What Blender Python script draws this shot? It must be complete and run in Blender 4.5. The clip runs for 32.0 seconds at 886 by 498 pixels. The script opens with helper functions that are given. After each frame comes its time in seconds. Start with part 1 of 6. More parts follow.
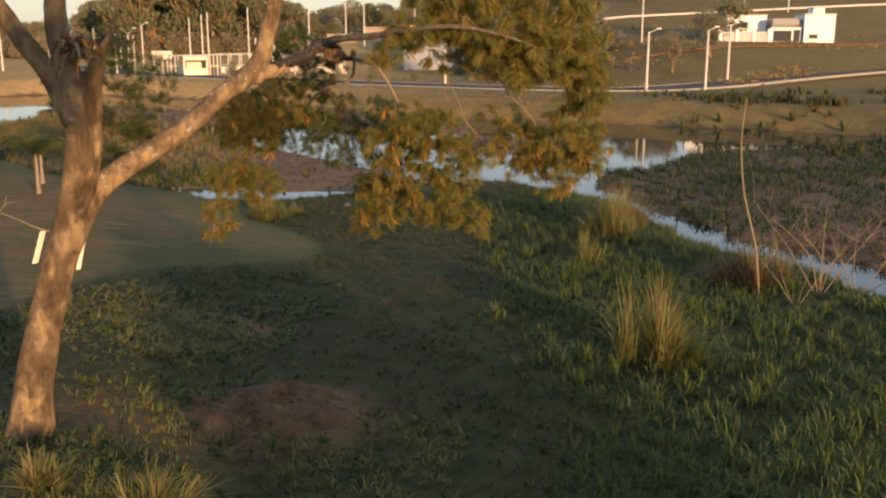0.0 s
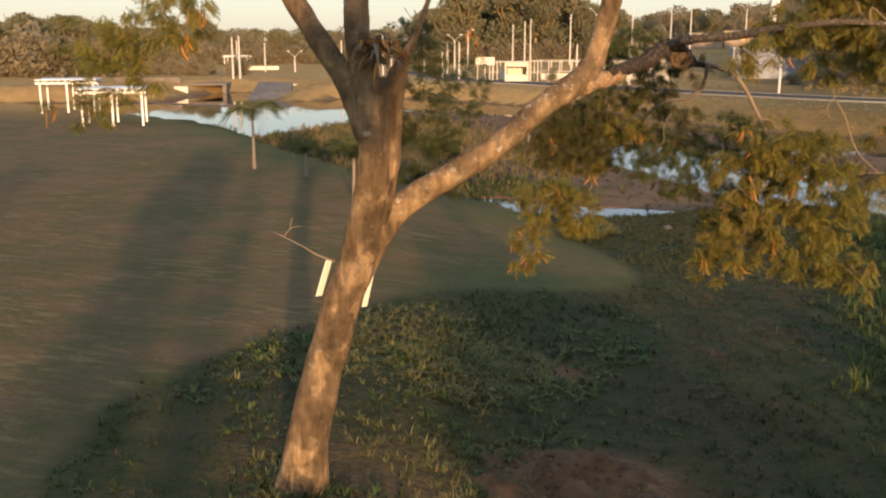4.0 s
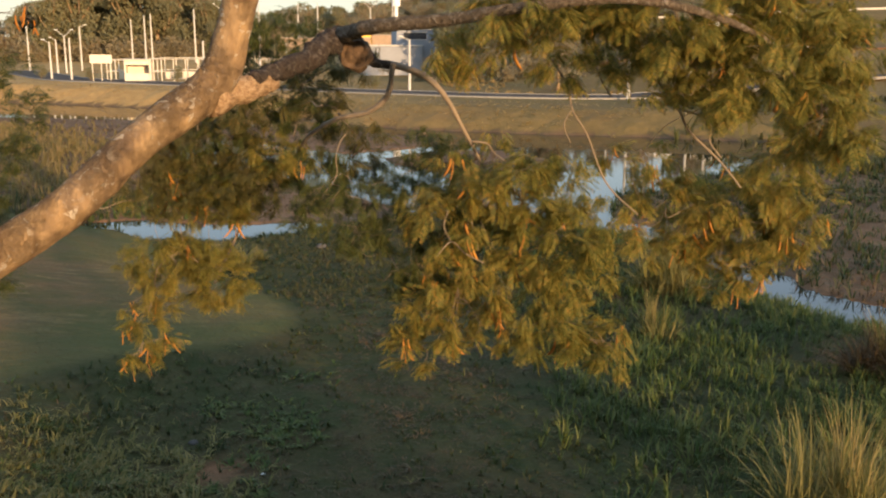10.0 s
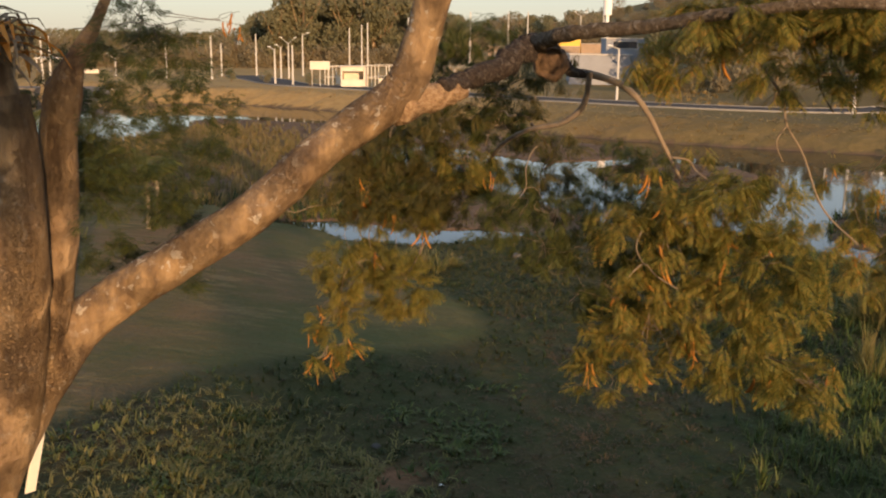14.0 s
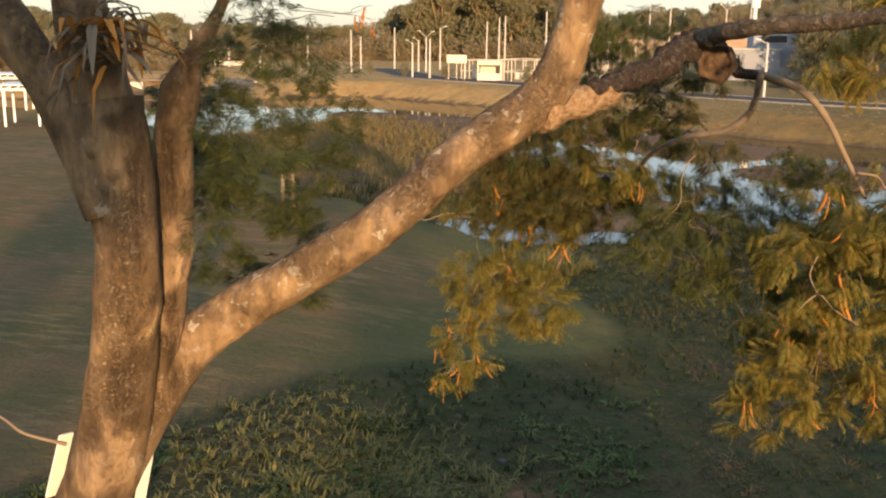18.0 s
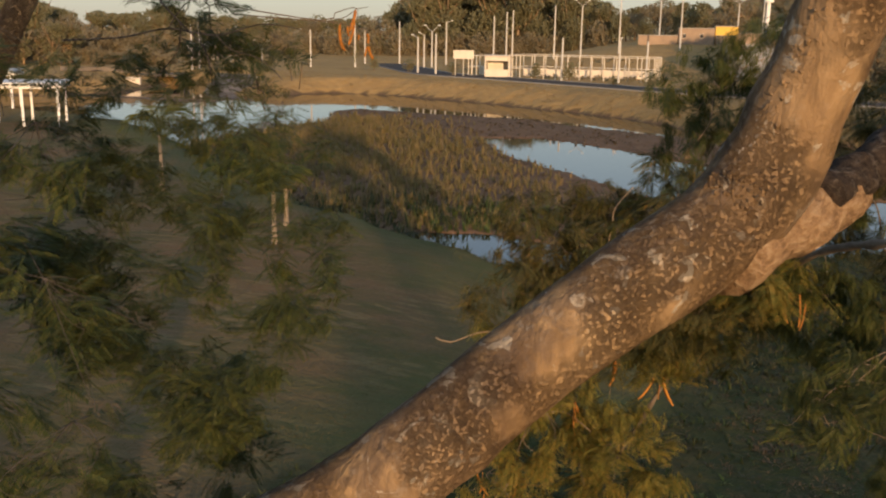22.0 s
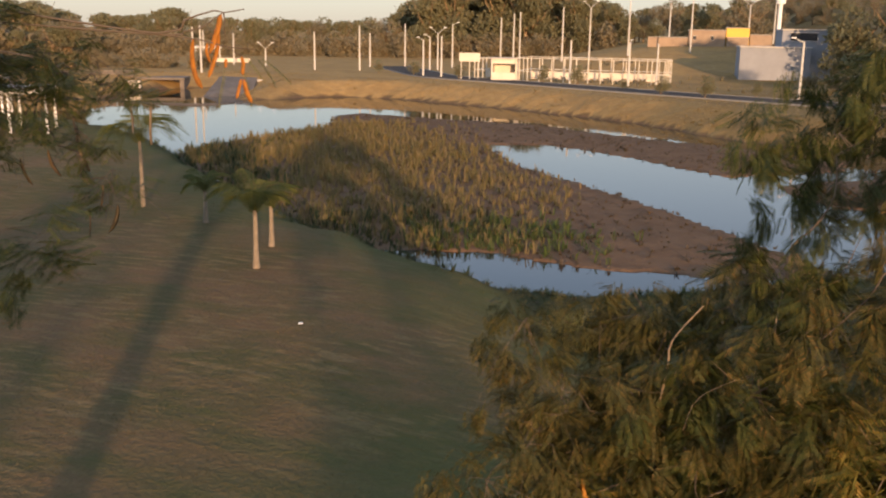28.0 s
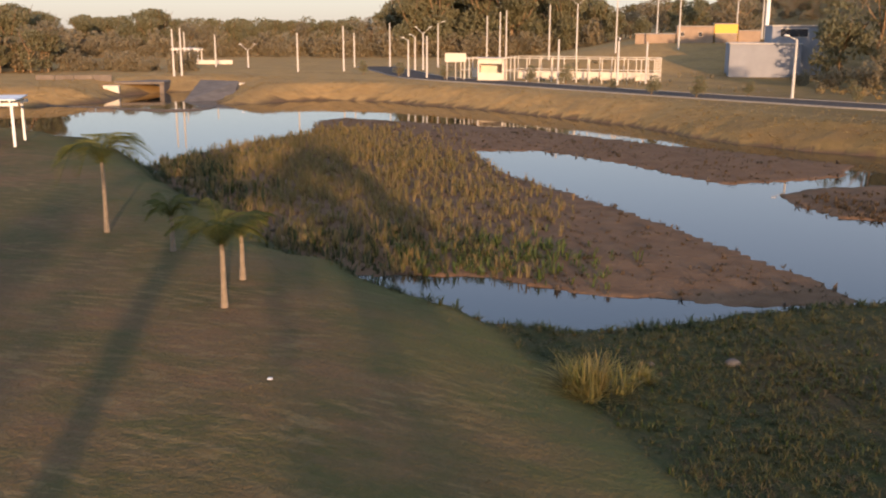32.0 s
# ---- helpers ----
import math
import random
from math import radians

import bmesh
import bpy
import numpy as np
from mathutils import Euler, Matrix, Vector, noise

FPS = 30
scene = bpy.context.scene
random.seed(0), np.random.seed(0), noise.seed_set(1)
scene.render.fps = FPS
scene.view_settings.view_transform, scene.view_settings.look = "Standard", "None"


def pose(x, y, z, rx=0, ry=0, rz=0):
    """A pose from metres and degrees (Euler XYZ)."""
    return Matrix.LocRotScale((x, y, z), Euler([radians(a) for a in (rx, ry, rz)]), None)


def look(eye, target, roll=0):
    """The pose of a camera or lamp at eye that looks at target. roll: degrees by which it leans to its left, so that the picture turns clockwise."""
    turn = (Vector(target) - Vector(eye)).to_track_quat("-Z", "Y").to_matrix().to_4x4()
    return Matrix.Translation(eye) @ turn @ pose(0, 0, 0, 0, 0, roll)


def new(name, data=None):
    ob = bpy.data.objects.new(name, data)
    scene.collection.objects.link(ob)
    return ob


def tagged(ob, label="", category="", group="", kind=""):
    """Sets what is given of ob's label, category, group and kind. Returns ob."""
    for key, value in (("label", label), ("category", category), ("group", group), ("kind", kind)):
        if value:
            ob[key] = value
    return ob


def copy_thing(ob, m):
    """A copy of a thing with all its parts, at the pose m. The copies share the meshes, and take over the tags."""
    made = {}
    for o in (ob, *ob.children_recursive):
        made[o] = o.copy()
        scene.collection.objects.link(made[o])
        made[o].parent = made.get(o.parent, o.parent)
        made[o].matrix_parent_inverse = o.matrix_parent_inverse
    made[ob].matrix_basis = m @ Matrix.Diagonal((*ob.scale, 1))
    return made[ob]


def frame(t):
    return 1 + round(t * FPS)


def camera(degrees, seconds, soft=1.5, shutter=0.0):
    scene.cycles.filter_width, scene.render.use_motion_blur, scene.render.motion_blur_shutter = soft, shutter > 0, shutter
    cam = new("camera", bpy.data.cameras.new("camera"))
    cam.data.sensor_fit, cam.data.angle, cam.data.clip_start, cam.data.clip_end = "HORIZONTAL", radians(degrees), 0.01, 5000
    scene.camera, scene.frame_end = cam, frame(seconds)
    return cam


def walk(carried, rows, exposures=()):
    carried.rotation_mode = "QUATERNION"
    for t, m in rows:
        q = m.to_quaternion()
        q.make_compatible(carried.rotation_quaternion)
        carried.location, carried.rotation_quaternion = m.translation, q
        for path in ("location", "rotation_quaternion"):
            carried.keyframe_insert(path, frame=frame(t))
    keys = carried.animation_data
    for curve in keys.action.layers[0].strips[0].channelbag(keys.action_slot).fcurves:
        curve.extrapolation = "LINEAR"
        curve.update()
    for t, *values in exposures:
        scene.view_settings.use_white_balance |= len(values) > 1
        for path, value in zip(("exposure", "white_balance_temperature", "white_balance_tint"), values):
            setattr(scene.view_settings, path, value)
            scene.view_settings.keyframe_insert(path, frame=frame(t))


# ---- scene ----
cam = camera(50.1, 32.0, soft=2.1)
PATH = [
    (0, (0.249, -0.126, 6.911), (0.227, 1.823, 6.466), 0.1),
    (0.5, (0.288, 0.385, 6.885), (0.027, 2.318, 6.442), 0.0),
    (1, (0.254, 0.888, 6.9), (-0.271, 2.767, 6.46), 0.1),
    (1.5, (0.168, 1.33, 6.974), (-0.461, 3.178, 6.537), -0.0),
    (2, (0.078, 1.643, 7.049), (-0.564, 3.487, 6.615), 0.1),
    (2.5, (-0.069, 2.043, 7.052), (-0.715, 3.886, 6.623), 0.1),
    (3, (-0.251, 2.485, 7.023), (-0.899, 4.327, 6.589), 0.1),
    (3.5, (-0.421, 2.876, 6.893), (-1.07, 4.718, 6.461), 0.0),
    (5.5, (-1.167, 4.641, 6.724), (-1.819, 6.482, 6.292), 0.0),
    (6, (-1.314, 5.074, 6.758), (-1.971, 6.914, 6.33), -0.1),
    (6.5, (-1.454, 5.466, 6.784), (-2.037, 7.331, 6.359), -0.0),
    (7, (-1.571, 5.846, 6.799), (-2.004, 7.752, 6.378), -0.0),
    (7.5, (-1.714, 6.279, 6.815), (-1.88, 8.227, 6.393), -0.1),
    (8, (-1.781, 6.717, 6.8), (-1.758, 8.671, 6.376), 0.1),
    (8.5, (-1.809, 7.166, 6.747), (-1.667, 9.115, 6.321), 0.1),
    (9, (-1.774, 7.633, 6.705), (-1.623, 9.581, 6.276), 0.1),
    (9.5, (-1.718, 8.131, 6.698), (-1.564, 10.078, 6.267), 0.2),
    (10, (-1.635, 8.584, 6.69), (-1.553, 10.534, 6.255), 0.3),
    (10.5, (-1.575, 8.936, 6.685), (-1.549, 10.888, 6.25), 0.2),
    (11, (-1.551, 9.133, 6.675), (-1.527, 11.085, 6.242), 0.3),
    (11.5, (-1.564, 9.211, 6.656), (-1.541, 11.164, 6.225), 0.3),
    (12, (-1.58, 9.225, 6.644), (-1.558, 11.179, 6.216), 0.3),
    (12.5, (-1.577, 9.205, 6.635), (-1.629, 11.159, 6.211), 0.5),
    (13, (-1.552, 9.171, 6.641), (-1.733, 11.117, 6.216), 0.4),
    (13.5, (-1.532, 9.108, 6.664), (-1.78, 11.047, 6.243), 0.5),
    (14, (-1.52, 9.068, 6.678), (-1.855, 10.994, 6.257), 0.6),
    (14.5, (-1.529, 9.058, 6.678), (-1.968, 10.962, 6.255), 0.7),
    (15, (-1.551, 9.053, 6.686), (-2.068, 10.938, 6.262), 0.7),
    (15.5, (-1.545, 9.062, 6.693), (-2.129, 10.927, 6.266), 0.7),
    (17.5, (-1.643, 9.536, 6.703), (-2.241, 11.396, 6.272), 0.7),
    (18, (-1.786, 9.949, 6.705), (-2.387, 11.806, 6.268), 0.7),
    (18.5, (-1.955, 10.379, 6.717), (-2.557, 12.234, 6.274), 0.7),
    (19, (-2.141, 10.846, 6.731), (-2.744, 12.7, 6.283), 0.8),
    (19.5, (-2.346, 11.324, 6.749), (-2.951, 13.177, 6.298), 0.8),
    (20, (-2.565, 11.842, 6.793), (-3.17, 13.693, 6.34), 0.7),
    (20.5, (-2.75, 12.345, 6.83), (-3.355, 14.197, 6.376), 0.8),
    (21, (-2.913, 12.803, 6.883), (-3.52, 14.654, 6.428), 0.9),
    (21.5, (-3.088, 13.283, 6.887), (-3.695, 15.133, 6.434), 0.9),
    (22, (-3.271, 13.741, 6.885), (-3.879, 15.593, 6.435), 0.9),
    (22.5, (-3.466, 14.202, 6.876), (-4.074, 16.053, 6.423), 1.0),
    (23, (-3.646, 14.635, 6.861), (-4.259, 16.484, 6.406), 0.4),
    (23.5, (-3.775, 14.969, 6.867), (-4.389, 16.818, 6.412), 0.2),
    (24, (-3.779, 15.238, 6.845), (-4.398, 17.084, 6.389), 0.2),
    (24.5, (-3.632, 15.387, 6.84), (-4.25, 17.236, 6.391), 0.2),
    (25, (-3.449, 15.508, 6.812), (-4.066, 17.359, 6.374), 0.2),
    (25.5, (-3.363, 15.575, 6.806), (-3.981, 17.427, 6.373), 0.4),
    (26, (-3.432, 15.718, 6.792), (-4.056, 17.568, 6.358), 0.6),
    (26.5, (-3.623, 15.935, 6.807), (-4.248, 17.784, 6.368), 0.8),
    (28.5, (-4.02, 16.837, 6.989), (-4.643, 18.683, 6.536), 0.8),
    (29, (-4.182, 17.209, 7.012), (-4.805, 19.053, 6.553), 0.7),
    (29.5, (-4.257, 17.414, 7.101), (-4.88, 19.26, 6.648), 0.6),
    (30, (-4.366, 17.683, 7.208), (-4.991, 19.53, 6.76), 0.6),
    (30.5, (-4.471, 17.895, 7.295), (-5.098, 19.741, 6.851), 0.5),
    (31, (-4.548, 18.164, 7.343), (-5.177, 20.01, 6.899), 0.5),
    (31.5, (-4.588, 18.526, 7.377), (-5.206, 20.375, 6.933), 0.2),
    (32, (-4.692, 19.05, 7.394), (-5.292, 20.904, 6.941), 0.2),
]
STOPS = [(0, 0.56, 6800, 11), (3, 0.62, 6750, 10), (6, 0.63, 6600, 7), (9, 0.79, 6450, 3), (10, 0.78, 6600, 4), (11, 0.34, 6750, 8), (12, 0.26, 6750, 9), (13, 0.36, 6770, 9), (15, 0.39, 6800, 10), (18, 0.78, 6700, 7), (19, 0.79, 6500, 5), (21, 0.2, 6550, 6), (23, 0.07, 6500, 9), (24.5, 0.1, 6800, 12), (26, 0.47, 7200, 14), (29, 0.32, 6350, 13), (30, 0.25, 6350, 14), (32, 0.5, 6500, 17)]
walk(cam, [(t, look(eye, target, roll)) for t, eye, target, roll in PATH], STOPS)

# ---- light ----
SUN_EL = 7.0
TRAVEL = Vector((-0.49 * math.cos(radians(SUN_EL)), 0.872 * math.cos(radians(SUN_EL)), -math.sin(radians(SUN_EL))))
sun_data = bpy.data.lights.new("sun", "SUN")
sun_data.energy, sun_data.angle, sun_data.color = 5.0, radians(0.9), (1.0, 0.64, 0.36)
sun = new("sun", sun_data)
sun.rotation_euler = TRAVEL.to_track_quat("-Z", "Y").to_euler()
sun.location = (60, -120, 60)
world = bpy.data.worlds.new("sky")
scene.world = world
world.use_nodes = True
wn = world.node_tree
sky = wn.nodes.new("ShaderNodeTexSky")
sky.sky_type, sky.sun_disc = "NISHITA", False
sky.sun_elevation = radians(SUN_EL)
sky.sun_rotation = math.atan2(0.49, -0.872)
sky.dust_density, sky.air_density, sky.ozone_density, sky.altitude = 1.2, 1.0, 2.0, 500
wn.nodes["Background"].inputs["Strength"].default_value = 0.12
# evening haze pales the clear sky
haze = wn.nodes.new("ShaderNodeMix")
haze.data_type = "RGBA"
haze.inputs["Factor"].default_value = 0.5
where = wn.nodes.new("ShaderNodeTexCoord")
axes = wn.nodes.new("ShaderNodeSeparateXYZ")
tint = wn.nodes.new("ShaderNodeValToRGB")
tint.color_ramp.elements[0].position, tint.color_ramp.elements[0].color = 0.0, (0.92, 0.84, 0.76, 1)
tint.color_ramp.elements[1].position, tint.color_ramp.elements[1].color = 0.30, (0.66, 0.82, 1.1, 1)
lift = wn.nodes.new("ShaderNodeVectorMath")
lift.operation = "SCALE"
lift.inputs["Scale"].default_value = 7.3
wn.links.new(where.outputs["Generated"], axes.inputs[0])
wn.links.new(axes.outputs["Z"], tint.inputs["Fac"])
wn.links.new(tint.outputs["Color"], lift.inputs[0])
wn.links.new(lift.outputs[0], haze.inputs["B"])
wn.links.new(sky.outputs[0], haze.inputs["A"])
wn.links.new(haze.outputs["Result"], wn.nodes["Background"].inputs["Color"])

# ---- materials ----
class Mat:
    """A node material with a few shorthands."""

    def __init__(self, name, rough=0.8, metal=0.0, spec=0.3):
        self.m = bpy.data.materials.new(name)
        self.m.use_nodes = True
        self.t = self.m.node_tree
        self.b = self.t.nodes["Principled BSDF"]
        self.b.inputs["Roughness"].default_value = rough
        self.b.inputs["Metallic"].default_value = metal
        self.b.inputs["Specular IOR Level"].default_value = spec
        self.co = None

    def node(self, kind, **kw):
        n = self.t.nodes.new(kind)
        for k, v in kw.items():
            n.inputs[k.replace("_", " ")].default_value = v
        return n

    def link(self, a, b):
        self.t.links.new(a, b)
        return self

    def coord(self, kind="Object"):
        if self.co is None:
            self.co = self.t.nodes.new("ShaderNodeTexCoord")
        return self.co.outputs[kind]

    def noise(self, scale, detail=4.0, kind="Object", rough=0.55, stretch=None, distort=0.0):
        n = self.node("ShaderNodeTexNoise", Scale=scale, Detail=detail, Roughness=rough, Distortion=distort)
        src = self.coord(kind)
        if stretch:
            mp = self.t.nodes.new("ShaderNodeMapping")
            mp.inputs["Scale"].default_value = stretch
            self.link(src, mp.inputs["Vector"])
            src = mp.outputs[0]
        self.link(src, n.inputs["Vector"])
        return n.outputs["Fac"]

    def geo(self):
        return self.t.nodes.new("ShaderNodeNewGeometry")

    def ramp(self, fac, stops):
        r = self.t.nodes.new("ShaderNodeValToRGB")
        e = r.color_ramp.elements
        while len(e) < len(stops):
            e.new(0.5)
        for el, (p, c) in zip(e, stops):
            el.position, el.color = p, (*c, 1) if len(c) == 3 else c
        self.link(fac, r.inputs["Fac"])
        return r.outputs["Color"]

    def value(self, fac, lo, hi, a=0.0, b=1.0):
        n = self.t.nodes.new("ShaderNodeMapRange")
        n.inputs["From Min"].default_value, n.inputs["From Max"].default_value = lo, hi
        n.inputs["To Min"].default_value, n.inputs["To Max"].default_value = a, b
        self.link(fac, n.inputs["Value"])
        return n.outputs[0]

    def mix(self, fac, a, b, blend="MIX"):
        n = self.t.nodes.new("ShaderNodeMix")
        n.data_type, n.blend_type = "RGBA", blend
        for sock, v in ((n.inputs["Factor"], fac), (n.inputs["A"], a), (n.inputs["B"], b)):
            if isinstance(v, (int, float)):
                sock.default_value = v
            elif isinstance(v, tuple):
                sock.default_value = (*v, 1)
            else:
                self.link(v, sock)
        return n.outputs["Result"]

    def math(self, op, a, b=0.0):
        n = self.t.nodes.new("ShaderNodeMath")
        n.operation = op
        for sock, v in ((n.inputs[0], a), (n.inputs[1], b)):
            if isinstance(v, (int, float)):
                sock.default_value = v
            else:
                self.link(v, sock)
        return n.outputs[0]

    def attr(self, name):
        n = self.t.nodes.new("ShaderNodeAttribute")
        n.attribute_name = name
        return n

    def colour(self, c):
        if isinstance(c, tuple):
            self.b.inputs["Base Color"].default_value = (*c, 1)
        else:
            self.link(c, self.b.inputs["Base Color"])
        return self

    def bump(self, height, strength=0.4, distance=0.05):
        n = self.t.nodes.new("ShaderNodeBump")
        n.inputs["Strength"].default_value, n.inputs["Distance"].default_value = strength, distance
        self.link(height, n.inputs["Height"])
        self.link(n.outputs[0], self.b.inputs["Normal"])
        return self


def leaf_material(name, stops, translucent=0.35, rough=0.6, big=0.4):
    """Leaves and blades: each island its own tone, light passing through."""
    k = Mat(name, rough, spec=0.25)
    rnd = k.geo().outputs["Random Per Island"]
    patch = k.noise(0.45, 6, stretch=(0.6, 1.4, 1), rough=0.6) if big > 1 else k.noise(0.6, 3)
    f = k.math("ADD", k.math("MULTIPLY", rnd, 0.65 if big < 1 else 0.4), k.math("MULTIPLY", k.value(patch, 0.36, 0.66) if big > 1 else patch, min(big, 0.6)))
    col = k.ramp(f, stops)
    k.colour(col)
    tr = k.t.nodes.new("ShaderNodeBsdfTranslucent")
    mx = k.t.nodes.new("ShaderNodeMixShader")
    mx.inputs[0].default_value = translucent
    k.link(col, tr.inputs["Color"])
    k.link(k.b.outputs[0], mx.inputs[1])
    k.link(tr.outputs[0], mx.inputs[2])
    k.link(mx.outputs[0], k.t.nodes["Material Output"].inputs["Surface"])
    return k.m


def plain(name, col, rough=0.8, metal=0.0, var=0.25, scale=3.0, bump=0.2):
    """A plain surface with stains and fine grain."""
    k = Mat(name, rough, metal)
    n1, n2 = k.noise(scale, 5), k.noise(scale * 14, 3)
    lo, hi = tuple(c * (1 - var) for c in col), tuple(min(1, c * (1 + var * 0.6)) for c in col)
    c1 = k.ramp(n1, [(0.3, lo), (0.7, hi)])
    c2 = k.mix(0.25, c1, k.ramp(n2, [(0.3, lo), (0.7, hi)]))
    k.colour(c2)
    k.bump(k.math("ADD", n2, k.math("MULTIPLY", n1, 1.5)), bump, 0.015)
    return k.m


def ground_material():
    """Turf, rough meadow, mud and dry bank grass, by where they lie."""
    k = Mat("ground_cover", 0.95, spec=0.1)
    zone = k.t.nodes.new("ShaderNodeSeparateColor")
    k.link(k.attr("zone").outputs["Color"], zone.inputs[0])
    lawn, mud, dry = zone.outputs[0], zone.outputs[1], zone.outputs[2]
    n_big, n_mid, n_fine = k.noise(0.16, 5), k.noise(1.1, 5), k.noise(9.0, 4)
    lit_streak = k.noise(2.2, 5, stretch=(0.45, 1.7, 1))
    patchy = k.noise(0.55, 5, stretch=(0.7, 1.4, 1))
    turf = k.mix(k.value(k.math("ADD", k.math("MULTIPLY", n_big, 0.5), k.math("MULTIPLY", patchy, 0.5)), 0.43, 0.57), (0.10, 0.088, 0.034), (0.175, 0.105, 0.053))
    # pale straw streaks put sunlit bands of turf into the colour
    turf = k.mix(k.math("MULTIPLY", k.value(lit_streak, 0.50, 0.60, 0, 0.75), k.value(k.noise(0.35, 3), 0.42, 0.58, 0.25, 1.0)), turf, (0.24, 0.165, 0.076))
    turf = k.mix(k.value(k.noise(4.5, 5, stretch=(0.6, 1.2, 1)), 0.45, 0.62, 0, 0.35), turf, (0.18, 0.112, 0.06))
    turf = k.mix(k.math("MULTIPLY", k.attr("damp").outputs["Fac"], k.value(n_mid, 0.25, 0.5, 0.55, 1.0)), turf, (0.078, 0.092, 0.03))
    turf = k.mix(k.value(n_fine, 0.35, 0.7, 0, 0.4), turf, (0.07, 0.065, 0.028))
    rough = k.mix(k.value(n_mid, 0.35, 0.65), (0.036, 0.047, 0.016), (0.072, 0.064, 0.028))
    rough = k.mix(k.value(n_big, 0.5, 0.66, 0, 0.8), rough, (0.08, 0.056, 0.029))
    rough = k.mix(k.value(n_fine, 0.4, 0.7, 0, 0.5), rough, (0.03, 0.032, 0.014))
    silt = k.mix(k.value(n_mid, 0.3, 0.7), (0.135, 0.081, 0.047), (0.20, 0.122, 0.07))
    silt = k.mix(k.value(n_fine, 0.45, 0.75, 0, 0.5), silt, (0.13, 0.082, 0.048))
    straw = k.mix(k.value(n_mid, 0.3, 0.7), (0.36, 0.22, 0.085), (0.48, 0.30, 0.115))
    straw = k.mix(k.value(n_big, 0.45, 0.65, 0, 0.6), straw, (0.27, 0.175, 0.075))
    straw = k.mix(k.value(n_fine, 0.45, 0.7, 0, 0.4), straw, (0.15, 0.11, 0.045))
    col = k.mix(lawn, rough, turf)
    col = k.mix(dry, col, straw)
    col = k.mix(mud, col, silt)
    earth = k.mix(k.value(n_mid, 0.3, 0.7), (0.19, 0.10, 0.055), (0.30, 0.155, 0.085))
    earth = k.mix(k.value(n_fine, 0.42, 0.7, 0, 0.6), earth, (0.09, 0.06, 0.03))
    col = k.mix(k.attr("soil").outputs["Fac"], col, earth)
    k.colour(col)
    tuss = k.noise(2.4, 5, stretch=(0.8, 1.2, 1))
    k.bump(k.math("ADD", n_fine, k.math("ADD", k.math("MULTIPLY", n_mid, 1.5), k.math("MULTIPLY", tuss, 1.2))), 0.8, 0.09)
    return k.m


def bark_material(name, grown, deep):
    """Brown furrowed bark; grown: how much crusty top shading and pale lichen it has, deep: its relief."""
    k = Mat(name, 0.9, spec=0.15)
    grain = k.noise(7.0, 6, stretch=(1, 1, 0.28), distort=0.3)
    fine = k.noise(45.0, 4)
    patch = k.noise(1.6, 5)
    col = k.ramp(grain, [(0.28, (0.105, 0.066, 0.037)), (0.5, (0.265, 0.172, 0.087)), (0.72, (0.40, 0.272, 0.145))])
    col = k.mix(k.value(patch, 0.45, 0.65, 0, 0.5), col, (0.24, 0.165, 0.105))
    area = k.noise(1.1, 3)
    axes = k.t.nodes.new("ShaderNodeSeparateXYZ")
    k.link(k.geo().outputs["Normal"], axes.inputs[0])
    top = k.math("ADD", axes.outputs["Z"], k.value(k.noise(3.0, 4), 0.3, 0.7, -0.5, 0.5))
    # upward faces coloured darker for the limb's unlit side, broken up by ragged crusty flakes
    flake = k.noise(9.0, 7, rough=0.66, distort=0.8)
    crust_shade = k.math("MULTIPLY", k.value(top, -0.1, 0.5), k.value(flake, 0.44, 0.52, 0.10 * grown, 0.75 * grown))
    col = k.mix(crust_shade, col, k.mix(fine, (0.088, 0.062, 0.043), (0.18, 0.126, 0.085)))
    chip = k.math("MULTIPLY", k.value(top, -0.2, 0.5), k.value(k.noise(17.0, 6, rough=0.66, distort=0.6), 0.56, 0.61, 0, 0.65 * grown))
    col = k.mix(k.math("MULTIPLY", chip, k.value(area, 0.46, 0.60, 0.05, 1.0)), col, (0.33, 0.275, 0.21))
    dark = k.noise(18.0, 6, stretch=(1, 1, 0.5), distort=0.3)
    col = k.mix(k.value(dark, 0.52, 0.75, 0, 0.4), col, (0.07, 0.048, 0.033))
    zone = k.noise(2.1, 3)
    cracked = k.math("MULTIPLY", k.value(k.noise(60.0, 6, rough=0.75), 0.45, 0.65), k.value(zone, 0.42, 0.60))
    col = k.mix(k.math("MULTIPLY", cracked, 0.25), col, (0.07, 0.048, 0.033))
    # pale lichen: round-edged blotches, smaller flecks round about them
    spot = k.noise(9.0, 4, rough=0.55, distort=0.5)
    fleck = k.noise(24.0, 5, rough=0.68)
    lichen = k.math("MULTIPLY", k.value(spot, 0.60, 0.625), k.value(area, 0.44, 0.52, 0, grown))
    specks = k.math("MULTIPLY", k.value(fleck, 0.59, 0.62), k.value(area, 0.42, 0.62, 0.0, 0.2 * grown))
    col = k.mix(specks, col, (0.33, 0.27, 0.20))
    col = k.mix(k.math("MULTIPLY", lichen, k.value(k.noise(38.0, 4), 0.36, 0.5, 0.35, 1.0)), col, k.mix(fine, (0.31, 0.26, 0.195), (0.45, 0.385, 0.295)))
    k.colour(col)
    k.bump(k.math("ADD", k.math("ADD", grain, k.math("MULTIPLY", flake, 0.7)), k.math("SUBTRACT", k.math("MULTIPLY", dark, 0.9), k.math("MULTIPLY", cracked, 0.8))), 1.0, deep)
    return k.m


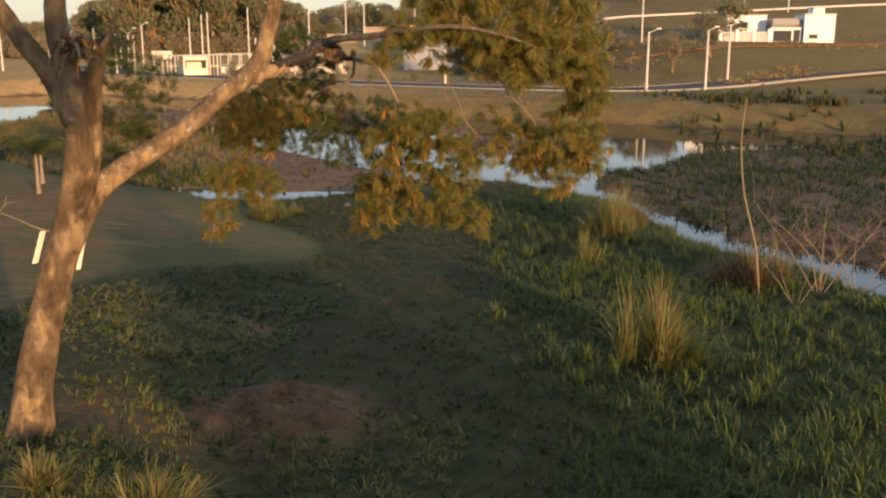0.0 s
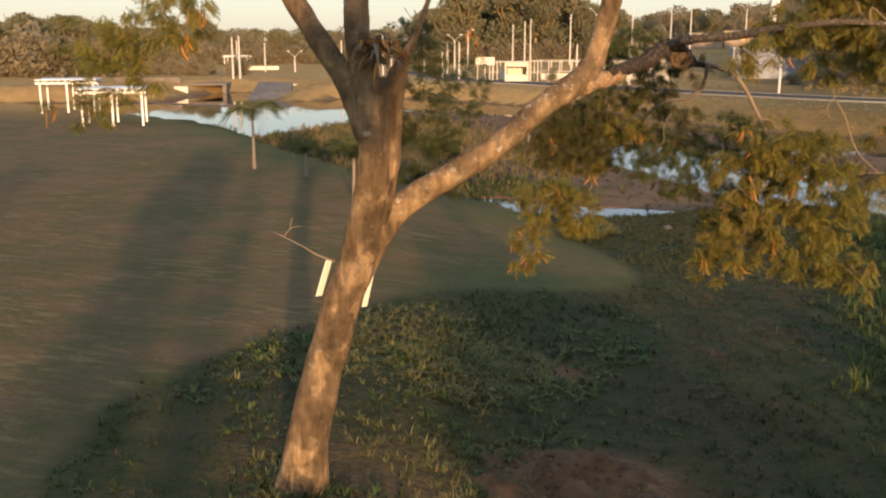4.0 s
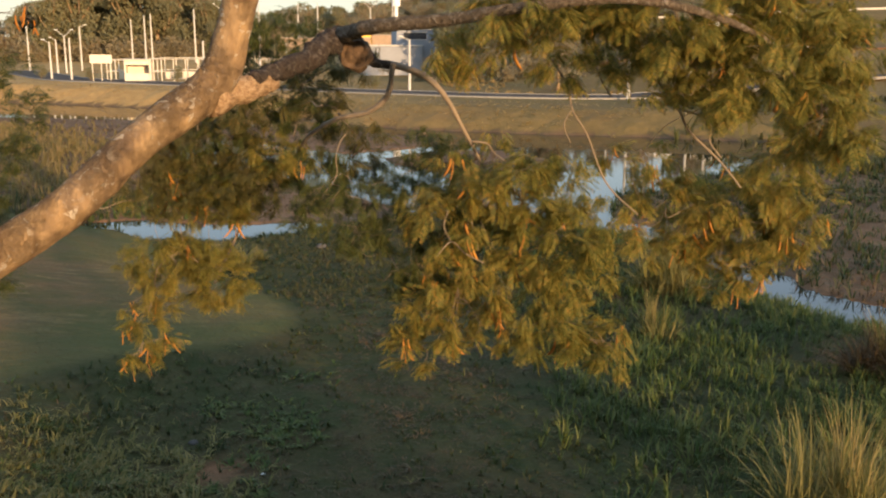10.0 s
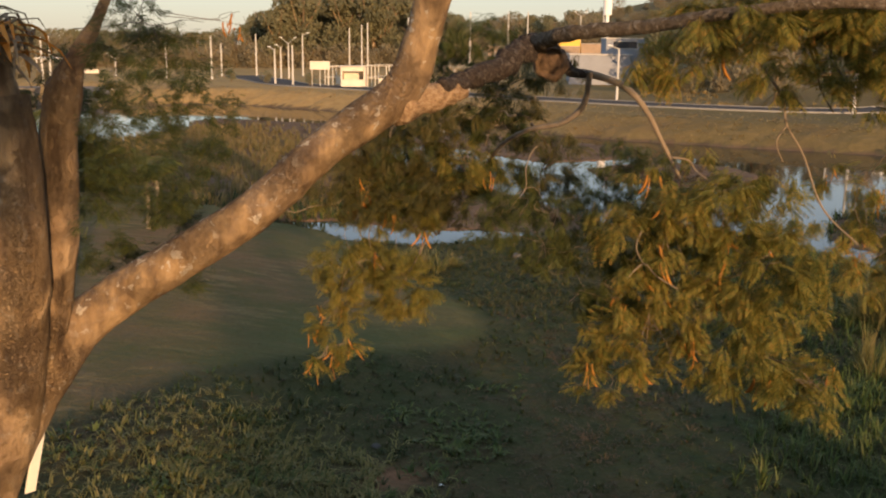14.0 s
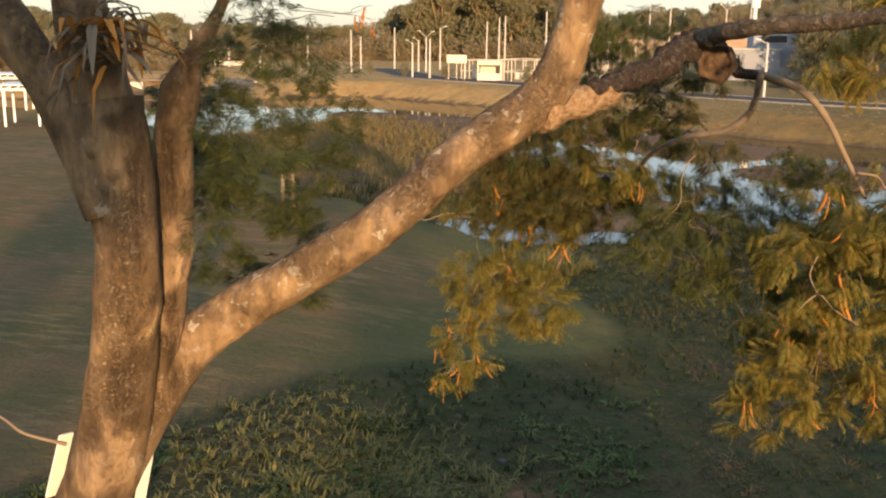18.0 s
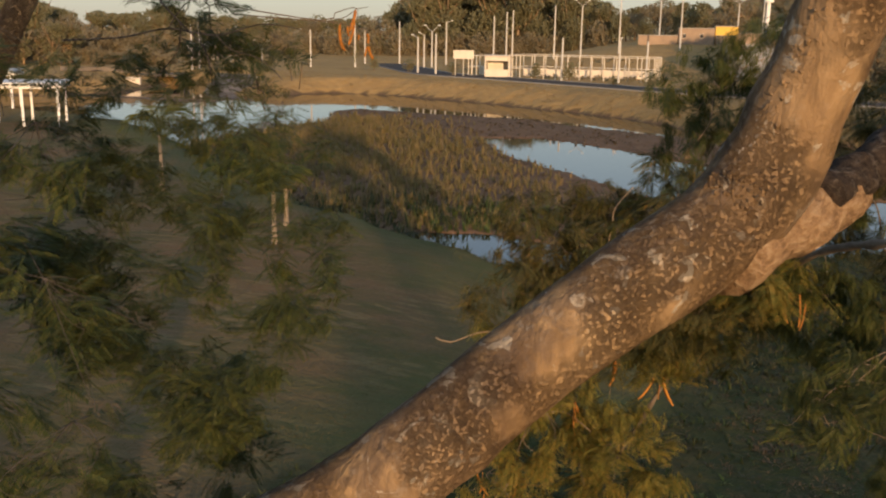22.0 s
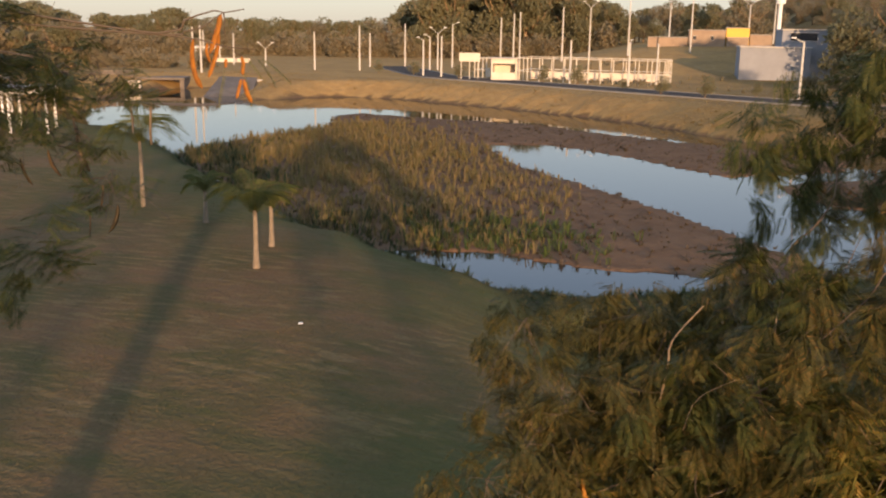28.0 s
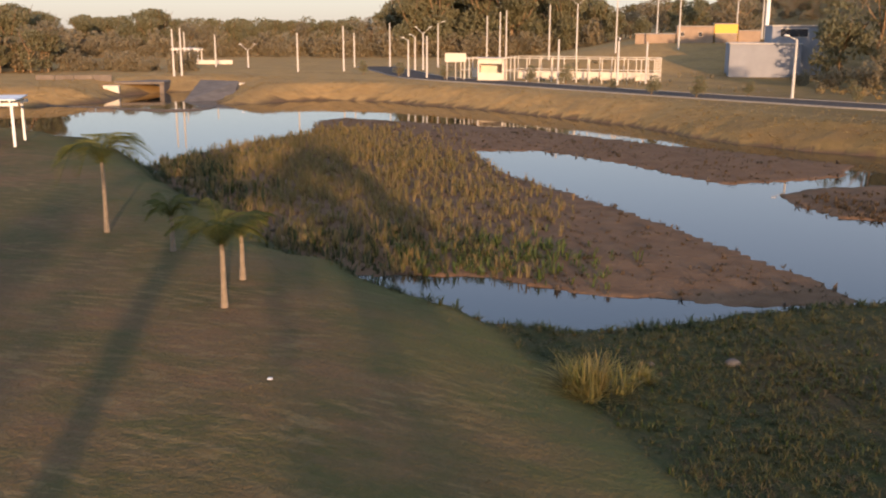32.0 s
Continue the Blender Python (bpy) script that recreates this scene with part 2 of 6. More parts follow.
def water_material():
    k = Mat("pond_water", 0.03, spec=0.5)
    k.colour((0.018, 0.02, 0.016))
    k.b.inputs["IOR"].default_value = 1.33
    k.b.inputs["Specular IOR Level"].default_value = 0.9
    rip = k.noise(2.2, 4, stretch=(0.6, 1.6, 1))
    big = k.noise(0.08, 3)
    k.bump(k.math("MULTIPLY", rip, k.value(big, 0.35, 0.7, 0.1, 1.0)), 0.12, 0.012)
    return k.m


M_GROUND, M_WATER = ground_material(), water_material()
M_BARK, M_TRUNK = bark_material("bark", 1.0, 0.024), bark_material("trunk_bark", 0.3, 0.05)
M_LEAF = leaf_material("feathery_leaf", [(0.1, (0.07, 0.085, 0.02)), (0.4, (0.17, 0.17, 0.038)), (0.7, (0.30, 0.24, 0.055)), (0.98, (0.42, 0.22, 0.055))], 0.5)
# darker copies of the leaf, with the shade of boughs and crown in their colour
M_SHADELEAF = leaf_material("shaded_leaf", [(0.1, (0.03, 0.045, 0.012)), (0.5, (0.06, 0.075, 0.018)), (0.9, (0.12, 0.11, 0.028))], 0.3)
M_SHADEOLIVE = leaf_material("shaded_olive_leaf", [(0.1, (0.036, 0.042, 0.013)), (0.45, (0.072, 0.071, 0.02)), (0.75, (0.125, 0.102, 0.029)), (0.98, (0.22, 0.12, 0.036))], 0.33)
M_POD = leaf_material("dry_pod", [(0.2, (0.34, 0.14, 0.03)), (0.8, (0.55, 0.24, 0.045))], 0.2)
M_POD_NEAR = plain("leathery_pod", (0.42, 0.155, 0.018), 0.6, var=0.45, scale=30, bump=0.5)
M_BLADE = leaf_material("meadow_blade", [(0.1, (0.02, 0.04, 0.01)), (0.5, (0.04, 0.058, 0.015)), (0.9, (0.09, 0.078, 0.028))], 0.25)
M_LUSH = leaf_material("lush_blade", [(0.1, (0.034, 0.062, 0.015)), (0.5, (0.075, 0.108, 0.026)), (0.9, (0.155, 0.155, 0.048))], 0.3)
M_STRAW = leaf_material("straw_blade", [(0.1, (0.22, 0.15, 0.055)), (0.5, (0.36, 0.24, 0.09)), (0.9, (0.46, 0.33, 0.14))], 0.3)
M_CLUMP = leaf_material("clump_blade", [(0.1, (0.12, 0.115, 0.038)), (0.5, (0.235, 0.185, 0.063)), (0.9, (0.38, 0.28, 0.115))], 0.4)
M_TUFT = leaf_material("yellow_green_blade", [(0.1, (0.09, 0.105, 0.03)), (0.5, (0.18, 0.165, 0.052)), (0.9, (0.31, 0.25, 0.095))], 0.35)
M_REED = leaf_material("reed_blade", [(0.1, (0.12, 0.115, 0.038)), (0.45, (0.20, 0.16, 0.058)), (0.8, (0.31, 0.21, 0.092)), (0.98, (0.40, 0.28, 0.125))], 0.4)
M_TURF = leaf_material("turf_blade", [(0.1, (0.06, 0.064, 0.022)), (0.4, (0.088, 0.074, 0.029)), (0.62, (0.125, 0.084, 0.038)), (0.8, (0.17, 0.112, 0.05)), (0.97, (0.26, 0.185, 0.085))], 0.3, big=1.1)
M_MEADOW = leaf_material("olive_blade", [(0.1, (0.05, 0.06, 0.019)), (0.5, (0.085, 0.085, 0.029)), (0.9, (0.14, 0.11, 0.042))], 0.3)
M_SHORE = leaf_material("shore_blade", [(0.1, (0.05, 0.06, 0.02)), (0.5, (0.10, 0.098, 0.034)), (0.9, (0.17, 0.13, 0.055))], 0.4)
M_BROWN = leaf_material("brown_weed", [(0.1, (0.042, 0.036, 0.016)), (0.5, (0.085, 0.058, 0.028)), (0.9, (0.15, 0.094, 0.044))], 0.2)
M_DRYWEED = leaf_material("dry_weed", [(0.1, (0.08, 0.06, 0.035)), (0.5, (0.14, 0.095, 0.055)), (0.9, (0.21, 0.14, 0.075))], 0.25)
# paler and greyer than near leaves: distance haze is put into these colours
M_HAZYTREE = leaf_material("hazy_foliage", [(0.1, (0.165, 0.17, 0.095)), (0.5, (0.235, 0.22, 0.12)), (0.9, (0.31, 0.265, 0.145))], 0.5)
M_HAZYDRY = leaf_material("hazy_dry_foliage", [(0.1, (0.22, 0.195, 0.13)), (0.5, (0.28, 0.24, 0.15)), (0.9, (0.35, 0.27, 0.155))], 0.5)
M_PALM = leaf_material("palm_frond", [(0.1, (0.055, 0.07, 0.018)), (0.5, (0.105, 0.115, 0.03)), (0.9, (0.18, 0.165, 0.048))], 0.45)
M_DEADLEAF = leaf_material("dead_leaf", [(0.1, (0.10, 0.075, 0.05)), (0.5, (0.19, 0.145, 0.095)), (0.9, (0.29, 0.21, 0.13))], 0.2)
M_TWIG = plain("pale_twig", (0.24, 0.18, 0.12), 0.9)
M_DARKWOOD = plain("weathered_dark_wood", (0.12, 0.10, 0.083), 0.95, var=0.8, scale=13, bump=1.0)
def split_wood():
    """Torn pale wood with long dark fibres."""
    k = Mat("split_wood", 0.9, spec=0.15)
    fibre = k.noise(5.0, 6, stretch=(5, 1, 5), rough=0.7)
    k.colour(k.ramp(fibre, [(0.3, (0.11, 0.065, 0.035)), (0.5, (0.33, 0.21, 0.115)), (0.68, (0.50, 0.36, 0.22))]))
    k.bump(fibre, 1.0, 0.04)
    return k.m


M_CUT = split_wood()


def crusted_wood(name, dark, mid, pale, amount):
    """Rough weathered wood with crusts of grey lichen."""
    k = Mat(name, 0.95, spec=0.1)
    big, small, crumbs = k.noise(6.0, 5), k.noise(26.0, 6, rough=0.7), k.noise(15.0, 6, rough=0.7, distort=0.6)
    col = k.mix(k.value(small, 0.35, 0.65), dark, mid)
    col = k.mix(k.math("MULTIPLY", k.value(crumbs, 0.54, 0.6), k.value(big, 0.35, 0.6, 0.2, amount)), col, pale)
    k.colour(col)
    k.bump(k.math("ADD", small, k.math("MULTIPLY", crumbs, 1.5)), 1.0, 0.05)
    return k.m


M_CHAR = crusted_wood("dark_crusted_wood", (0.035, 0.028, 0.024), (0.10, 0.075, 0.058), (0.22, 0.19, 0.16), 0.6)
M_GREYBARK = crusted_wood("grey_crusted_bark", (0.10, 0.075, 0.052), (0.20, 0.155, 0.11), (0.36, 0.31, 0.25), 0.9)
M_LICHEN = plain("pale_lichen", (0.34, 0.275, 0.20), 0.95, var=0.5, scale=40, bump=0.6)
M_DULLTWIG = plain("dull_twig", (0.155, 0.122, 0.09), 0.95, var=0.5, scale=9, bump=0.6)
M_GREYTWIG = plain("grey_twig", (0.13, 0.10, 0.075), 0.9)
M_BOARD = plain("pale_board", (0.80, 0.74, 0.62), 0.7, var=0.08)
M_CONC = plain("pale_concrete", (0.52, 0.48, 0.42), 0.9, var=0.2, scale=1.5)
M_POLE = plain("concrete_pole", (0.55, 0.52, 0.47), 0.85, var=0.15, scale=2)
M_ASPHALT = plain("worn_asphalt", (0.095, 0.08, 0.068), 0.95, var=0.25, scale=0.6)
M_ASPHALT.node_tree.nodes["Principled BSDF"].inputs["Specular IOR Level"].default_value = 0.05
M_KERB = plain("kerb_concrete", (0.27, 0.25, 0.22), 0.9, var=0.2)
M_SOIL = plain("red_soil", (0.135, 0.075, 0.037), 0.97, var=0.6, scale=3, bump=0.9)
M_WORN = plain("worn_concrete", (0.17, 0.14, 0.112), 0.95, var=0.35, scale=0.8)
M_WHITE = plain("white_paint", (0.80, 0.78, 0.74), 0.75, var=0.08, scale=0.8)
M_KNOT = plain("knot_wood", (0.15, 0.095, 0.055), 0.95, var=0.8, scale=13, bump=1.0)
M_CREAM = plain("cream_paint", (0.68, 0.60, 0.48), 0.8, var=0.1, scale=0.8)
# the low house's cream walls, darkened to carry their shade
M_SHADED_CREAM = plain("shaded_cream_wall", (0.33, 0.24, 0.165), 0.9, var=0.2, scale=0.9)
M_GREY = plain("grey_render", (0.27, 0.28, 0.30), 0.85, var=0.12, scale=0.7)
M_YELLOW = plain("yellow_paint", (0.72, 0.46, 0.09), 0.8, var=0.1)
M_DARK = plain("dark_opening", (0.03, 0.03, 0.033), 0.5, var=0.2)
M_ROOF = plain("fibre_cement_roof", (0.33, 0.30, 0.27), 0.9, var=0.2)
M_PALMTRUNK = plain("palm_trunk_grey", (0.24, 0.19, 0.135), 0.9, var=0.3, scale=8, bump=0.6)
M_STONE = plain("pale_stone", (0.085, 0.08, 0.075), 0.9, var=0.3, scale=5)

# ---- helpers for things ----
def link_mesh(name, verts, faces, material, parent=None, label="", smooth=False):
    me = bpy.data.meshes.new(name)
    me.from_pydata([tuple(v) for v in verts], [], faces)
    me.materials.append(material)
    if smooth:
        me.shade_smooth()
    ob = new(name, me)
    if parent is not None:
        ob.parent = parent
    if label:
        ob["label"] = label
    return ob


def part(name, bm, material, parent=None, label="", smooth=False):
    """Links a bmesh as one mesh object under a thing or a part."""
    me = bpy.data.meshes.new(name)
    bm.to_mesh(me)
    bm.free()
    me.materials.append(material)
    if smooth:
        me.shade_smooth()
    ob = new(name, me)
    if parent is not None:
        ob.parent = parent
    if label:
        ob["label"] = label
    return ob


def thing(name, place=(0, 0, 0), turn=0, label="", category="", group="", kind=""):
    e = new(name)
    e.matrix_basis = pose(*place, 0, 0, turn)
    return tagged(e, label, category, group, kind)


def box(bm, x0, x1, y0, y1, z0, z1, bevel=0.0):
    r = bmesh.ops.create_cube(bm, size=1, matrix=Matrix.LocRotScale(((x0 + x1) / 2, (y0 + y1) / 2, (z0 + z1) / 2), None, (abs(x1 - x0), abs(y1 - y0), abs(z1 - z0))))
    if bevel:
        es = list({e for v in r["verts"] for e in v.link_edges})
        bmesh.ops.bevel(bm, geom=es, offset=bevel, segments=1, affect="EDGES")
    return bm


def rod(bm, a, b, r0, r1, sides=8):
    """A tapered round bar from a to b."""
    a, b = Vector(a), Vector(b)
    d = b - a
    q = d.to_track_quat("Z", "Y")
    bmesh.ops.create_cone(bm, cap_ends=True, segments=sides, radius1=r0, radius2=r1, depth=d.length, matrix=Matrix.LocRotScale((a + b) / 2, q, None))
    return bm


def tube(pts, radii, sides=10, lumps=0.0, seed=0, cap=True, most=14):
    """Vertices and faces of a limb that follows points, with uneven skin."""
    pts = [Vector(p) for p in pts]
    # a smooth line through the points
    line, rad = [], []
    n = len(pts)
    for i in range(n - 1):
        p0, p1, p2, p3 = pts[max(i - 1, 0)], pts[i], pts[i + 1], pts[min(i + 2, n - 1)]
        steps = max(2, int((p2 - p1).length / max(0.6 * (radii[i] + radii[i + 1]) / 2, 0.04)))
        steps = min(steps, most)
        for s in range(steps):
            t = s / steps
            line.append(0.5 * ((2 * p1) + (p2 - p0) * t + (2 * p0 - 5 * p1 + 4 * p2 - p3) * t * t + (3 * p1 - p0 - 3 * p2 + p3) * t ** 3))
            rad.append(radii[i] * (1 - t) + radii[i + 1] * t)
    line.append(pts[-1])
    rad.append(radii[-1])
    verts, faces = [], []
    side = None
    for i, (p, r) in enumerate(zip(line, rad)):
        d = (line[min(i + 1, len(line) - 1)] - line[max(i - 1, 0)]).normalized()
        if side is None:
            side = d.cross(Vector((0.3, 1, 0.2))).normalized()
        side = (side - d * side.dot(d)).normalized()
        other = d.cross(side)
        for k in range(sides):
            a = 2 * math.pi * k / sides
            v = p + (side * math.cos(a) + other * math.sin(a)) * r
            if lumps:
                v = p + (v - p) * (1 + lumps * (noise.noise((v + Vector((seed, 0, 0))) * 2.2 / max(r * 4, 0.3)) + 0.6 * noise.noise(v * 9 + Vector((0, seed, 0)))))
            verts.append(v)
    for i in range(len(line) - 1):
        for k in range(sides):
            a, b = i * sides + k, i * sides + (k + 1) % sides
            faces.append((a, b, b + sides, a + sides))
    if cap:
        faces.append(tuple(range(sides - 1, -1, -1)))
        faces.append(tuple(range(len(verts) - sides, len(verts))))
    return verts, faces


def stamp(name, tv, tf, mats, material, parent=None, label="", smooth=False):
    """One mesh of many copies of a small shape: tv vertices, tf faces (all with as many corners), mats 4 x 4 arrays."""
    tv, tf, mats = np.asarray(tv, float), np.asarray(tf, int), np.asarray(mats, float)
    h = np.c_[tv, np.ones(len(tv))]
    v = np.einsum("nij,vj->nvi", mats, h)[..., :3].reshape(-1, 3)
    f = (tf[None] + (np.arange(len(mats)) * len(tv))[:, None, None]).reshape(-1, tf.shape[1])
    me = bpy.data.meshes.new(name)
    me.vertices.add(len(v))
    me.vertices.foreach_set("co", v.ravel())
    me.loops.add(f.size)
    me.loops.foreach_set("vertex_index", f.ravel().astype(np.int32))
    me.polygons.add(len(f))
    me.polygons.foreach_set("loop_start", np.arange(0, f.size, f.shape[1], dtype=np.int32))
    me.update(calc_edges=True)
    me.materials.append(material)
    if smooth:
        me.shade_smooth()
    ob = new(name, me)
    if parent is not None:
        ob.parent = parent
    if label:
        ob["label"] = label
    return ob




def turns(n, yaw, pitch, roll):
    """n rotation matrices from arrays of angles: first roll about y, then pitch about x, then yaw about z."""
    cy, sy, cp, sp, cr, sr = np.cos(yaw), np.sin(yaw), np.cos(pitch), np.sin(pitch), np.cos(roll), np.sin(roll)
    z, o = np.zeros(n), np.ones(n)
    rz = np.stack([cy, -sy, z, sy, cy, z, z, z, o], -1).reshape(n, 3, 3)
    rx = np.stack([o, z, z, z, cp, -sp, z, sp, cp], -1).reshape(n, 3, 3)
    ry = np.stack([cr, z, sr, z, o, z, -sr, z, cr], -1).reshape(n, 3, 3)
    return rz @ rx @ ry


def poses(places, rot, scale):
    n = len(places)
    m = np.zeros((n, 4, 4))
    m[:, :3, :3] = rot * np.asarray(scale).reshape(n, 1, -1)
    m[:, :3, 3] = places
    m[:, 3, 3] = 1
    return m


# ---- the lie of the land ----
WATER = -1.5


def signed(x, y, poly):
    """Distance to the edge of a polygon, positive inside."""
    p = np.asarray(poly, float)
    d = np.full(x.shape, 1e9)
    inside = np.zeros(x.shape, bool)
    for (ax, ay), (bx, by) in zip(p, np.roll(p, -1, 0)):
        ex, ey = bx - ax, by - ay
        t = np.clip(((x - ax) * ex + (y - ay) * ey) / (ex * ex + ey * ey), 0, 1)
        d = np.minimum(d, np.hypot(x - ax - t * ex, y - ay - t * ey))
        cross = ((ay > y) != (by > y)) & (x < (bx - ax) * (y - ay) / (by - ay + 1e-12) + ax)
        inside ^= cross
    return np.where(inside, d, -d)


def soft(v, a, b):
    t = np.clip((v - a) / (b - a), 0, 1)
    return t * t * (3 - 2 * t)


def wob(x, y, s, k=0.0):
    """Cheap smooth unevenness between about -1 and 1."""
    return (np.sin(x * s + 1.3 * np.sin(y * s * 0.7 + k) + k) * np.cos(y * s * 0.9 + 1.1 * np.sin(x * s * 0.6 - k)) + 0.5 * np.sin(2.3 * s * x + 1.7 * k + np.sin(1.9 * s * y)) * np.sin(2.1 * s * y + k)) / 1.5


# the turf peninsula, the low basin of the ponds, and the flats that rise out of it
LAWN = [(-140, 96), (-70, 82), (-50, 73), (-41, 67), (-33, 60), (-25.3, 53.0), (-20.7, 49.4), (-17.4, 48.2), (-15.2, 46.6), (-12.7, 44.9), (-10.6, 42.8), (-9.0, 41.0), (-7.2, 38.3), (-5.6, 35.8), (-4.7, 34.2), (-4.5, 32.6), (-5.4, 31.4), (-8.2, 29.2), (-10.1, 26), (-11.2, 22.8), (-12.2, 19.6), (-12.3, 17), (-11.3, 14.6), (-9.8, 12.5), (-9, 8), (-14, 0), (-140, -10)]
BASIN = [(-300, 94), (-140, 99), (-70, 84.5), (-56, 78.5), (-48, 75.3), (-41.8, 70.4), (-33.5, 62), (-25.6, 54.6), (-20.3, 50.4), (-17.4, 49.2), (-15.5, 47.6), (-13.9, 46.5), (-11.6, 45.5), (-10, 45.7), (-7.6, 47.0), (-5.4, 48.5), (-3.0, 50.4), (0.6, 52.8), (4, 52.2), (8.5, 46), (9.8, 39.5), (10.6, 36.2), (13, 33.6), (14, 29.5), (17, 27), (40, 20), (60, 24), (48, 60), (34, 82), (21, 88), (9, 92), (-1, 95.4), (-6, 98.5), (-16, 110.6), (-26, 118), (-38, 125.4), (-51, 131), (-58, 129.6), (-62, 122), (-65, 119), (-70, 128), (-76, 138.5), (-83, 139), (-85.5, 128), (-80, 117), (-84, 108), (-110, 103), (-300, 108)]
FLAT_NEAR = [(-42.2, 71.6), (-33.3, 62.4), (-25.5, 55.0), (-20.2, 51.0), (-17.5, 50.1), (-15.9, 50.9), (-14.2, 51.7), (-12.6, 51.2), (-9.4, 50.3), (-3.2, 50.9), (-0.6, 51.6), (-1.3, 53.8), (-3.9, 57.8), (-8.7, 64.5), (-14.4, 71.1), (-20.2, 78.3), (-24.3, 86.9), (-19.4, 88.5), (-12.9, 83.7), (-8.8, 79.2), (-5.7, 76.8), (-2.3, 79.1), (1, 82), (2, 88), (-6.8, 93.7), (-10.9, 95.3), (-14.8, 98), (-20, 100.7), (-24, 104.5), (-36, 106.5), (-44.4, 108.6), (-45.3, 104.1), (-41.5, 94.4), (-42.4, 86.5), (-43.2, 78.8)]
FLAT_RIGHT = [(9.5, 58.5), (12.3, 59.6), (15.4, 63.7), (18.7, 67.6), (22, 69.4), (27, 71.5), (36, 76), (44, 62), (48, 40), (30, 27), (19, 29.5), (15.6, 33.2), (14, 36), (11.9, 38.2), (11.4, 41.2), (9.8, 46.2), (8, 52)]
FLAT_SPIT = [(-3.1, 74), (-2.4, 70.6), (-0.3, 68), (3, 67), (7, 69), (8.5, 73), (7, 78), (3, 79.5), (-1, 77)]


def lie(x, y):
    """Height of the land at x, y, and how much of it is turf, mud and dry grass."""
    x, y = np.asarray(x, float), np.asarray(y, float)
    lawn = signed(x, y, LAWN)
    basin = signed(x + 0.5 * wob(x, y, 0.9), y + 0.5 * wob(y, x, 1.1, 2), BASIN)
    flat = np.maximum(np.maximum(signed(x + 0.35 * wob(x, y, 1.3), y + 0.35 * wob(y, x, 1.5, 1), FLAT_NEAR), signed(x + 0.5 * wob(x, y, 0.8), y, FLAT_RIGHT)), signed(x, y + 0.3 * wob(x, y, 1.4), FLAT_SPIT))
    far = soft(y + 0.35 * np.abs(x + 25), 78, 100)
    side = -x - 0.25 * (y - 15)
    meadow = -0.95 + 0.95 * soft(side, 3.2, 6.6) + 0.07 * wob(x, y, 0.7) + 0.3 * soft(-y, -14, -4) * (1 - soft(side, 3.2, 6.6))
    meadow = meadow + 0.35 * np.exp(-(((x + 3.2) / 1.9) ** 2 + ((y - 18.6) / 1.5) ** 2)) * (1 + 0.5 * wob(x, y, 3.1))
    top = 0.03 * wob(x, y, 0.35) - 0.7 * soft(x, -15, -4.8) * soft(y, 25, 32)
    top = top - 0.55 * (1 - soft(lawn, -1.0, 4.5)) * soft(x, -25, -19) * soft(y, 35, 41)
    edge = soft(lawn + 0.4 * wob(x, y, 0.8), -2.6, 1.2)
    z = top * edge + meadow * (1 - edge)
    # the far shore: a grassed embankment with a road on it, rising to the right
    bank = 0.4 + 0.1 * wob(x, y, 0.05)
    hill = 5.2 * soft(x + 0.12 * y, 18, 62) * soft(y, 112, 165) + 20 * soft(x + 0.2 * y, 30, 150) * soft(y, 150, 420) + 3.0 * soft(y, 150, 330) * soft(x + 0.3 * y, -10, 60)
    hill = hill + 3.6 * soft(y, 168, 214) * soft(x, -62, -22)
    z = z * (1 - far) + (bank + hill) * far
    width = 1.6 + 3.6 * far + 2.2 * soft(x, 3, 12) * (1 - far)
    floor_ = WATER - 0.7
    rim = np.clip(-basin / width, 0, 1)
    z = np.where(basin > 0, WATER - 0.02 - 0.7 * soft(basin, 0, 5), WATER + (z - WATER) * rim ** 0.8)
    rise = WATER + 0.05 + 0.13 * soft(flat, 0, 6) + 0.03 * wob(x, y, 1.7)
    z = np.where(flat > -0.6, np.maximum(z, floor_ + (rise - floor_) * soft(flat, -0.6, 0.15)), z)
    turf = soft(lawn, -0.4, 0.5) * (1 - far)
    mud = np.where(basin > 0.0, 1.0, soft(basin, -0.3, 0.0) * (1 - far))
    dry = far * (basin <= 0) * (0.35 + 0.65 * soft(-x, -12, 28))
    return z, turf, mud, dry


def height(x, y):
    return lie(np.atleast_1d(x), np.atleast_1d(y))[0]


def axis(cuts):
    out = [cuts[0][0]]
    for (a, _), (b, step) in zip(cuts, cuts[1:]):
        k = max(1, round((b - a) / step))
        out += list(a + (b - a) * np.arange(1, k + 1) / k)
    return np.array(out)


GX = axis([(-2600, 0), (-600, 250), (-160, 22), (-60, 2.2), (-30, 0.7), (16, 0.32), (30, 0.8), (70, 1.8), (170, 7), (600, 40), (2600, 250)])
GY = axis([(-600, 0), (-60, 45), (2, 4), (12, 0.6), (56, 0.32), (100, 0.7), (136, 0.9), (200, 3), (480, 12), (1000, 60), (4200, 320)])
gx, gy = np.meshgrid(GX, GY)
gz, g_turf, g_mud, g_dry = lie(gx, gy)
me = bpy.data.meshes.new("ground")
nx, ny = len(GX), len(GY)
idx = np.arange(nx * ny).reshape(ny, nx)
quads = np.stack([idx[:-1, :-1], idx[:-1, 1:], idx[1:, 1:], idx[1:, :-1]], -1).reshape(-1, 4)
me.vertices.add(nx * ny)
me.vertices.foreach_set("co", np.stack([gx, gy, gz], -1).ravel())
me.loops.add(quads.size)
me.loops.foreach_set("vertex_index", quads.ravel().astype(np.int32))
me.polygons.add(len(quads))
me.polygons.foreach_set("loop_start", np.arange(0, quads.size, 4, dtype=np.int32))
me.update(calc_edges=True)
me.shade_smooth()
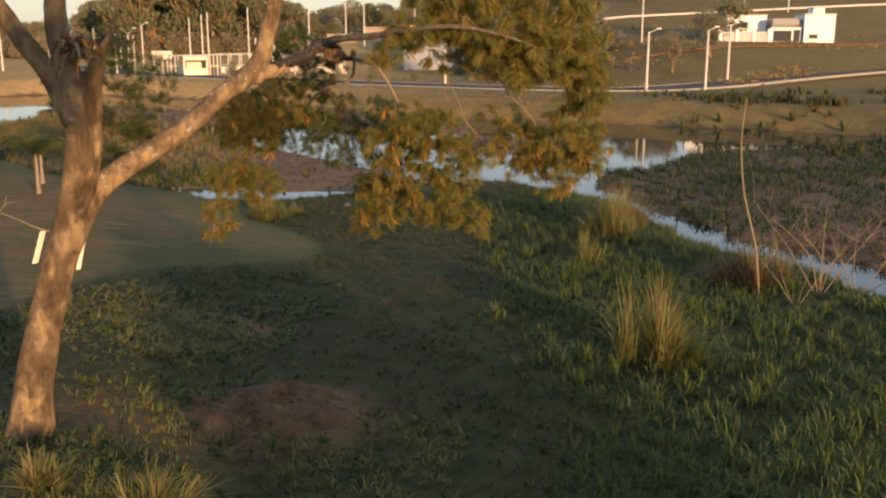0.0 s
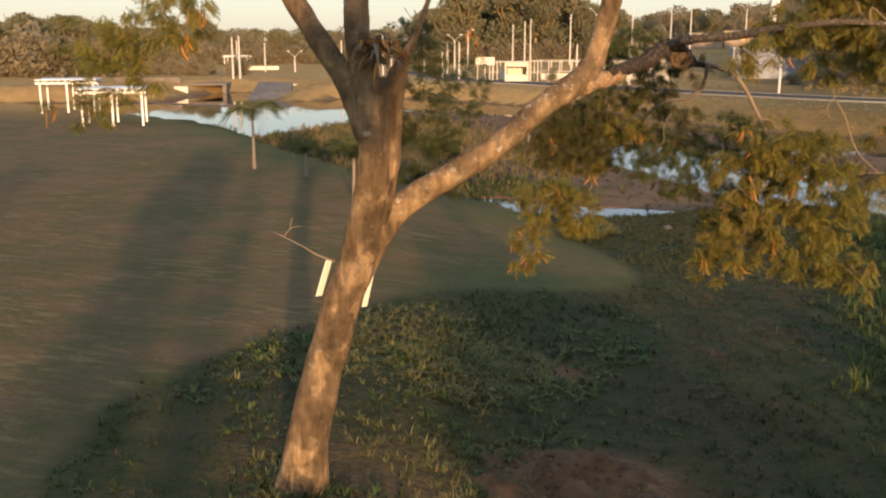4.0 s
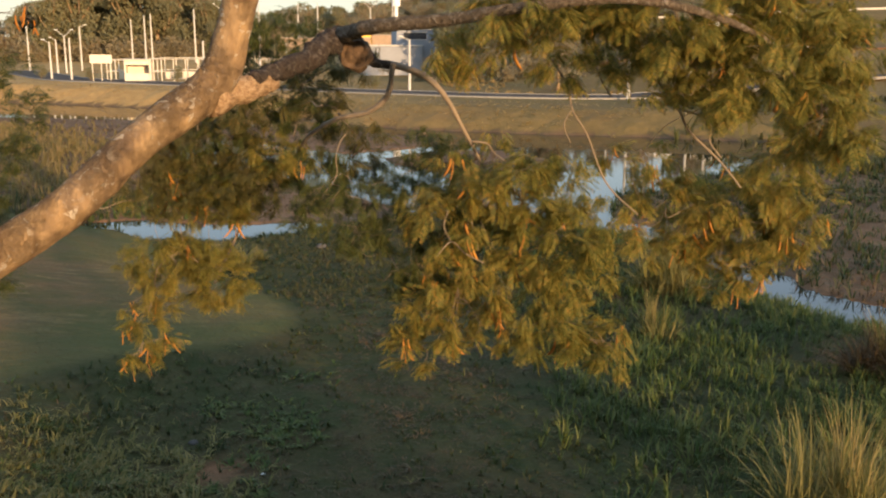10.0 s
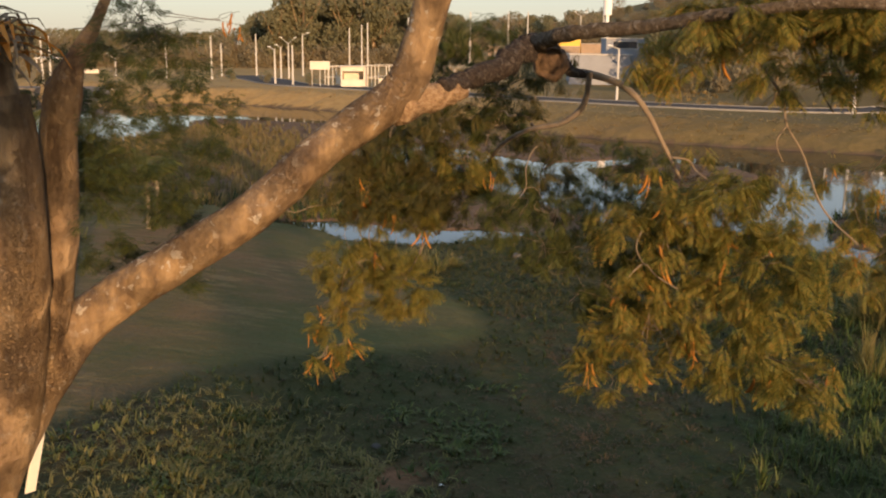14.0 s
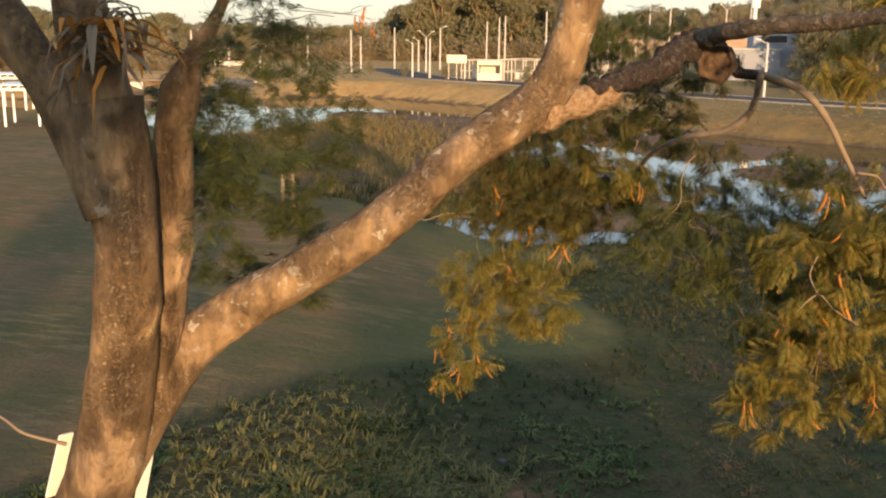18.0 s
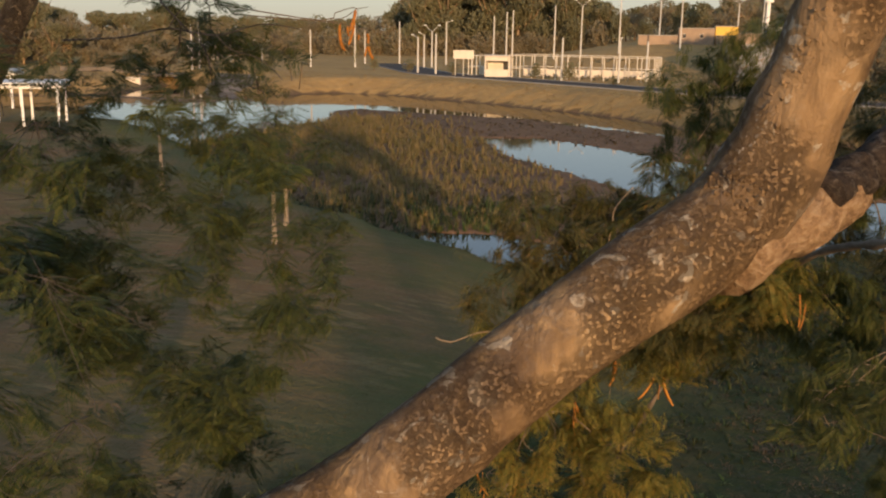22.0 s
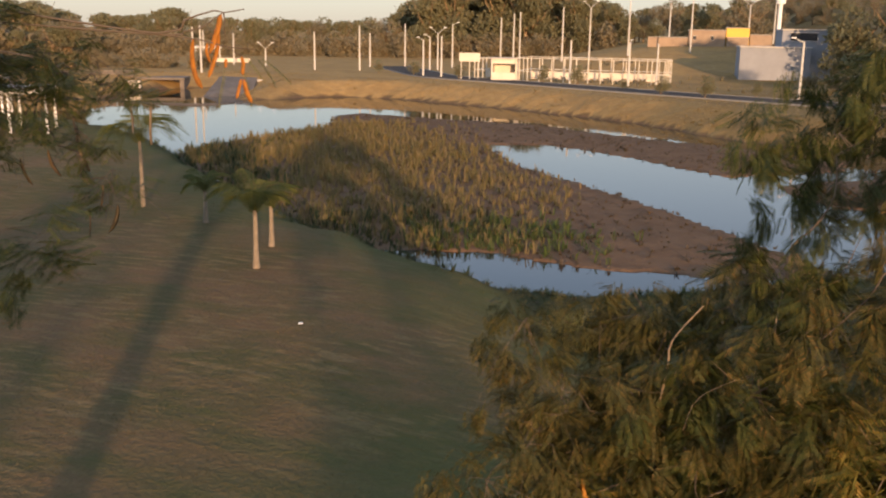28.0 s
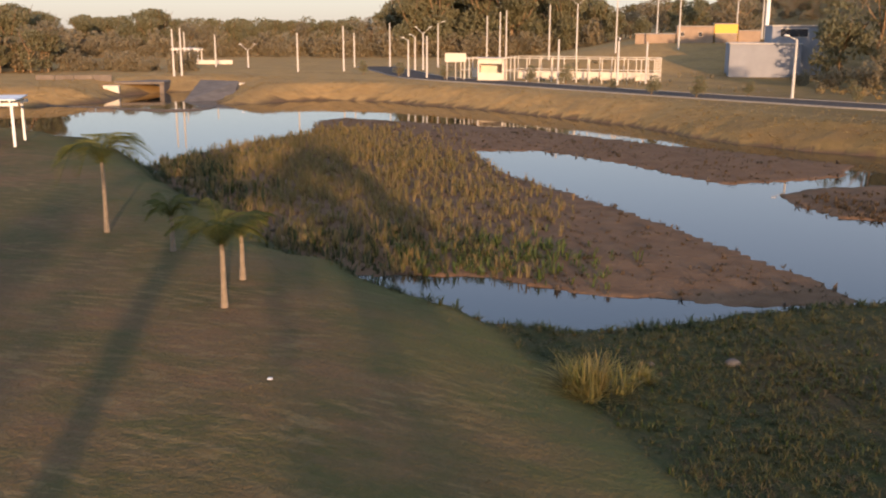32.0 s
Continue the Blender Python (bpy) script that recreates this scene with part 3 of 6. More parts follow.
zone = me.color_attributes.new("zone", "FLOAT_COLOR", "POINT")
zone.data.foreach_set("color", np.stack([g_turf, g_mud, g_dry, np.ones_like(gz)], -1).ravel())
damp_at = me.attributes.new("damp", "FLOAT", "POINT")
damp_at.data.foreach_set("value", (0.8 * np.clip(1.0 - signed(gx, gy, LAWN) / 5.5 + 0.35 * wob(gx, gy, 0.5), 0, 1) * soft(gy, 24, 31)).ravel())
soil_at = me.attributes.new("soil", "FLOAT", "POINT")
soil_at.data.foreach_set("value", np.clip(1.3 * np.exp(-(((gx + 5.15) / 0.5) ** 2 + ((gy - 24.5) / 0.45) ** 2)) + 1.4 * np.exp(-(((gx + 3.2) / 1.7) ** 2 + ((gy - 18.3) / 1.4) ** 2)) + 0.3 * np.exp(-(((gx + 6.4) / 2.0) ** 2 + ((gy - 16.4) / 1.1) ** 2)), 0, 1).ravel())
me.materials.append(M_GROUND)
tagged(new("ground", me), "uneven park ground of mown turf, rough meadow, mud flats and dry grass banks", "ground", kind="structure")
water = link_mesh("water", [(-300, 20, WATER), (80, 20, WATER), (80, 136, WATER), (-300, 136, WATER)], [(0, 1, 2, 3)], M_WATER)
tagged(water, "still shallow pond water mirroring the pale evening sky", "water", kind="structure")

# ---- the large tree by the path ----
big_tree = thing("tree", (-7.16, 15.4, 0), 0, "spreading tree with rough brown bark, feathery leaves and orange pods", "tree")
TREE_AT = Vector((-7.16, 15.4, 0))


def limb(name, pts, radii, sides=12, lumps=0.10, material=None, label="", seed=0, parent=None):
    v, f = tube([Vector(p) - TREE_AT for p in pts], radii, sides, lumps, seed)
    return link_mesh(name, v, f, material or M_BARK, parent or big_tree, label, smooth=True)


limb("trunk", [(-7.24, 15.4, -0.35), (-7.2, 15.42, 0.05), (-7.14, 15.45, 0.6), (-6.92, 15.55, 1.7), (-6.58, 15.65, 2.9), (-6.29, 15.68, 3.7), (-6.08, 15.6, 4.5), (-5.94, 15.5, 5.2), (-5.95, 15.48, 5.8), (-6.02, 15.48, 6.25)],
     [0.50, 0.42, 0.335, 0.30, 0.28, 0.275, 0.245, 0.225, 0.24, 0.25], 24, 0.09, M_TRUNK, seed=1, label="leaning main trunk with furrowed brown bark")
limb("stem", [(-6.2, 15.95, 3.9), (-5.98, 16.0, 4.7), (-5.88, 16.0, 5.4), (-5.84, 16.0, 6.0), (-5.78, 16.03, 6.3), (-5.72, 16.08, 6.5), (-5.6, 16.3, 6.88), (-5.5, 16.7, 7.5), (-5.3, 17.2, 8.3)], [0.18, 0.16, 0.15, 0.15, 0.15, 0.09, 0.045, 0.035, 0.015], 14, 0.12, M_TRUNK, seed=2)
limb("limb", [(-5.98, 15.45, 5.5), (-6.26, 15.35, 6.2), (-6.55, 15.3, 6.65), (-6.95, 15.2, 7.3), (-7.6, 14.9, 8.6), (-8.6, 14.4, 10.2)], [0.22, 0.17, 0.16, 0.15, 0.12, 0.05], 12, 0.1, seed=3)
limb("limb", [(-6.02, 15.48, 5.9), (-6.05, 15.42, 6.5), (-6.12, 15.4, 6.9), (-6.1, 15.4, 7.6), (-5.9, 15.3, 9.3), (-5.5, 15.2, 11.2)], [0.25, 0.2, 0.18, 0.17, 0.12, 0.05], 12, 0.1, seed=4)
side_limb = limb("limb", [(-6.38, 15.72, 3.3), (-6.15, 16.0, 3.9), (-5.85, 16.28, 4.36), (-5.2, 16.45, 4.8), (-4.52, 16.6, 5.24), (-3.92, 16.82, 5.79), (-3.58, 17.02, 6.06), (-3.28, 17.16, 6.32), (-3.12, 17.14, 6.75), (-3.0, 17.05, 7.1), (-2.7, 16.8, 8.2), (-2.3, 16.5, 10.0)],
     [0.22, 0.225, 0.205, 0.19, 0.178, 0.17, 0.18, 0.18, 0.155, 0.15, 0.12, 0.05], 18, 0.08, seed=5, label="thick side limb spotted with pale lichen")
limb("broken_branch", [(-3.35, 17.1, 6.15), (-3.02, 17.58, 6.25), (-2.9, 17.78, 6.26), (-2.84, 17.88, 6.22)], [0.165, 0.125, 0.085, 0.02], 14, 0.3, M_CUT, "stub of split pale orange wood", 6)
limb("branch", [(-3.05, 17.5, 6.3), (-2.85, 17.85, 6.36), (-2.6, 18.35, 6.47), (-2.3, 18.9, 6.72), (-2.1, 19.2, 6.58), (-1.95, 19.4, 6.42), (-1.75, 19.45, 6.38)], [0.08, 0.095, 0.11, 0.10, 0.085, 0.05, 0.04], 18, 0.5, M_CHAR, "dark knotted branch", 7)
limb("branch", [(-1.95, 19.4, 6.40), (-1.72, 19.5, 6.38), (-1.38, 19.45, 6.26), (-1.15, 19.35, 6.02), (-0.95, 19.3, 5.66), (-0.75, 19.3, 5.3)], [0.045, 0.042, 0.038, 0.032, 0.026, 0.012], 8, 0.15, M_TWIG, "pale bare crooked branch", 27)
limb("branch", [(-1.75, 19.3, 6.42), (-1.82, 19.4, 6.05), (-2.05, 19.4, 5.86), (-2.4, 19.45, 5.78), (-2.8, 20.3, 5.5), (-3.1, 20.9, 5.1), (-3.5, 20.95, 4.8), (-3.9, 20.9, 4.0), (-4.15, 20.85, 3.5)], [0.03, 0.032, 0.03, 0.028, 0.026, 0.024, 0.022, 0.018, 0.008], 10, 0.35, M_DULLTWIG, "grey curling branch", 8)
limb("branch", [(-2.3, 18.8, 6.7), (-1.9, 18.1, 6.8), (-1.2, 17.5, 6.85), (-0.6, 17.0, 6.95), (0.4, 16.7, 7.0), (1.6, 17.2, 6.7), (2.6, 18.5, 6.1)], [0.085, 0.07, 0.06, 0.05, 0.04, 0.028, 0.012], 10, 0.2, M_GREYBARK, "grey lichen-covered branch", 9)


for line, r in (
        ([(-0.16, 18.72, 6.58), (0.08, 18.64, 6.23), (0.14, 18.58, 5.96), (0.3, 18.52, 5.69), (0.5, 18.41, 5.2), (0.83, 18.33, 4.88)], 0.014),
        ([(0.14, 18.58, 5.96), (0.05, 18.55, 5.8), (0.12, 18.5, 5.62)], 0.009),
        ([(0.94, 18.33, 6.3), (1.18, 18.26, 5.98), (1.29, 18.22, 5.77), (1.61, 18.14, 5.46), (1.82, 18.08, 5.2)], 0.016),
        ([(1.18, 18.26, 5.99), (1.5, 18.23, 5.88), (1.5, 18.19, 5.67), (1.62, 18.15, 5.5)], 0.013),
        ([(0.34, 18.64, 6.72), (0.4, 18.56, 6.34), (0.53, 18.5, 6.1)], 0.011),
        ([(-1.29, 18.65, 4.35), (-1.12, 18.68, 4.52), (-0.98, 18.66, 4.4), (-0.77, 18.63, 4.29)], 0.010),
        ([(-1.12, 18.68, 4.52), (-1.2, 18.72, 4.68), (-1.15, 18.75, 4.85)], 0.008),
        ([(-5.4, 20.08, 4.67), (-5.29, 20.1, 4.64), (-5.09, 20.19, 4.71), (-4.82, 20.29, 4.74), (-4.62, 20.39, 4.88), (-4.3, 20.6, 5.0)], 0.007),
        ([(-4.26, 20.66, 5.3), (-4.23, 20.68, 5.5), (-4.22, 20.69, 5.62), (-4.1, 20.75, 5.78)], 0.006)):
    limb("twig", line, [r * (1 - 0.55 * i / len(line)) for i in range(len(line))], 6, 0.15, M_TWIG, "crooked pale bare twig")
for line, r in (
        ([(-6.9, 18.1, 6.8), (-6.59, 18.19, 6.82), (-6.35, 18.28, 6.87), (-6.1, 18.36, 6.84), (-5.88, 18.45, 6.9), (-5.68, 18.51, 6.88)], 0.006),
        ([(-6.5, 18.1, 7.3), (-6.33, 18.12, 7.06), (-6.17, 18.13, 6.9), (-6.05, 18.15, 6.78), (-6.0, 18.13, 6.64)], 0.006),
        ([(-6.1, 18.36, 6.84), (-6.01, 18.37, 6.76), (-5.87, 18.41, 6.72), (-5.74, 18.42, 6.61)], 0.004),
        ([(-6.35, 18.28, 6.87), (-6.25, 18.3, 7.0), (-6.1, 18.35, 7.1)], 0.004),
        ([(-6.17, 18.13, 6.9), (-6.25, 18.2, 6.75), (-6.4, 18.2, 6.6)], 0.004)):
    limb("twig", line, [r * (1 - 0.6 * i / len(line)) for i in range(len(line))], 6, 0.15, M_DARKWOOD, "thin dark bare twig")


SIDE_V, SIDE_F = np.array([v.co for v in side_limb.data.vertices]), [tuple(p.vertices) for p in side_limb.data.polygons]
SIDE_AT = np.array([SIDE_V[list(q)].mean(0) for q in SIDE_F])
SIDE_N = np.array([p.normal for p in side_limb.data.polygons])


def bark_scales(line, count, spread, size, material, label, seed, lift=1.0):
    """Curled scales of old bark that stand up along a fold of the limb."""
    rng = np.random.default_rng(seed)
    line = np.array(line) - np.array(TREE_AT)
    vs, fs = [], []
    for _ in range(count):
        q = rng.uniform(0, len(line) - 1.001)
        p = line[int(q)] * (1 - q % 1) + line[int(q) + 1] * (q % 1) + rng.normal(0, spread, 3)
        i = int(np.argmin(((SIDE_AT - p) ** 2).sum(1)))
        n = SIDE_N[i]
        p = p - n * float((p - SIDE_AT[i]) @ n)
        a = np.cross(n, rng.normal(0, 1, 3))
        a /= np.linalg.norm(a)
        b = np.cross(n, a)
        w, h = size * rng.uniform(0.5, 1.3), lift * size * rng.uniform(0.25, 0.6)
        o, m = len(vs), 7
        for up, wide in ((-0.35, 1.0), (0.55, 1.0), (1.0, 0.6)):
            for j in range(m):
                u = 2 * math.pi * j / m
                r = wide * rng.uniform(0.75, 1.2)
                vs.append(tuple(p + (a * math.cos(u) * w + b * math.sin(u) * w * 0.6) * r * 0.5 + n * h * (up + 0.35 * math.cos(u))))
        for k in range(2):
            fs += [(o + k * m + j, o + k * m + (j + 1) % m, o + k * m + m + (j + 1) % m, o + k * m + m + j) for j in range(m)]
        fs.append(tuple(o + 2 * m + j for j in range(m)))
    link_mesh("bark_fold", vs, fs, material, big_tree, label, smooth=False)["kind"] = "stuff"


# the fold where the limb turns upward, and loose scales about it
bark_scales([(-3.43, 17.05, 6.44), (-3.41, 17.037, 6.404), (-3.356, 16.991, 6.379), (-3.29, 16.971, 6.334), (-3.25, 16.96, 6.31)], 80, 0.010, 0.017, M_BARK, "dark cracked fold of bark", 1)
bark_scales([(-3.39, 17.035, 6.43), (-3.32, 17.0, 6.42), (-3.26, 16.98, 6.42), (-3.2, 16.98, 6.43)], 42, 0.010, 0.015, M_BARK, "dark cracked fold of bark", 2)
bark_scales([(-3.36, 17.02, 6.42), (-3.3, 16.98, 6.38), (-3.24, 16.97, 6.36)], 40, 0.02, 0.013, M_GREYBARK, "grey curled scales of bark", 3)
bark_scales([(-3.24, 17.0, 6.62), (-3.2, 16.99, 6.75), (-3.15, 16.98, 6.9), (-3.1, 16.95, 7.05)], 40, 0.03, 0.014, M_BARK, "rough scales of bark", 4)
bark_scales([(-3.35, 17.01, 6.5), (-3.3, 17.0, 6.56), (-3.27, 17.0, 6.66)], 14, 0.03, 0.016, M_LICHEN, "pale crusts of lichen", 5, 0.15)


def feather(pairs, length, pinna, width):
    """A feathered leaf that grows along +y and droops: one pointed leaflet a triangle."""
    v, f = [], []

    def spine(t):
        return Vector((0, length * t, -0.22 * length * t * t))

    def leaflet(a, b, c):
        f.append((len(v), len(v) + 1, len(v) + 2))
        v.extend([a, b, c])

    leaflet(spine(0) + Vector((-0.004, 0, 0)), spine(0) + Vector((0.004, 0, 0)), spine(1))
    for i in range(pairs):
        t = 0.22 + 0.78 * i / (pairs - 1)
        p = spine(t)
        ln = pinna * (0.65 + 0.5 * math.sin(math.pi * (0.15 + 0.75 * t)))
        for sgn in (-1, 1):
            d = Vector((sgn * 0.86, 0.5, -0.12)).normalized()
            e = p + d * ln + Vector((0, 0, -0.22 * ln))
            w = Vector((-d.y * sgn, d.x * sgn, 0)) * width
            m = p + d * ln * 0.3
            leaflet(m + w, m - w, e)
    return [tuple(a) for a in v], f


LEAF = feather(9, 0.25, 0.10, 0.0082)
FINE = feather(11, 0.25, 0.08, 0.0062)
SOFT = feather(12, 0.25, 0.08, 0.0056)


def pod_shape():
    """A flat curved pod that hangs from its stalk, with swollen edges."""
    v, f = [], []
    for i, (z, w, bend) in enumerate(((0.02, 0.002, 0.0), (0.0, 0.009, 0.0), (-0.05, 0.015, 0.007), (-0.10, 0.016, 0.024), (-0.145, 0.015, 0.05), (-0.172, 0.005, 0.075))):
        v += [(bend - w, 0, z), (bend, -0.005, z), (bend + w, 0, z), (bend, 0.005, z)]
        if i:
            k = 4 * i
            f += [(k - 4 + j, k - 4 + (j + 1) % 4, k + (j + 1) % 4, k + j) for j in range(4)]
    return v, f


POD = pod_shape()


def clump_points(rng, clumps, per):
    """Scattered places in a set of ellipsoids (x, y, z, rx, ry, rz), denser towards their skins."""
    out = []
    for x, y, z, rx, ry, rz in clumps:
        n = max(6, int(1.3 * per * rx * ry * rz * 4.2))
        d = rng.normal(size=(n, 3))
        d /= np.linalg.norm(d, axis=1, keepdims=True)
        r = rng.uniform(0.25, 1.0, (n, 1)) ** 0.55 * rng.uniform(0.85, 1.2, (n, 1))
        out.append(np.array([x, y, z]) + d * r * np.array([rx, ry, rz]))
    return np.concatenate(out)


def bough(clumps, per, seed, pods=0.0, twig_from=None, sparse=1.0, thick=0.015, size=1.0, leaf=None, green=False, k=13, flat=False, tint=None):
    """Leaves hung in sprays on fine twigs, pods among them, all under the tree."""
    rng = np.random.default_rng(seed)
    heads = clump_points(rng, clumps, per * sparse)
    # several leaves fan out from each twig's end
    base = np.repeat(heads, k, 0) + rng.normal(0, 0.035, (len(heads) * k, 3)) * max(size, 0.7)
    n = len(base)
    way = np.repeat(rng.uniform(0, 2 * math.pi, len(heads)), k) + rng.normal(0, 0.75, n)
    droop = np.repeat(rng.normal(-0.1 if flat else -0.5, 0.25 if flat else 0.35, len(heads)), k) + rng.normal(0, 0.25, n)
    rot = turns(n, way, droop, rng.normal(0, 0.25 if flat else 0.45, n))
    sc = size * rng.uniform(0.55, 1.15, n)
    tv, tf = leaf or LEAF
    off = np.array(TREE_AT)
    stamp("leaves", tv, tf, poses(base - off, rot, sc[:, None]), tint or (M_SHADELEAF if green else M_LEAF), big_tree, "fine feathery leaves in dark shaded green" if green else "feathery olive and yellowing leaves")["kind"] = "stuff"
    # twigs
    vs, fs, fine_ = [], [], 0.5 if flat or tint else 1.0
    for c in clumps:
        c0 = Vector(c[:3])
        near = heads[np.linalg.norm(heads - np.array(c[:3]), axis=1) < max(c[3:]) * 1.1]
        for h in near[:: max(1, len(near) // 6)]:
            h = Vector(h)
            mid = (c0 + h) / 2 + Vector(rng.normal(0, 0.08, 3))
            v, f = tube([c0 + Vector((0, 0, 0.1)) - TREE_AT, mid - TREE_AT, h - TREE_AT], [0.0055 * size * fine_, 0.004 * size * fine_, 0.0025 * size * fine_], 5)
            fs += [tuple(i + len(vs) for i in q) for q in f]
            vs += v
    if twig_from is not None:
        # each clump hangs on the nearest one that is already joined to the branch
        joined, rest = [Vector(twig_from)], [Vector(c[:3]) for c in clumps]
        while rest:
            b = min(rest, key=lambda p: min((p - q).length for q in joined))
            a = min(joined, key=lambda q: (b - q).length)
            rest.remove(b)
            joined.append(b)
            span, w = (b - a).length, thick * max(0.45, 1 - 0.12 * len(joined))
            line = [a.lerp(b, q) + Vector(rng.normal(0, 0.09 * span, 3)) + Vector((0, 0, 0.3 * span * q * (1 - q))) for q in (0.22, 0.45, 0.7)]
            v, f = tube([q - TREE_AT for q in (a, *line, b)], [w, w * 0.85, w * 0.7, w * 0.6, w * 0.5], 6, 0.1)
            fs += [tuple(i + len(vs) for i in q) for q in f]
            vs += v
    link_mesh("twig", vs, fs, M_DARKWOOD if flat else M_GREYTWIG if tint else M_TWIG, big_tree, "thin dark twigs" if flat else "thin pale crooked twigs", smooth=True)["kind"] = "stuff"
    if pods:
        pick = heads[rng.random(len(heads)) < pods]
        pick = pick if len(pick) else heads[:1]
        pick = np.repeat(pick, 3, 0) + rng.normal(0, 0.05, (len(pick) * 3, 3))
        m = len(pick)
        stamp("pod", POD[0], POD[1], poses(pick - off - np.array([0, 0, 0.06]), turns(m, rng.uniform(0, 6.28, m), rng.normal(0, 0.2, m), rng.normal(0, 0.2, m)), rng.uniform(0.7, 1.35, m)[:, None]), M_POD, big_tree, "dangling dry orange seed pods")["kind"] = "stuff"


bough([(-4.2, 20.8, 4.75, 0.95, 0.6, 0.42), (-4.75, 20.8, 3.85, 0.65, 0.55, 0.42), (-4.05, 20.8, 3.65, 0.5, 0.5, 0.45), (-5.05, 20.8, 3.1, 0.36, 0.35, 0.35), (-3.25, 20.6, 5.25, 0.5, 0.6, 0.3)], 108, 11, size=0.66, k=13, leaf=SOFT, pods=0.035, twig_from=(-3.1, 20.9, 5.1))
bough([(-5.12, 20.8, 2.62, 0.30, 0.25, 0.3)], 40, 12, pods=0.7)
bough([(-3.0, 21.0, 6.0, 0.65, 0.6, 0.5), (-2.4, 21.3, 6.4, 0.6, 0.6, 0.3), (-3.6, 20.7, 5.7, 0.5, 0.5, 0.35), (-2.3, 21.4, 4.9, 0.55, 0.6, 0.4), (-2.2, 20.6, 5.4, 0.5, 0.6, 0.3)], 50, 13, size=0.66, k=13, leaf=SOFT, tint=M_SHADEOLIVE, twig_from=(-2.4, 19.45, 5.8))
bough([(-0.85, 19.3, 4.75, 0.85, 0.8, 0.6), (0.2, 19.3, 4.45, 0.8, 0.8, 0.65), (-1.0, 19.4, 3.7, 0.7, 0.7, 0.55), (0.1, 19.3, 3.45, 0.8, 0.7, 0.42), (0.72, 19.2, 3.1, 0.3, 0.4, 0.3), (-1.55, 19.6, 3.05, 0.4, 0.4, 0.35), (-0.4, 18.8, 5.3, 0.8, 0.7, 0.3)], 44, 14, size=0.82, pods=0.09, twig_from=(-0.9, 18.8, 5.6))
bough([(1.6, 20, 4.65, 0.55, 0.7, 0.6), (2.5, 20, 4.6, 0.65, 0.7, 0.75), (3.15, 20, 4.5, 0.45, 0.6, 0.65), (2.3, 20, 3.85, 0.5, 0.5, 0.35), (1.2, 19.8, 5.3, 0.4, 0.5, 0.2)], 44, 15, size=0.82, pods=0.10, twig_from=(2.2, 18.2, 6.3))
bough([(-0.3, 17.6, 7.0, 0.9, 0.9, 0.35), (0.9, 17.6, 6.95, 0.9, 0.9, 0.5), (2.0, 17.8, 6.6, 0.85, 0.8, 0.6), (2.75, 18.4, 5.9, 0.55, 0.6, 0.5), (1.2, 17.8, 6.2, 0.6, 0.6, 0.3), (0.4, 18.2, 6.5, 0.7, 0.6, 0.25), (2.0, 18.0, 7.5, 1.0, 1.0, 0.5), (0.4, 17.5, 7.7, 1.1, 1.0, 0.5), (2.7, 18.2, 6.7, 0.55, 0.6, 0.6), (2.9, 19.0, 6.0, 0.5, 0.6, 0.5), (2.6, 18.8, 5.3, 0.4, 0.5, 0.4), (-0.9, 18.0, 6.6, 0.5, 0.5, 0.25)], 39, 16, size=0.88, pods=0.03, twig_from=(0.4, 16.9, 7.0))
# olive leaves darkened for the shade beside the limb
bough([(-4.91, 20.76, 5.53, 0.26, 0.3, 0.16), (-4.69, 20.58, 5.34, 0.3, 0.3, 0.2), (-4.59, 20.97, 5.49, 0.3, 0.3, 0.18), (-4.47, 21.15, 5.62, 0.28, 0.3, 0.16), (-4.77, 20.31, 5.2, 0.28, 0.28, 0.2), (-4.57, 20.35, 5.08, 0.3, 0.3, 0.22), (-4.39, 20.67, 5.28, 0.3, 0.3, 0.22), (-4.92, 20.15, 4.98, 0.26, 0.26, 0.2), (-4.27, 20.97, 5.48, 0.3, 0.3, 0.2), (-4.06, 20.52, 5.1, 0.32, 0.32, 0.24), (-3.93, 21.25, 5.7, 0.3, 0.3, 0.2), (-3.7, 20.6, 5.3, 0.35, 0.35, 0.25), (-4.5, 20.2, 4.75, 0.35, 0.3, 0.24), (-4.0, 20.2, 4.8, 0.35, 0.3, 0.24), (-3.5, 20.3, 4.95, 0.35, 0.35, 0.25)], 300, 31, size=0.5, k=10, leaf=SOFT, tint=M_SHADEOLIVE, twig_from=(-3.5, 20.95, 4.9), thick=0.007)
# leaf colour darkened for the shade of the boughs
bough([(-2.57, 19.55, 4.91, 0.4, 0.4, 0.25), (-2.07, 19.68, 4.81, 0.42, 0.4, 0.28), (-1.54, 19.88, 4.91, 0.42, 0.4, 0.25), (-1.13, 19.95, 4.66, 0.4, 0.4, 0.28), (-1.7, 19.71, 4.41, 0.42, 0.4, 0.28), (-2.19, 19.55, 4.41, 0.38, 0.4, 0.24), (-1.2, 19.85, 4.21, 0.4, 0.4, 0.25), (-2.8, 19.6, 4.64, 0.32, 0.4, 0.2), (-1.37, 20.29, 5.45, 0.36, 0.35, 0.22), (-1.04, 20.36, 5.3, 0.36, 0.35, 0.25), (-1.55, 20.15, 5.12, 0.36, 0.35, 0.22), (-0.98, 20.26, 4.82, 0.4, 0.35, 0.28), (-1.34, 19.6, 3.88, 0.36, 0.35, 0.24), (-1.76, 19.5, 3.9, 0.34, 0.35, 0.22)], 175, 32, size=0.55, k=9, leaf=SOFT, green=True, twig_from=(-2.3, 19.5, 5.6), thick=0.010)
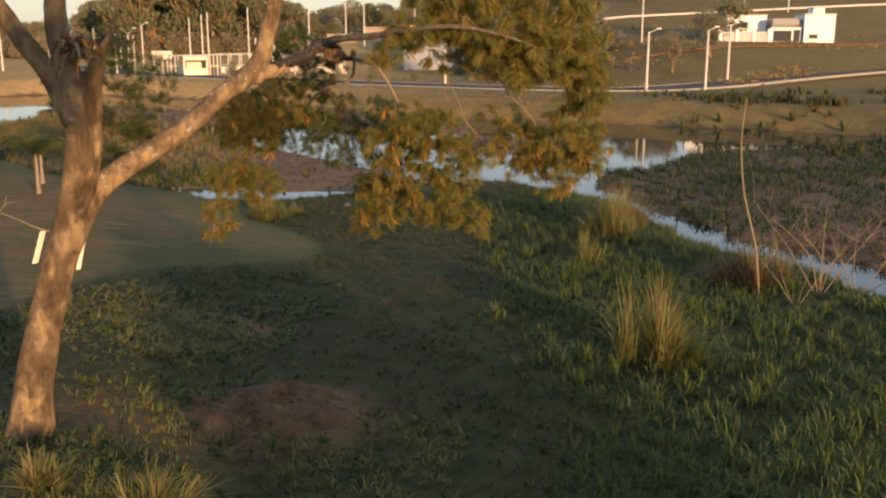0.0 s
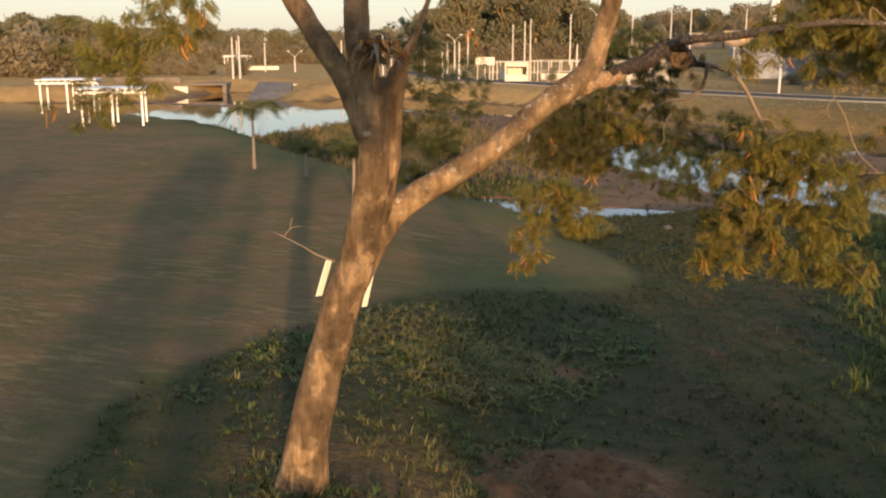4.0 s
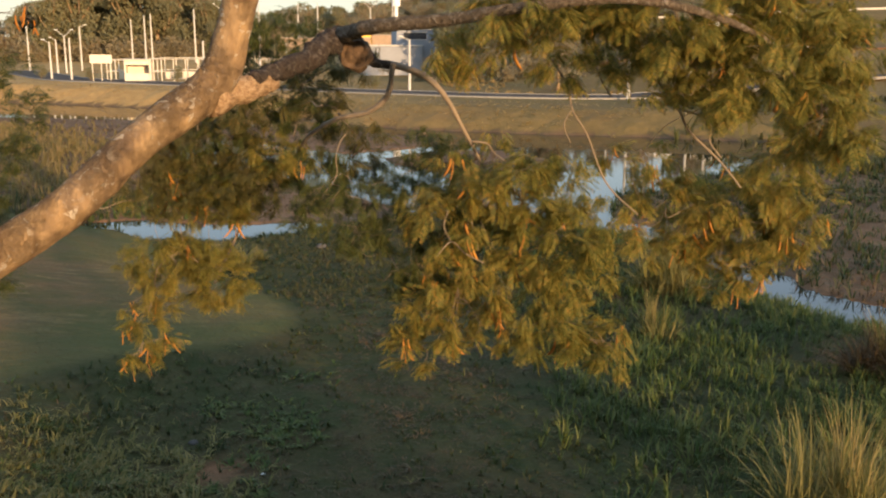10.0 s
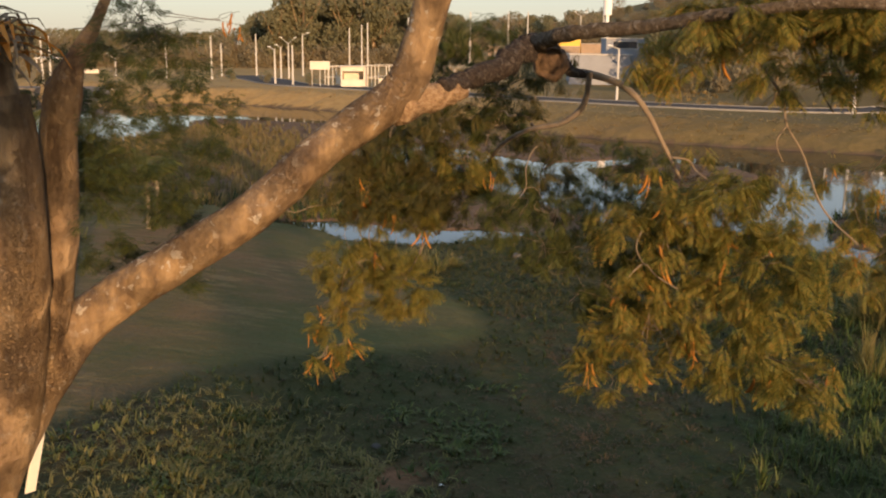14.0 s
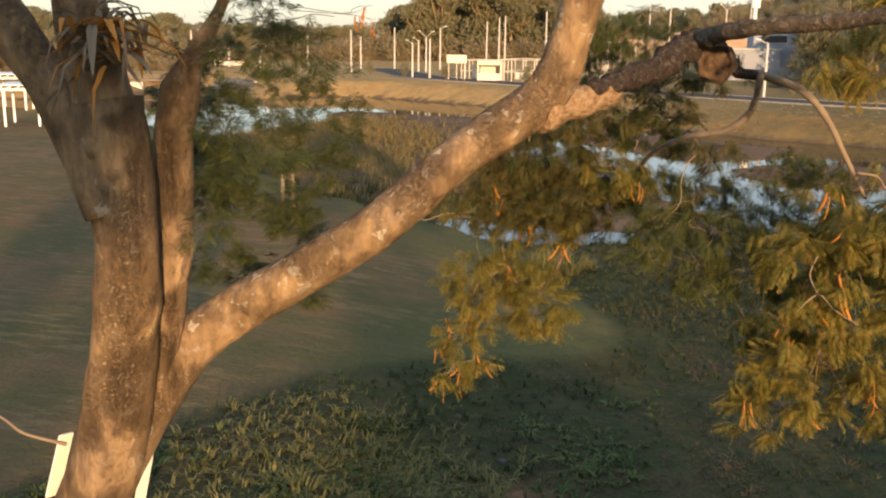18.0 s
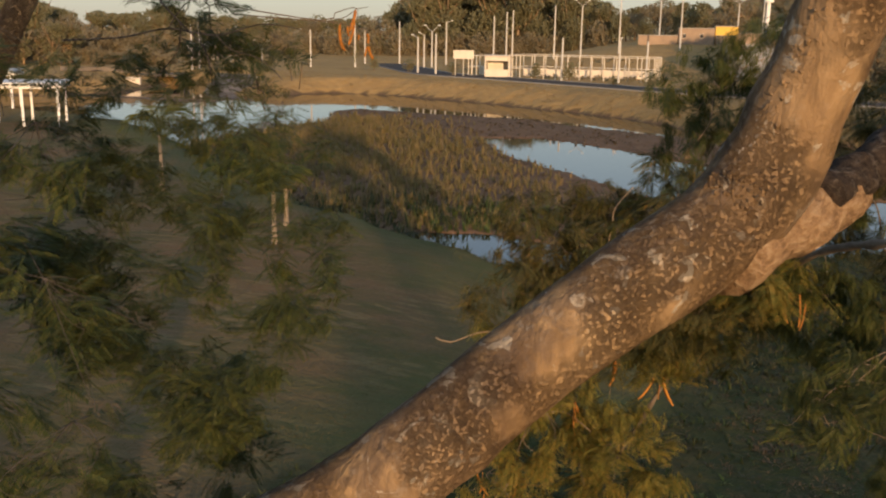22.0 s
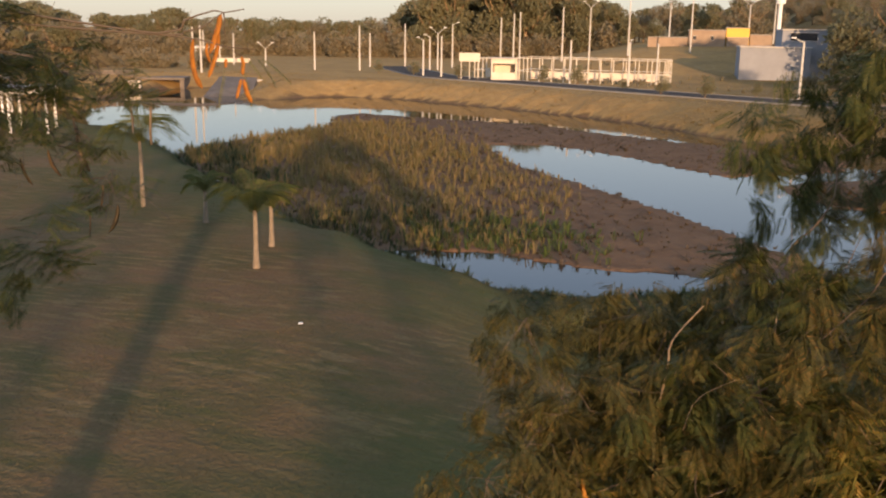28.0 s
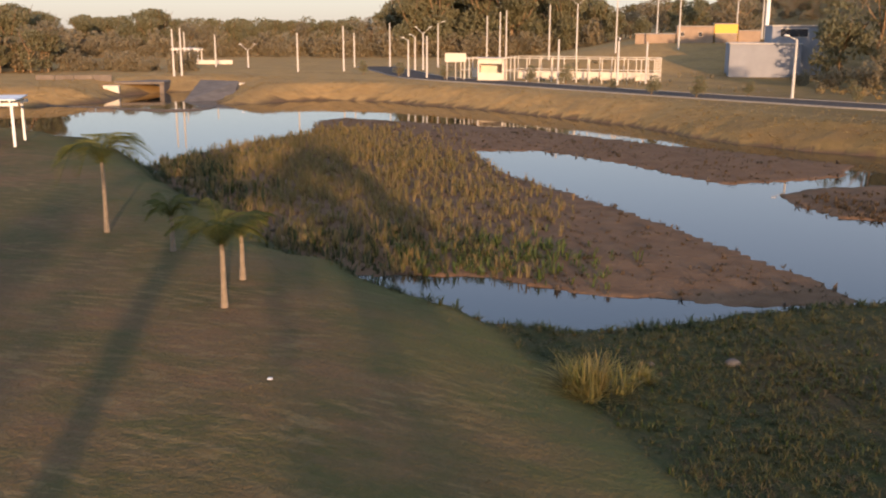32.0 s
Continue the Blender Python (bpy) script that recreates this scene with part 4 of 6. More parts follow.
# fine sprays that hang close beside the way, shade put into their dark leaf colour
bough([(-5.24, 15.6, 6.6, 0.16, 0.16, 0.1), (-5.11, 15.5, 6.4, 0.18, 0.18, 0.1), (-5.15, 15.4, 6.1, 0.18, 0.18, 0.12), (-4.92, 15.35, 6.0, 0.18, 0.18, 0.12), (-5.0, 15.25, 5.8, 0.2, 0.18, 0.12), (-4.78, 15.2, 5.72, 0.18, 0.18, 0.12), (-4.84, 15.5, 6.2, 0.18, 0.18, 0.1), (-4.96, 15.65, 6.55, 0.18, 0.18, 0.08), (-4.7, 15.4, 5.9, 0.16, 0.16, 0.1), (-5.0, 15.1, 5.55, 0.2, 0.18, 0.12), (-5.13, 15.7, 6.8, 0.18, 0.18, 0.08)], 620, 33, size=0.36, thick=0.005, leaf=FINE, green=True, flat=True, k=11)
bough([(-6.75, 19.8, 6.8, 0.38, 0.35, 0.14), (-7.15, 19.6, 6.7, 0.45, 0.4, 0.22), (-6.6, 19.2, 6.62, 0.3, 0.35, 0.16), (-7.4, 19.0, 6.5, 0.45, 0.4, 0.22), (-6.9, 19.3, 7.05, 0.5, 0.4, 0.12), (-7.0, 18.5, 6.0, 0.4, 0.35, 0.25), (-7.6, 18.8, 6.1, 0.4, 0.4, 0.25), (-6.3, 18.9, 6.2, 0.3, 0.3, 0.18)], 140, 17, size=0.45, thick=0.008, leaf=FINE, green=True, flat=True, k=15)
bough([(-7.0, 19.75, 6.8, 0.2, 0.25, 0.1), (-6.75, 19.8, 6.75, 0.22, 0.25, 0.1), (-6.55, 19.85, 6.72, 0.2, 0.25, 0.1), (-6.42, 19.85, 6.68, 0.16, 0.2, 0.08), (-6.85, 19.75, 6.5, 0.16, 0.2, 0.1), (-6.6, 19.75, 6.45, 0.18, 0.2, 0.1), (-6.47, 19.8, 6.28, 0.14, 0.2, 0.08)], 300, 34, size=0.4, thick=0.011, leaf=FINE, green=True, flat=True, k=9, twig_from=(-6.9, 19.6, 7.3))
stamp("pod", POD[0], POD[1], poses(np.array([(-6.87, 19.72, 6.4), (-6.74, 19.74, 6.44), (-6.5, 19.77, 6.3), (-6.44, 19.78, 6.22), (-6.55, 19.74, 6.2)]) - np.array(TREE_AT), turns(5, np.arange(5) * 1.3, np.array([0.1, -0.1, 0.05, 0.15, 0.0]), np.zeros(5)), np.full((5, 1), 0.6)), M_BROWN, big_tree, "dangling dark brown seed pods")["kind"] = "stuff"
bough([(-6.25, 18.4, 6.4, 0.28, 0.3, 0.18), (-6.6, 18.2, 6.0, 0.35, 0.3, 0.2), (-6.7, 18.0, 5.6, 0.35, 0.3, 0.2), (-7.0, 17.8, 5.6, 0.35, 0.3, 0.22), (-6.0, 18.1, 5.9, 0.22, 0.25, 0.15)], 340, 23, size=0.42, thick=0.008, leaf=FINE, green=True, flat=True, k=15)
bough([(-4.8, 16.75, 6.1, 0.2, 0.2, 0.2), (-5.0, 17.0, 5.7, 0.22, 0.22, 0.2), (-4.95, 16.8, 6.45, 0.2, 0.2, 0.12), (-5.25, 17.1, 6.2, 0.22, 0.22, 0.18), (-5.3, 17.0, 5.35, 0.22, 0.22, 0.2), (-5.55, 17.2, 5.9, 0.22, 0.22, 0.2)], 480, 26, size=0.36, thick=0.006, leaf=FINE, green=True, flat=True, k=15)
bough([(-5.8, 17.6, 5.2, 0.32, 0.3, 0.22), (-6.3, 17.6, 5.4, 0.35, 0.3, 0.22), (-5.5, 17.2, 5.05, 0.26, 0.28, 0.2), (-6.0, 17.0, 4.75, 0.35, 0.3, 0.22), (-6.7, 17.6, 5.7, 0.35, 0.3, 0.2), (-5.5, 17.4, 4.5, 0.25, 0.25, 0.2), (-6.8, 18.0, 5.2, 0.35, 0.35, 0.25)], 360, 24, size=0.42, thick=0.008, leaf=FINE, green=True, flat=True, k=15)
bough([(-8.5, 13.1, 6.7, 0.55, 0.6, 0.4), (-7.8, 13.3, 6.95, 0.6, 0.6, 0.3), (-8.9, 13.0, 6.0, 0.35, 0.4, 0.35), (-7.4, 13.2, 7.3, 0.5, 0.5, 0.25), (-8.2, 13.2, 6.2, 0.4, 0.4, 0.3)], 34, 18, size=0.8, pods=0.1, twig_from=(-7.3, 14.9, 7.9))
# bare twigs with pods that hang close to the end of the way
vs, fs = [], []
for pts, r in (
        ([(-6.731, 19.373, 7.031), (-6.067, 19.597, 6.936), (-5.985, 19.640, 6.984), (-5.882, 19.684, 7.021), (-5.849, 19.694, 7.014), (-5.776, 19.722, 7.028)], 0.0045),
        ([(-6.625, 19.426, 6.967), (-6.049, 19.614, 6.930), (-5.983, 19.631, 6.944), (-5.919, 19.656, 6.959), (-5.849, 19.694, 7.016)], 0.004),
        ([(-6.049, 19.614, 6.930), (-5.916, 19.646, 6.913), (-5.829, 19.671, 6.891), (-5.786, 19.684, 6.886), (-5.731, 19.713, 6.882)], 0.003),
        ([(-5.829, 19.671, 6.891), (-5.795, 19.676, 6.872), (-5.766, 19.683, 6.855)], 0.002),
        ([(-5.849, 19.694, 7.016), (-5.840, 19.687, 6.989), (-5.844, 19.683, 6.936)], 0.003),
        ([(-5.946, 19.638, 6.925), (-5.944, 19.639, 6.941), (-5.965, 19.633, 6.946)], 0.002)):
    v, f = tube([Vector(p) - TREE_AT for p in pts], [r * (1 - 0.6 * i / len(pts)) for i in range(len(pts))], 6, 0.1)
    fs += [tuple(i + len(vs) for i in q) for q in f]
    vs += v
link_mesh("twig", vs, fs, M_GREYTWIG, big_tree, "thin greyish bare twigs", smooth=True)["kind"] = "stuff"
thin = feather(20, 0.24, 0.05, 0.0030)
spots = np.array([(-5.763, 19.671, 6.829), (-5.731, 19.692, 6.872), (-5.731, 19.692, 6.872), (-5.827, 19.660, 6.818), (-5.774, 19.692, 6.872)])
stamp("leaves", thin[0], thin[1], poses(spots - np.array(TREE_AT), turns(5, np.array([-0.6, -1.2, -0.9, 2.6, -1.6]), np.array([-1.1, -0.45, -0.75, -1.1, -0.6]), np.zeros(5)), np.array([0.62, 0.7, 0.6, 0.6, 0.5])[:, None]), M_TUFT, big_tree, "thin yellowing feathered leaves")["kind"] = "stuff"
def hung_pod(line, half):
    """A flat leathery pod along a bent line, swollen over each seed."""
    line = [Vector(p) for p in line]
    fine_ = []
    for i in range(13):
        q = i / 12 * (len(line) - 1)
        j = min(int(q), len(line) - 2)
        fine_.append(line[j].lerp(line[j + 1], q - j))
    for _ in range(2):
        fine_ = [fine_[0]] + [(fine_[i - 1] + fine_[i] * 2 + fine_[i + 1]) / 4 for i in range(1, 12)] + [fine_[12]]
    v, f, m = [], [], 8
    for i, p in enumerate(fine_):
        way = (fine_[min(i + 1, 12)] - fine_[max(i - 1, 0)]).normalized()
        broad = way.cross(Vector((0.2, 0.95, -0.2))).normalized()
        deep = way.cross(broad)
        end = (0.35, 0.8)[i] if i < 2 else (0.8, 0.3)[i - 11] if i > 10 else 1.0
        w = 1.2 * half * end * (1 + 0.07 * (-1) ** i)
        for j in range(m):
            u = 2 * math.pi * j / m
            v.append(p + broad * math.cos(u) * w + deep * math.sin(u) * (0.0035 + 0.0012 * (-1) ** i) * end - TREE_AT)
        if i:
            k = m * i
            f += [(k - m + j, k - m + (j + 1) % m, k + (j + 1) % m, k + j) for j in range(m)]
    f += [tuple(range(m)), tuple(range(12 * m, 13 * m))]
    link_mesh("pod", v, f, M_POD_NEAR, big_tree, "dry curved orange seed pod", smooth=True)


PODS = (
    ([(-5.949, 19.640, 6.916), (-5.949, 19.628, 6.867), (-5.940, 19.618, 6.818), (-5.925, 19.613, 6.774), (-5.900, 19.613, 6.739)], 0.0095),
    ([(-5.860, 19.692, 7.009), (-5.861, 19.681, 6.967), (-5.872, 19.667, 6.923), (-5.885, 19.649, 6.865)], 0.011),
    ([(-5.868, 19.687, 6.942), (-5.866, 19.672, 6.876), (-5.878, 19.654, 6.821), (-5.889, 19.641, 6.778)], 0.0085),
    ([(-5.906, 19.667, 6.903), (-5.906, 19.659, 6.870), (-5.889, 19.656, 6.831)], 0.006),
    ([(-5.827, 19.664, 6.846), (-5.825, 19.661, 6.830), (-5.825, 19.657, 6.815)], 0.0065),
    ([(-5.773, 19.684, 6.855), (-5.763, 19.682, 6.832), (-5.765, 19.676, 6.807), (-5.762, 19.673, 6.789)], 0.0078),
    ([(-5.765, 19.667, 6.774), (-5.772, 19.658, 6.741), (-5.776, 19.647, 6.703)], 0.0066),
    ([(-5.760, 19.674, 6.773), (-5.750, 19.669, 6.740), (-5.739, 19.667, 6.714), (-5.724, 19.666, 6.690)], 0.0082))
for line, half in PODS:
    hung_pod(line, half)
rng = np.random.default_rng(8)
places = np.array([(-6.75, 19.92, 6.55), (-6.72, 19.9, 6.52), (-6.43, 20.03, 6.62), (-6.52, 20.0, 6.66), (-6.70, 19.89, 6.45), (-6.86, 19.9, 6.7)])
# dull red-brown instead of orange puts shade into these pods' colour
stamp("pod", POD[0], POD[1], poses(places - np.array(TREE_AT), turns(6, rng.uniform(0, 6.28, 6), rng.normal(0, 0.15, 6), rng.normal(0, 0.15, 6)), rng.uniform(0.8, 1.1, 6)[:, None]), M_DEADLEAF, big_tree, "dangling dry seed pods in a dull shaded red")["kind"] = "stuff"
# dark leaf colour stands in for shade on this bough
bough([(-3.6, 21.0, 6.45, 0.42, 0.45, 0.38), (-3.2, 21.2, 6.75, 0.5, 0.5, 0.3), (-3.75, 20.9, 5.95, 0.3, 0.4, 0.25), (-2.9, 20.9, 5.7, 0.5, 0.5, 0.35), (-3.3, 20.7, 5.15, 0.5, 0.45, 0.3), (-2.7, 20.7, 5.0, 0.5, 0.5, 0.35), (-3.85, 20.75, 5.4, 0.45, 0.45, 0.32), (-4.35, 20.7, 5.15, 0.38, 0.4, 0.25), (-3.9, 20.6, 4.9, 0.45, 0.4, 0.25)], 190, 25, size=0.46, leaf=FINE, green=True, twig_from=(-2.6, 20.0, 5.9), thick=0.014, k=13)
# the crown overhead
bough([(-8.0, 14.6, 9.6, 1.6, 1.6, 0.9), (-5.6, 15.3, 10.6, 1.8, 1.8, 0.9), (-3.0, 16.6, 9.6, 1.7, 1.7, 0.8), (-0.6, 16.8, 8.9, 1.5, 1.5, 0.6), (-6.6, 18.0, 9.0, 1.4, 1.4, 0.6), (1.6, 17.2, 8.8, 1.5, 1.5, 0.6)], 5, 20)

# ---- what hangs on the tree ----
def swelling(place, r, face, material, label, seed):
    """A rounded growth, hollowed on one side like an old branch scar."""
    bm = bmesh.new()
    bmesh.ops.create_icosphere(bm, subdivisions=4, radius=r)
    face = Vector(face).normalized()
    for v in bm.verts:
        d = v.co.normalized()
        c = d.dot(face)
        v.co *= 1 + 0.16 * noise.noise(d * 1.7 + Vector((seed, 0, 0))) + 0.10 * noise.noise(d * 5) + 0.05 * noise.noise(d * 14)
        if c > 0.55:
            v.co -= face * r * 0.45 * min(1, (c - 0.55) / 0.2)
    o = part("knot", bm, material, big_tree, label, smooth=True)
    o.location = Vector(place) - TREE_AT


swelling((-2.14, 18.98, 6.5), 0.175, (-0.1, -1, 0.1), M_KNOT, "round weathered knot with a hollow scar", 2)
swelling((-2.42, 18.72, 6.6), 0.15, (0, 0, -1), M_CHAR, "dark rounded burl", 5)


def board(name_label, a, b, w):
    a, b = Vector(a), Vector(b)
    bm = bmesh.new()
    box(bm, -w / 2, w / 2, -0.012, 0.012, -(b - a).length / 2, (b - a).length / 2, 0.004)
    ob = part("board", bm, M_BOARD)
    ob.matrix_basis = Matrix.LocRotScale((a + b) / 2, (b - a).to_track_quat("Z", "Y") @ Euler((0, 0, radians(-20))).to_quaternion(), None)
    return tagged(ob, name_label, "board", "boards nailed to the trunk")


board("pale cream board nailed upright to the tree trunk", (-7.0, 15.75, 3.0), (-6.81, 15.75, 3.57), 0.12)
board("pale cream board nailed to the sunny trunk side", (-6.34, 15.95, 2.84), (-6.2, 15.95, 3.4), 0.10)
v, f = tube([(-6.6, 15.5, 3.62), (-6.8, 15.3, 3.76), (-6.98, 15.3, 3.85), (-7.31, 15.3, 3.98)], [0.016, 0.013, 0.010, 0.006], 6)
dead = link_mesh("dead_twig", v, f, M_TWIG, smooth=True)
tagged(dead, "bare pale dead twig sticking out from the trunk", "twig")
for pts in ([(-7.31, 15.3, 3.98), (-7.18, 15.28, 4.12), (-6.98, 15.25, 4.17)], [(-7.31, 15.3, 3.98), (-7.5, 15.3, 4.05)], [(-7.2, 15.28, 4.1), (-7.15, 15.28, 4.28)]):
    v, f = tube(pts, [0.007] * (len(pts) - 1) + [0.003], 5)
    link_mesh("side_twig", v, f, M_TWIG, dead)

# a bromeliad in the fork
rng = np.random.default_rng(31)
brom = thing("bromeliad", (-5.72, 15.1, 6.68), 0, "withered brown bromeliad growing in the tree's fork", "plant")
for i in range(64):
    a, ln = rng.uniform(0, 6.28), rng.uniform(0.22, 0.46)
    d = Vector((math.cos(a), math.sin(a), rng.uniform(-0.5, 1.2))).normalized()
    s = d.cross(Vector((0, 0, 1))).normalized() * rng.uniform(0.018, 0.034)
    o = Vector(rng.normal(0, 0.08, 3)) + Vector((0, 0, 0.03))
    up = s.cross(d).normalized() * 0.012
    vs = [o - s * 0.8, o - up, o + s * 0.8]
    for q, w, drop in ((0.3, 1.0, 0.0), (0.55, 0.9, 0.03), (0.8, 0.6, 0.09), (1.0, 0.08, 0.18)):
        c = o + d * ln * q - Vector((0, 0, drop * (0.7 + rng.random())))
        vs += [c - s * w, c - up * w, c + s * w]
    link_mesh("leaf", vs, [(3 * q + e, 3 * q + e + 1, 3 * q + e + 4, 3 * q + e + 3) for q in range(4) for e in (0, 1)], M_DEADLEAF if i % 3 else M_POD, brom)

# ---- grass, reeds and low plants ----
def tuft_shape(rng, blades, height_, spread, width):
    """A tuft of bent blades: three triangles each."""
    v, f = [], []
    for _ in range(blades):
        a = rng.uniform(0, 6.28)
        h = height_ * rng.uniform(0.6, 1.1)
        lean = spread * rng.uniform(0.3, 1.1)
        d = np.array([math.cos(a), math.sin(a), 0])
        s = np.array([-d[1], d[0], 0]) * width * rng.uniform(0.7, 1.2)
        o = d * spread * 0.12 + rng.normal(0, spread * 0.1, 3) * np.array([1, 1, 0])
        p1, p2 = o + d * lean * 0.35 + np.array([0, 0, h * 0.62]), o + d * lean + np.array([0, 0, h * (0.98 - 0.25 * lean / max(h, 0.01))])
        k = len(v)
        v += [o - s, o + s, p1 + s * 0.8, p1 - s * 0.8, p2]
        f += [(k, k + 1, k + 2), (k, k + 2, k + 3), (k + 3, k + 2, k + 4)]
    return np.array(v), f


def sow(name, n, area, keep, shape, scale, material, label, category="grass"):
    """Scatters tufts over a stretch of the plan where keep(x, y) lets them."""
    rng = np.random.default_rng(n + len(name))
    x, y = rng.uniform(area[0], area[1], n), rng.uniform(area[2], area[3], n)
    ok = rng.random(n) < keep(x, y)
    x, y = x[ok], y[ok]
    z = height(x, y) - 0.01
    m = len(x)
    sc = rng.uniform(scale[0], scale[1], m) * (0.95 + 0.3 * wob(x, y, 1.3, 11) + 0.15 * wob(x, y, 3.1, 2))
    rot = turns(m, rng.uniform(0, 6.28, m), rng.normal(0, 0.1, m), rng.normal(0, 0.1, m))
    ob = stamp(name, shape[0], shape[1], poses(np.stack([x, y, z], -1), rot, sc[:, None]), material)
    return tagged(ob, label, category, kind="stuff")


R = np.random.default_rng(5)


def off_turf(x, y):
    lawn, basin = signed(x, y, LAWN), signed(x, y, BASIN)
    return (1 - soft(lawn, -0.6, 0.2)) * (basin < -0.3)


def brown_band(x, y):
    """The withered swath that runs through the meadow."""
    return np.exp(-((x + 1.6 - 0.12 * (y - 28)) / 2.3) ** 2) * soft(y, 14, 22) * (1 - soft(y, 36, 41))


bare_spots = lambda x, y: np.clip(np.exp(-(((x + 5.15) / 0.55) ** 2 + ((y - 24.6) / 0.5) ** 2)) + np.exp(-(((x + 3.2) / 1.8) ** 2 + ((y - 18.4) / 1.5) ** 2)) + np.exp(-(((x + 6.6) / 2.0) ** 2 + ((y - 16.6) / 1.4) ** 2)), 0, 1)
sow("meadow_grass", 34000, (-15, 15, 8, 47), lambda x, y: off_turf(x, y) * (1 - 0.75 * brown_band(x, y)) * (1 - bare_spots(x, y)) * (0.45 + 0.4 * wob(x, y, 1.1)), tuft_shape(R, 6, 0.15, 0.2, 0.013), (0.5, 1.35), M_BLADE, "rough dark green meadow grass and weeds")
sow("lush_grass", 22000, (-1, 16, 12, 47), lambda x, y: off_turf(x, y) * soft(x + 0.6 * wob(x, y, 0.5), 0.5, 4) * (0.55 + 0.45 * wob(x, y, 0.9, 3)), tuft_shape(R, 8, 0.42, 0.42, 0.013), (0.45, 1.25), M_LUSH, "tall lush green grass on the damp slope")
sow("withered_weeds", 26000, (-12, 10, 9, 46), lambda x, y: off_turf(x, y) * np.clip(brown_band(x, y) * 0.75 + 0.16 + 0.25 * wob(x, y, 0.8, 5), 0, 1) * (1 - bare_spots(x, y)), tuft_shape(R, 6, 0.09, 0.26, 0.008), (0.5, 1.4), M_BROWN, "withered brown weeds in the meadow")
sow("straw_grass", 5200, (-13, 13, 8, 46), lambda x, y: off_turf(x, y) * np.clip(0.1 + 0.5 * wob(x, y, 0.55, 7), 0, 1), tuft_shape(R, 6, 0.16, 0.28, 0.006), (0.5, 1.2), M_TUFT, "dry straw-coloured grass among the green")
broad = tuft_shape(R, 9, 0.22, 0.34, 0.03)
sow("broad_weeds", 5200, (-12, -3, 14, 31), lambda x, y: off_turf(x, y) * np.clip(0.15 + 0.9 * wob(x, y, 0.9, 2), 0, 1) * (1 - bare_spots(x, y)), broad, (0.4, 1.0), M_LUSH, "broad-leaved green weeds under the tree")
def turf_shape(rng, blades, tall, spread, width):
    """A few blades, one triangle each."""
    v, f = [], []
    for _ in range(blades):
        a, o = rng.uniform(0, 6.28), rng.normal(0, spread, 3) * np.array([1, 1, 0])
        side = np.array([math.cos(a), math.sin(a), 0]) * width
        tip = o + np.array([*rng.normal(0, tall * 0.5, 2), tall * rng.uniform(0.6, 1.2)])
        f.append((len(v), len(v) + 1, len(v) + 2))
        v += [o - side, o + side, tip]
    return np.array(v), f


sow("turf_grass", 90000, (-36, -4, 16, 54), lambda x, y: (signed(x, y, LAWN) > 0.1) * np.clip(0.42 + 0.3 * wob(x * 0.6, y, 0.8, 4) + 0.45 * wob(x * 0.55, y, 2.3, 1), 0.05, 1), turf_shape(R, 6, 0.034, 0.13, 0.006), (0.6, 1.3), M_TURF, "short mown dry turf")
# sunlight on this patch of weeds is put into its yellow blades
sow("lit_weeds", 4200, (-11, -4, 19, 28), lambda x, y: off_turf(x, y) * np.exp(-(((x + 7.4) / 2.1) ** 2 + ((y - 22.8) / 2.2) ** 2)), tuft_shape(R, 9, 0.20, 0.32, 0.012), (0.5, 1.3), M_TUFT, "weeds at the turf's edge, coloured yellow as if sunlit")
sow("heap_grass", 1800, (-8.5, 0.5, 12, 18.2), lambda x, y: np.clip(0.35 + 0.6 * wob(x, y, 1.2, 6), 0, 1) * (1 - np.exp(-(((x + 3.2) / 1.5) ** 2 + ((y - 18.3) / 1.2) ** 2))), tuft_shape(R, 9, 0.26, 0.3, 0.009), (0.5, 1.2), M_TUFT, "dry yellow-green grass round the soil heap")
sow("shore_meadow", 17000, (-11, 8, 35, 52), lambda x, y: off_turf(x, y) * (0.45 + 0.45 * wob(x, y, 0.7, 9)), tuft_shape(R, 8, 0.17, 0.26, 0.007), (0.4, 1.3), M_SHORE, "olive green grass near the pond")
RF = lambda x, y: signed(x, y, FLAT_NEAR)
REEDS = [(-43, 71.5), (-33, 62), (-24, 54), (-17, 49.6), (-14, 51.2), (-14.7, 58), (-19, 70), (-24, 82), (-31, 92), (-38, 97), (-42, 90)]
sow("reeds", 25000, (-45, -12, 49, 100), lambda x, y: (RF(x, y) > 0.1) * soft(signed(x, y, REEDS) + 2.5 * wob(x, y, 0.3), -6.5, 6) * (0.55 + 0.35 * wob(x, y, 0.6)), tuft_shape(R, 7, 0.55, 0.4, 0.018), (0.35, 1.25), M_REED, "brown and green reeds on the mud flat", "reeds")
sow("green_reeds", 9000, (-45, -12, 49, 80), lambda x, y: (RF(x, y) > -0.2) * (soft(signed(x, y, REEDS), -0.5, 1) - soft(signed(x, y, REEDS), 3, 7)) * np.clip(soft(58.0 - y, -1, 4) + 0.6 * soft(-27 - x, -2, 3), 0, 1) * (0.5 + 0.5 * wob(x, y, 0.35)), tuft_shape(R, 7, 0.6, 0.5, 0.022), (0.4, 1.3), M_BLADE, "dark green reeds along the water's edge", "reeds")
sow("flat_weeds", 14000, (-46, 4, 50, 107), lambda x, y: (RF(x, y) > 0.0) * (0.4 + 0.4 * wob(x, y, 0.5)), tuft_shape(R, 5, 0.15, 0.2, 0.02), (0.5, 1.6), M_BROWN, "withered low weeds on the mud", "weeds")
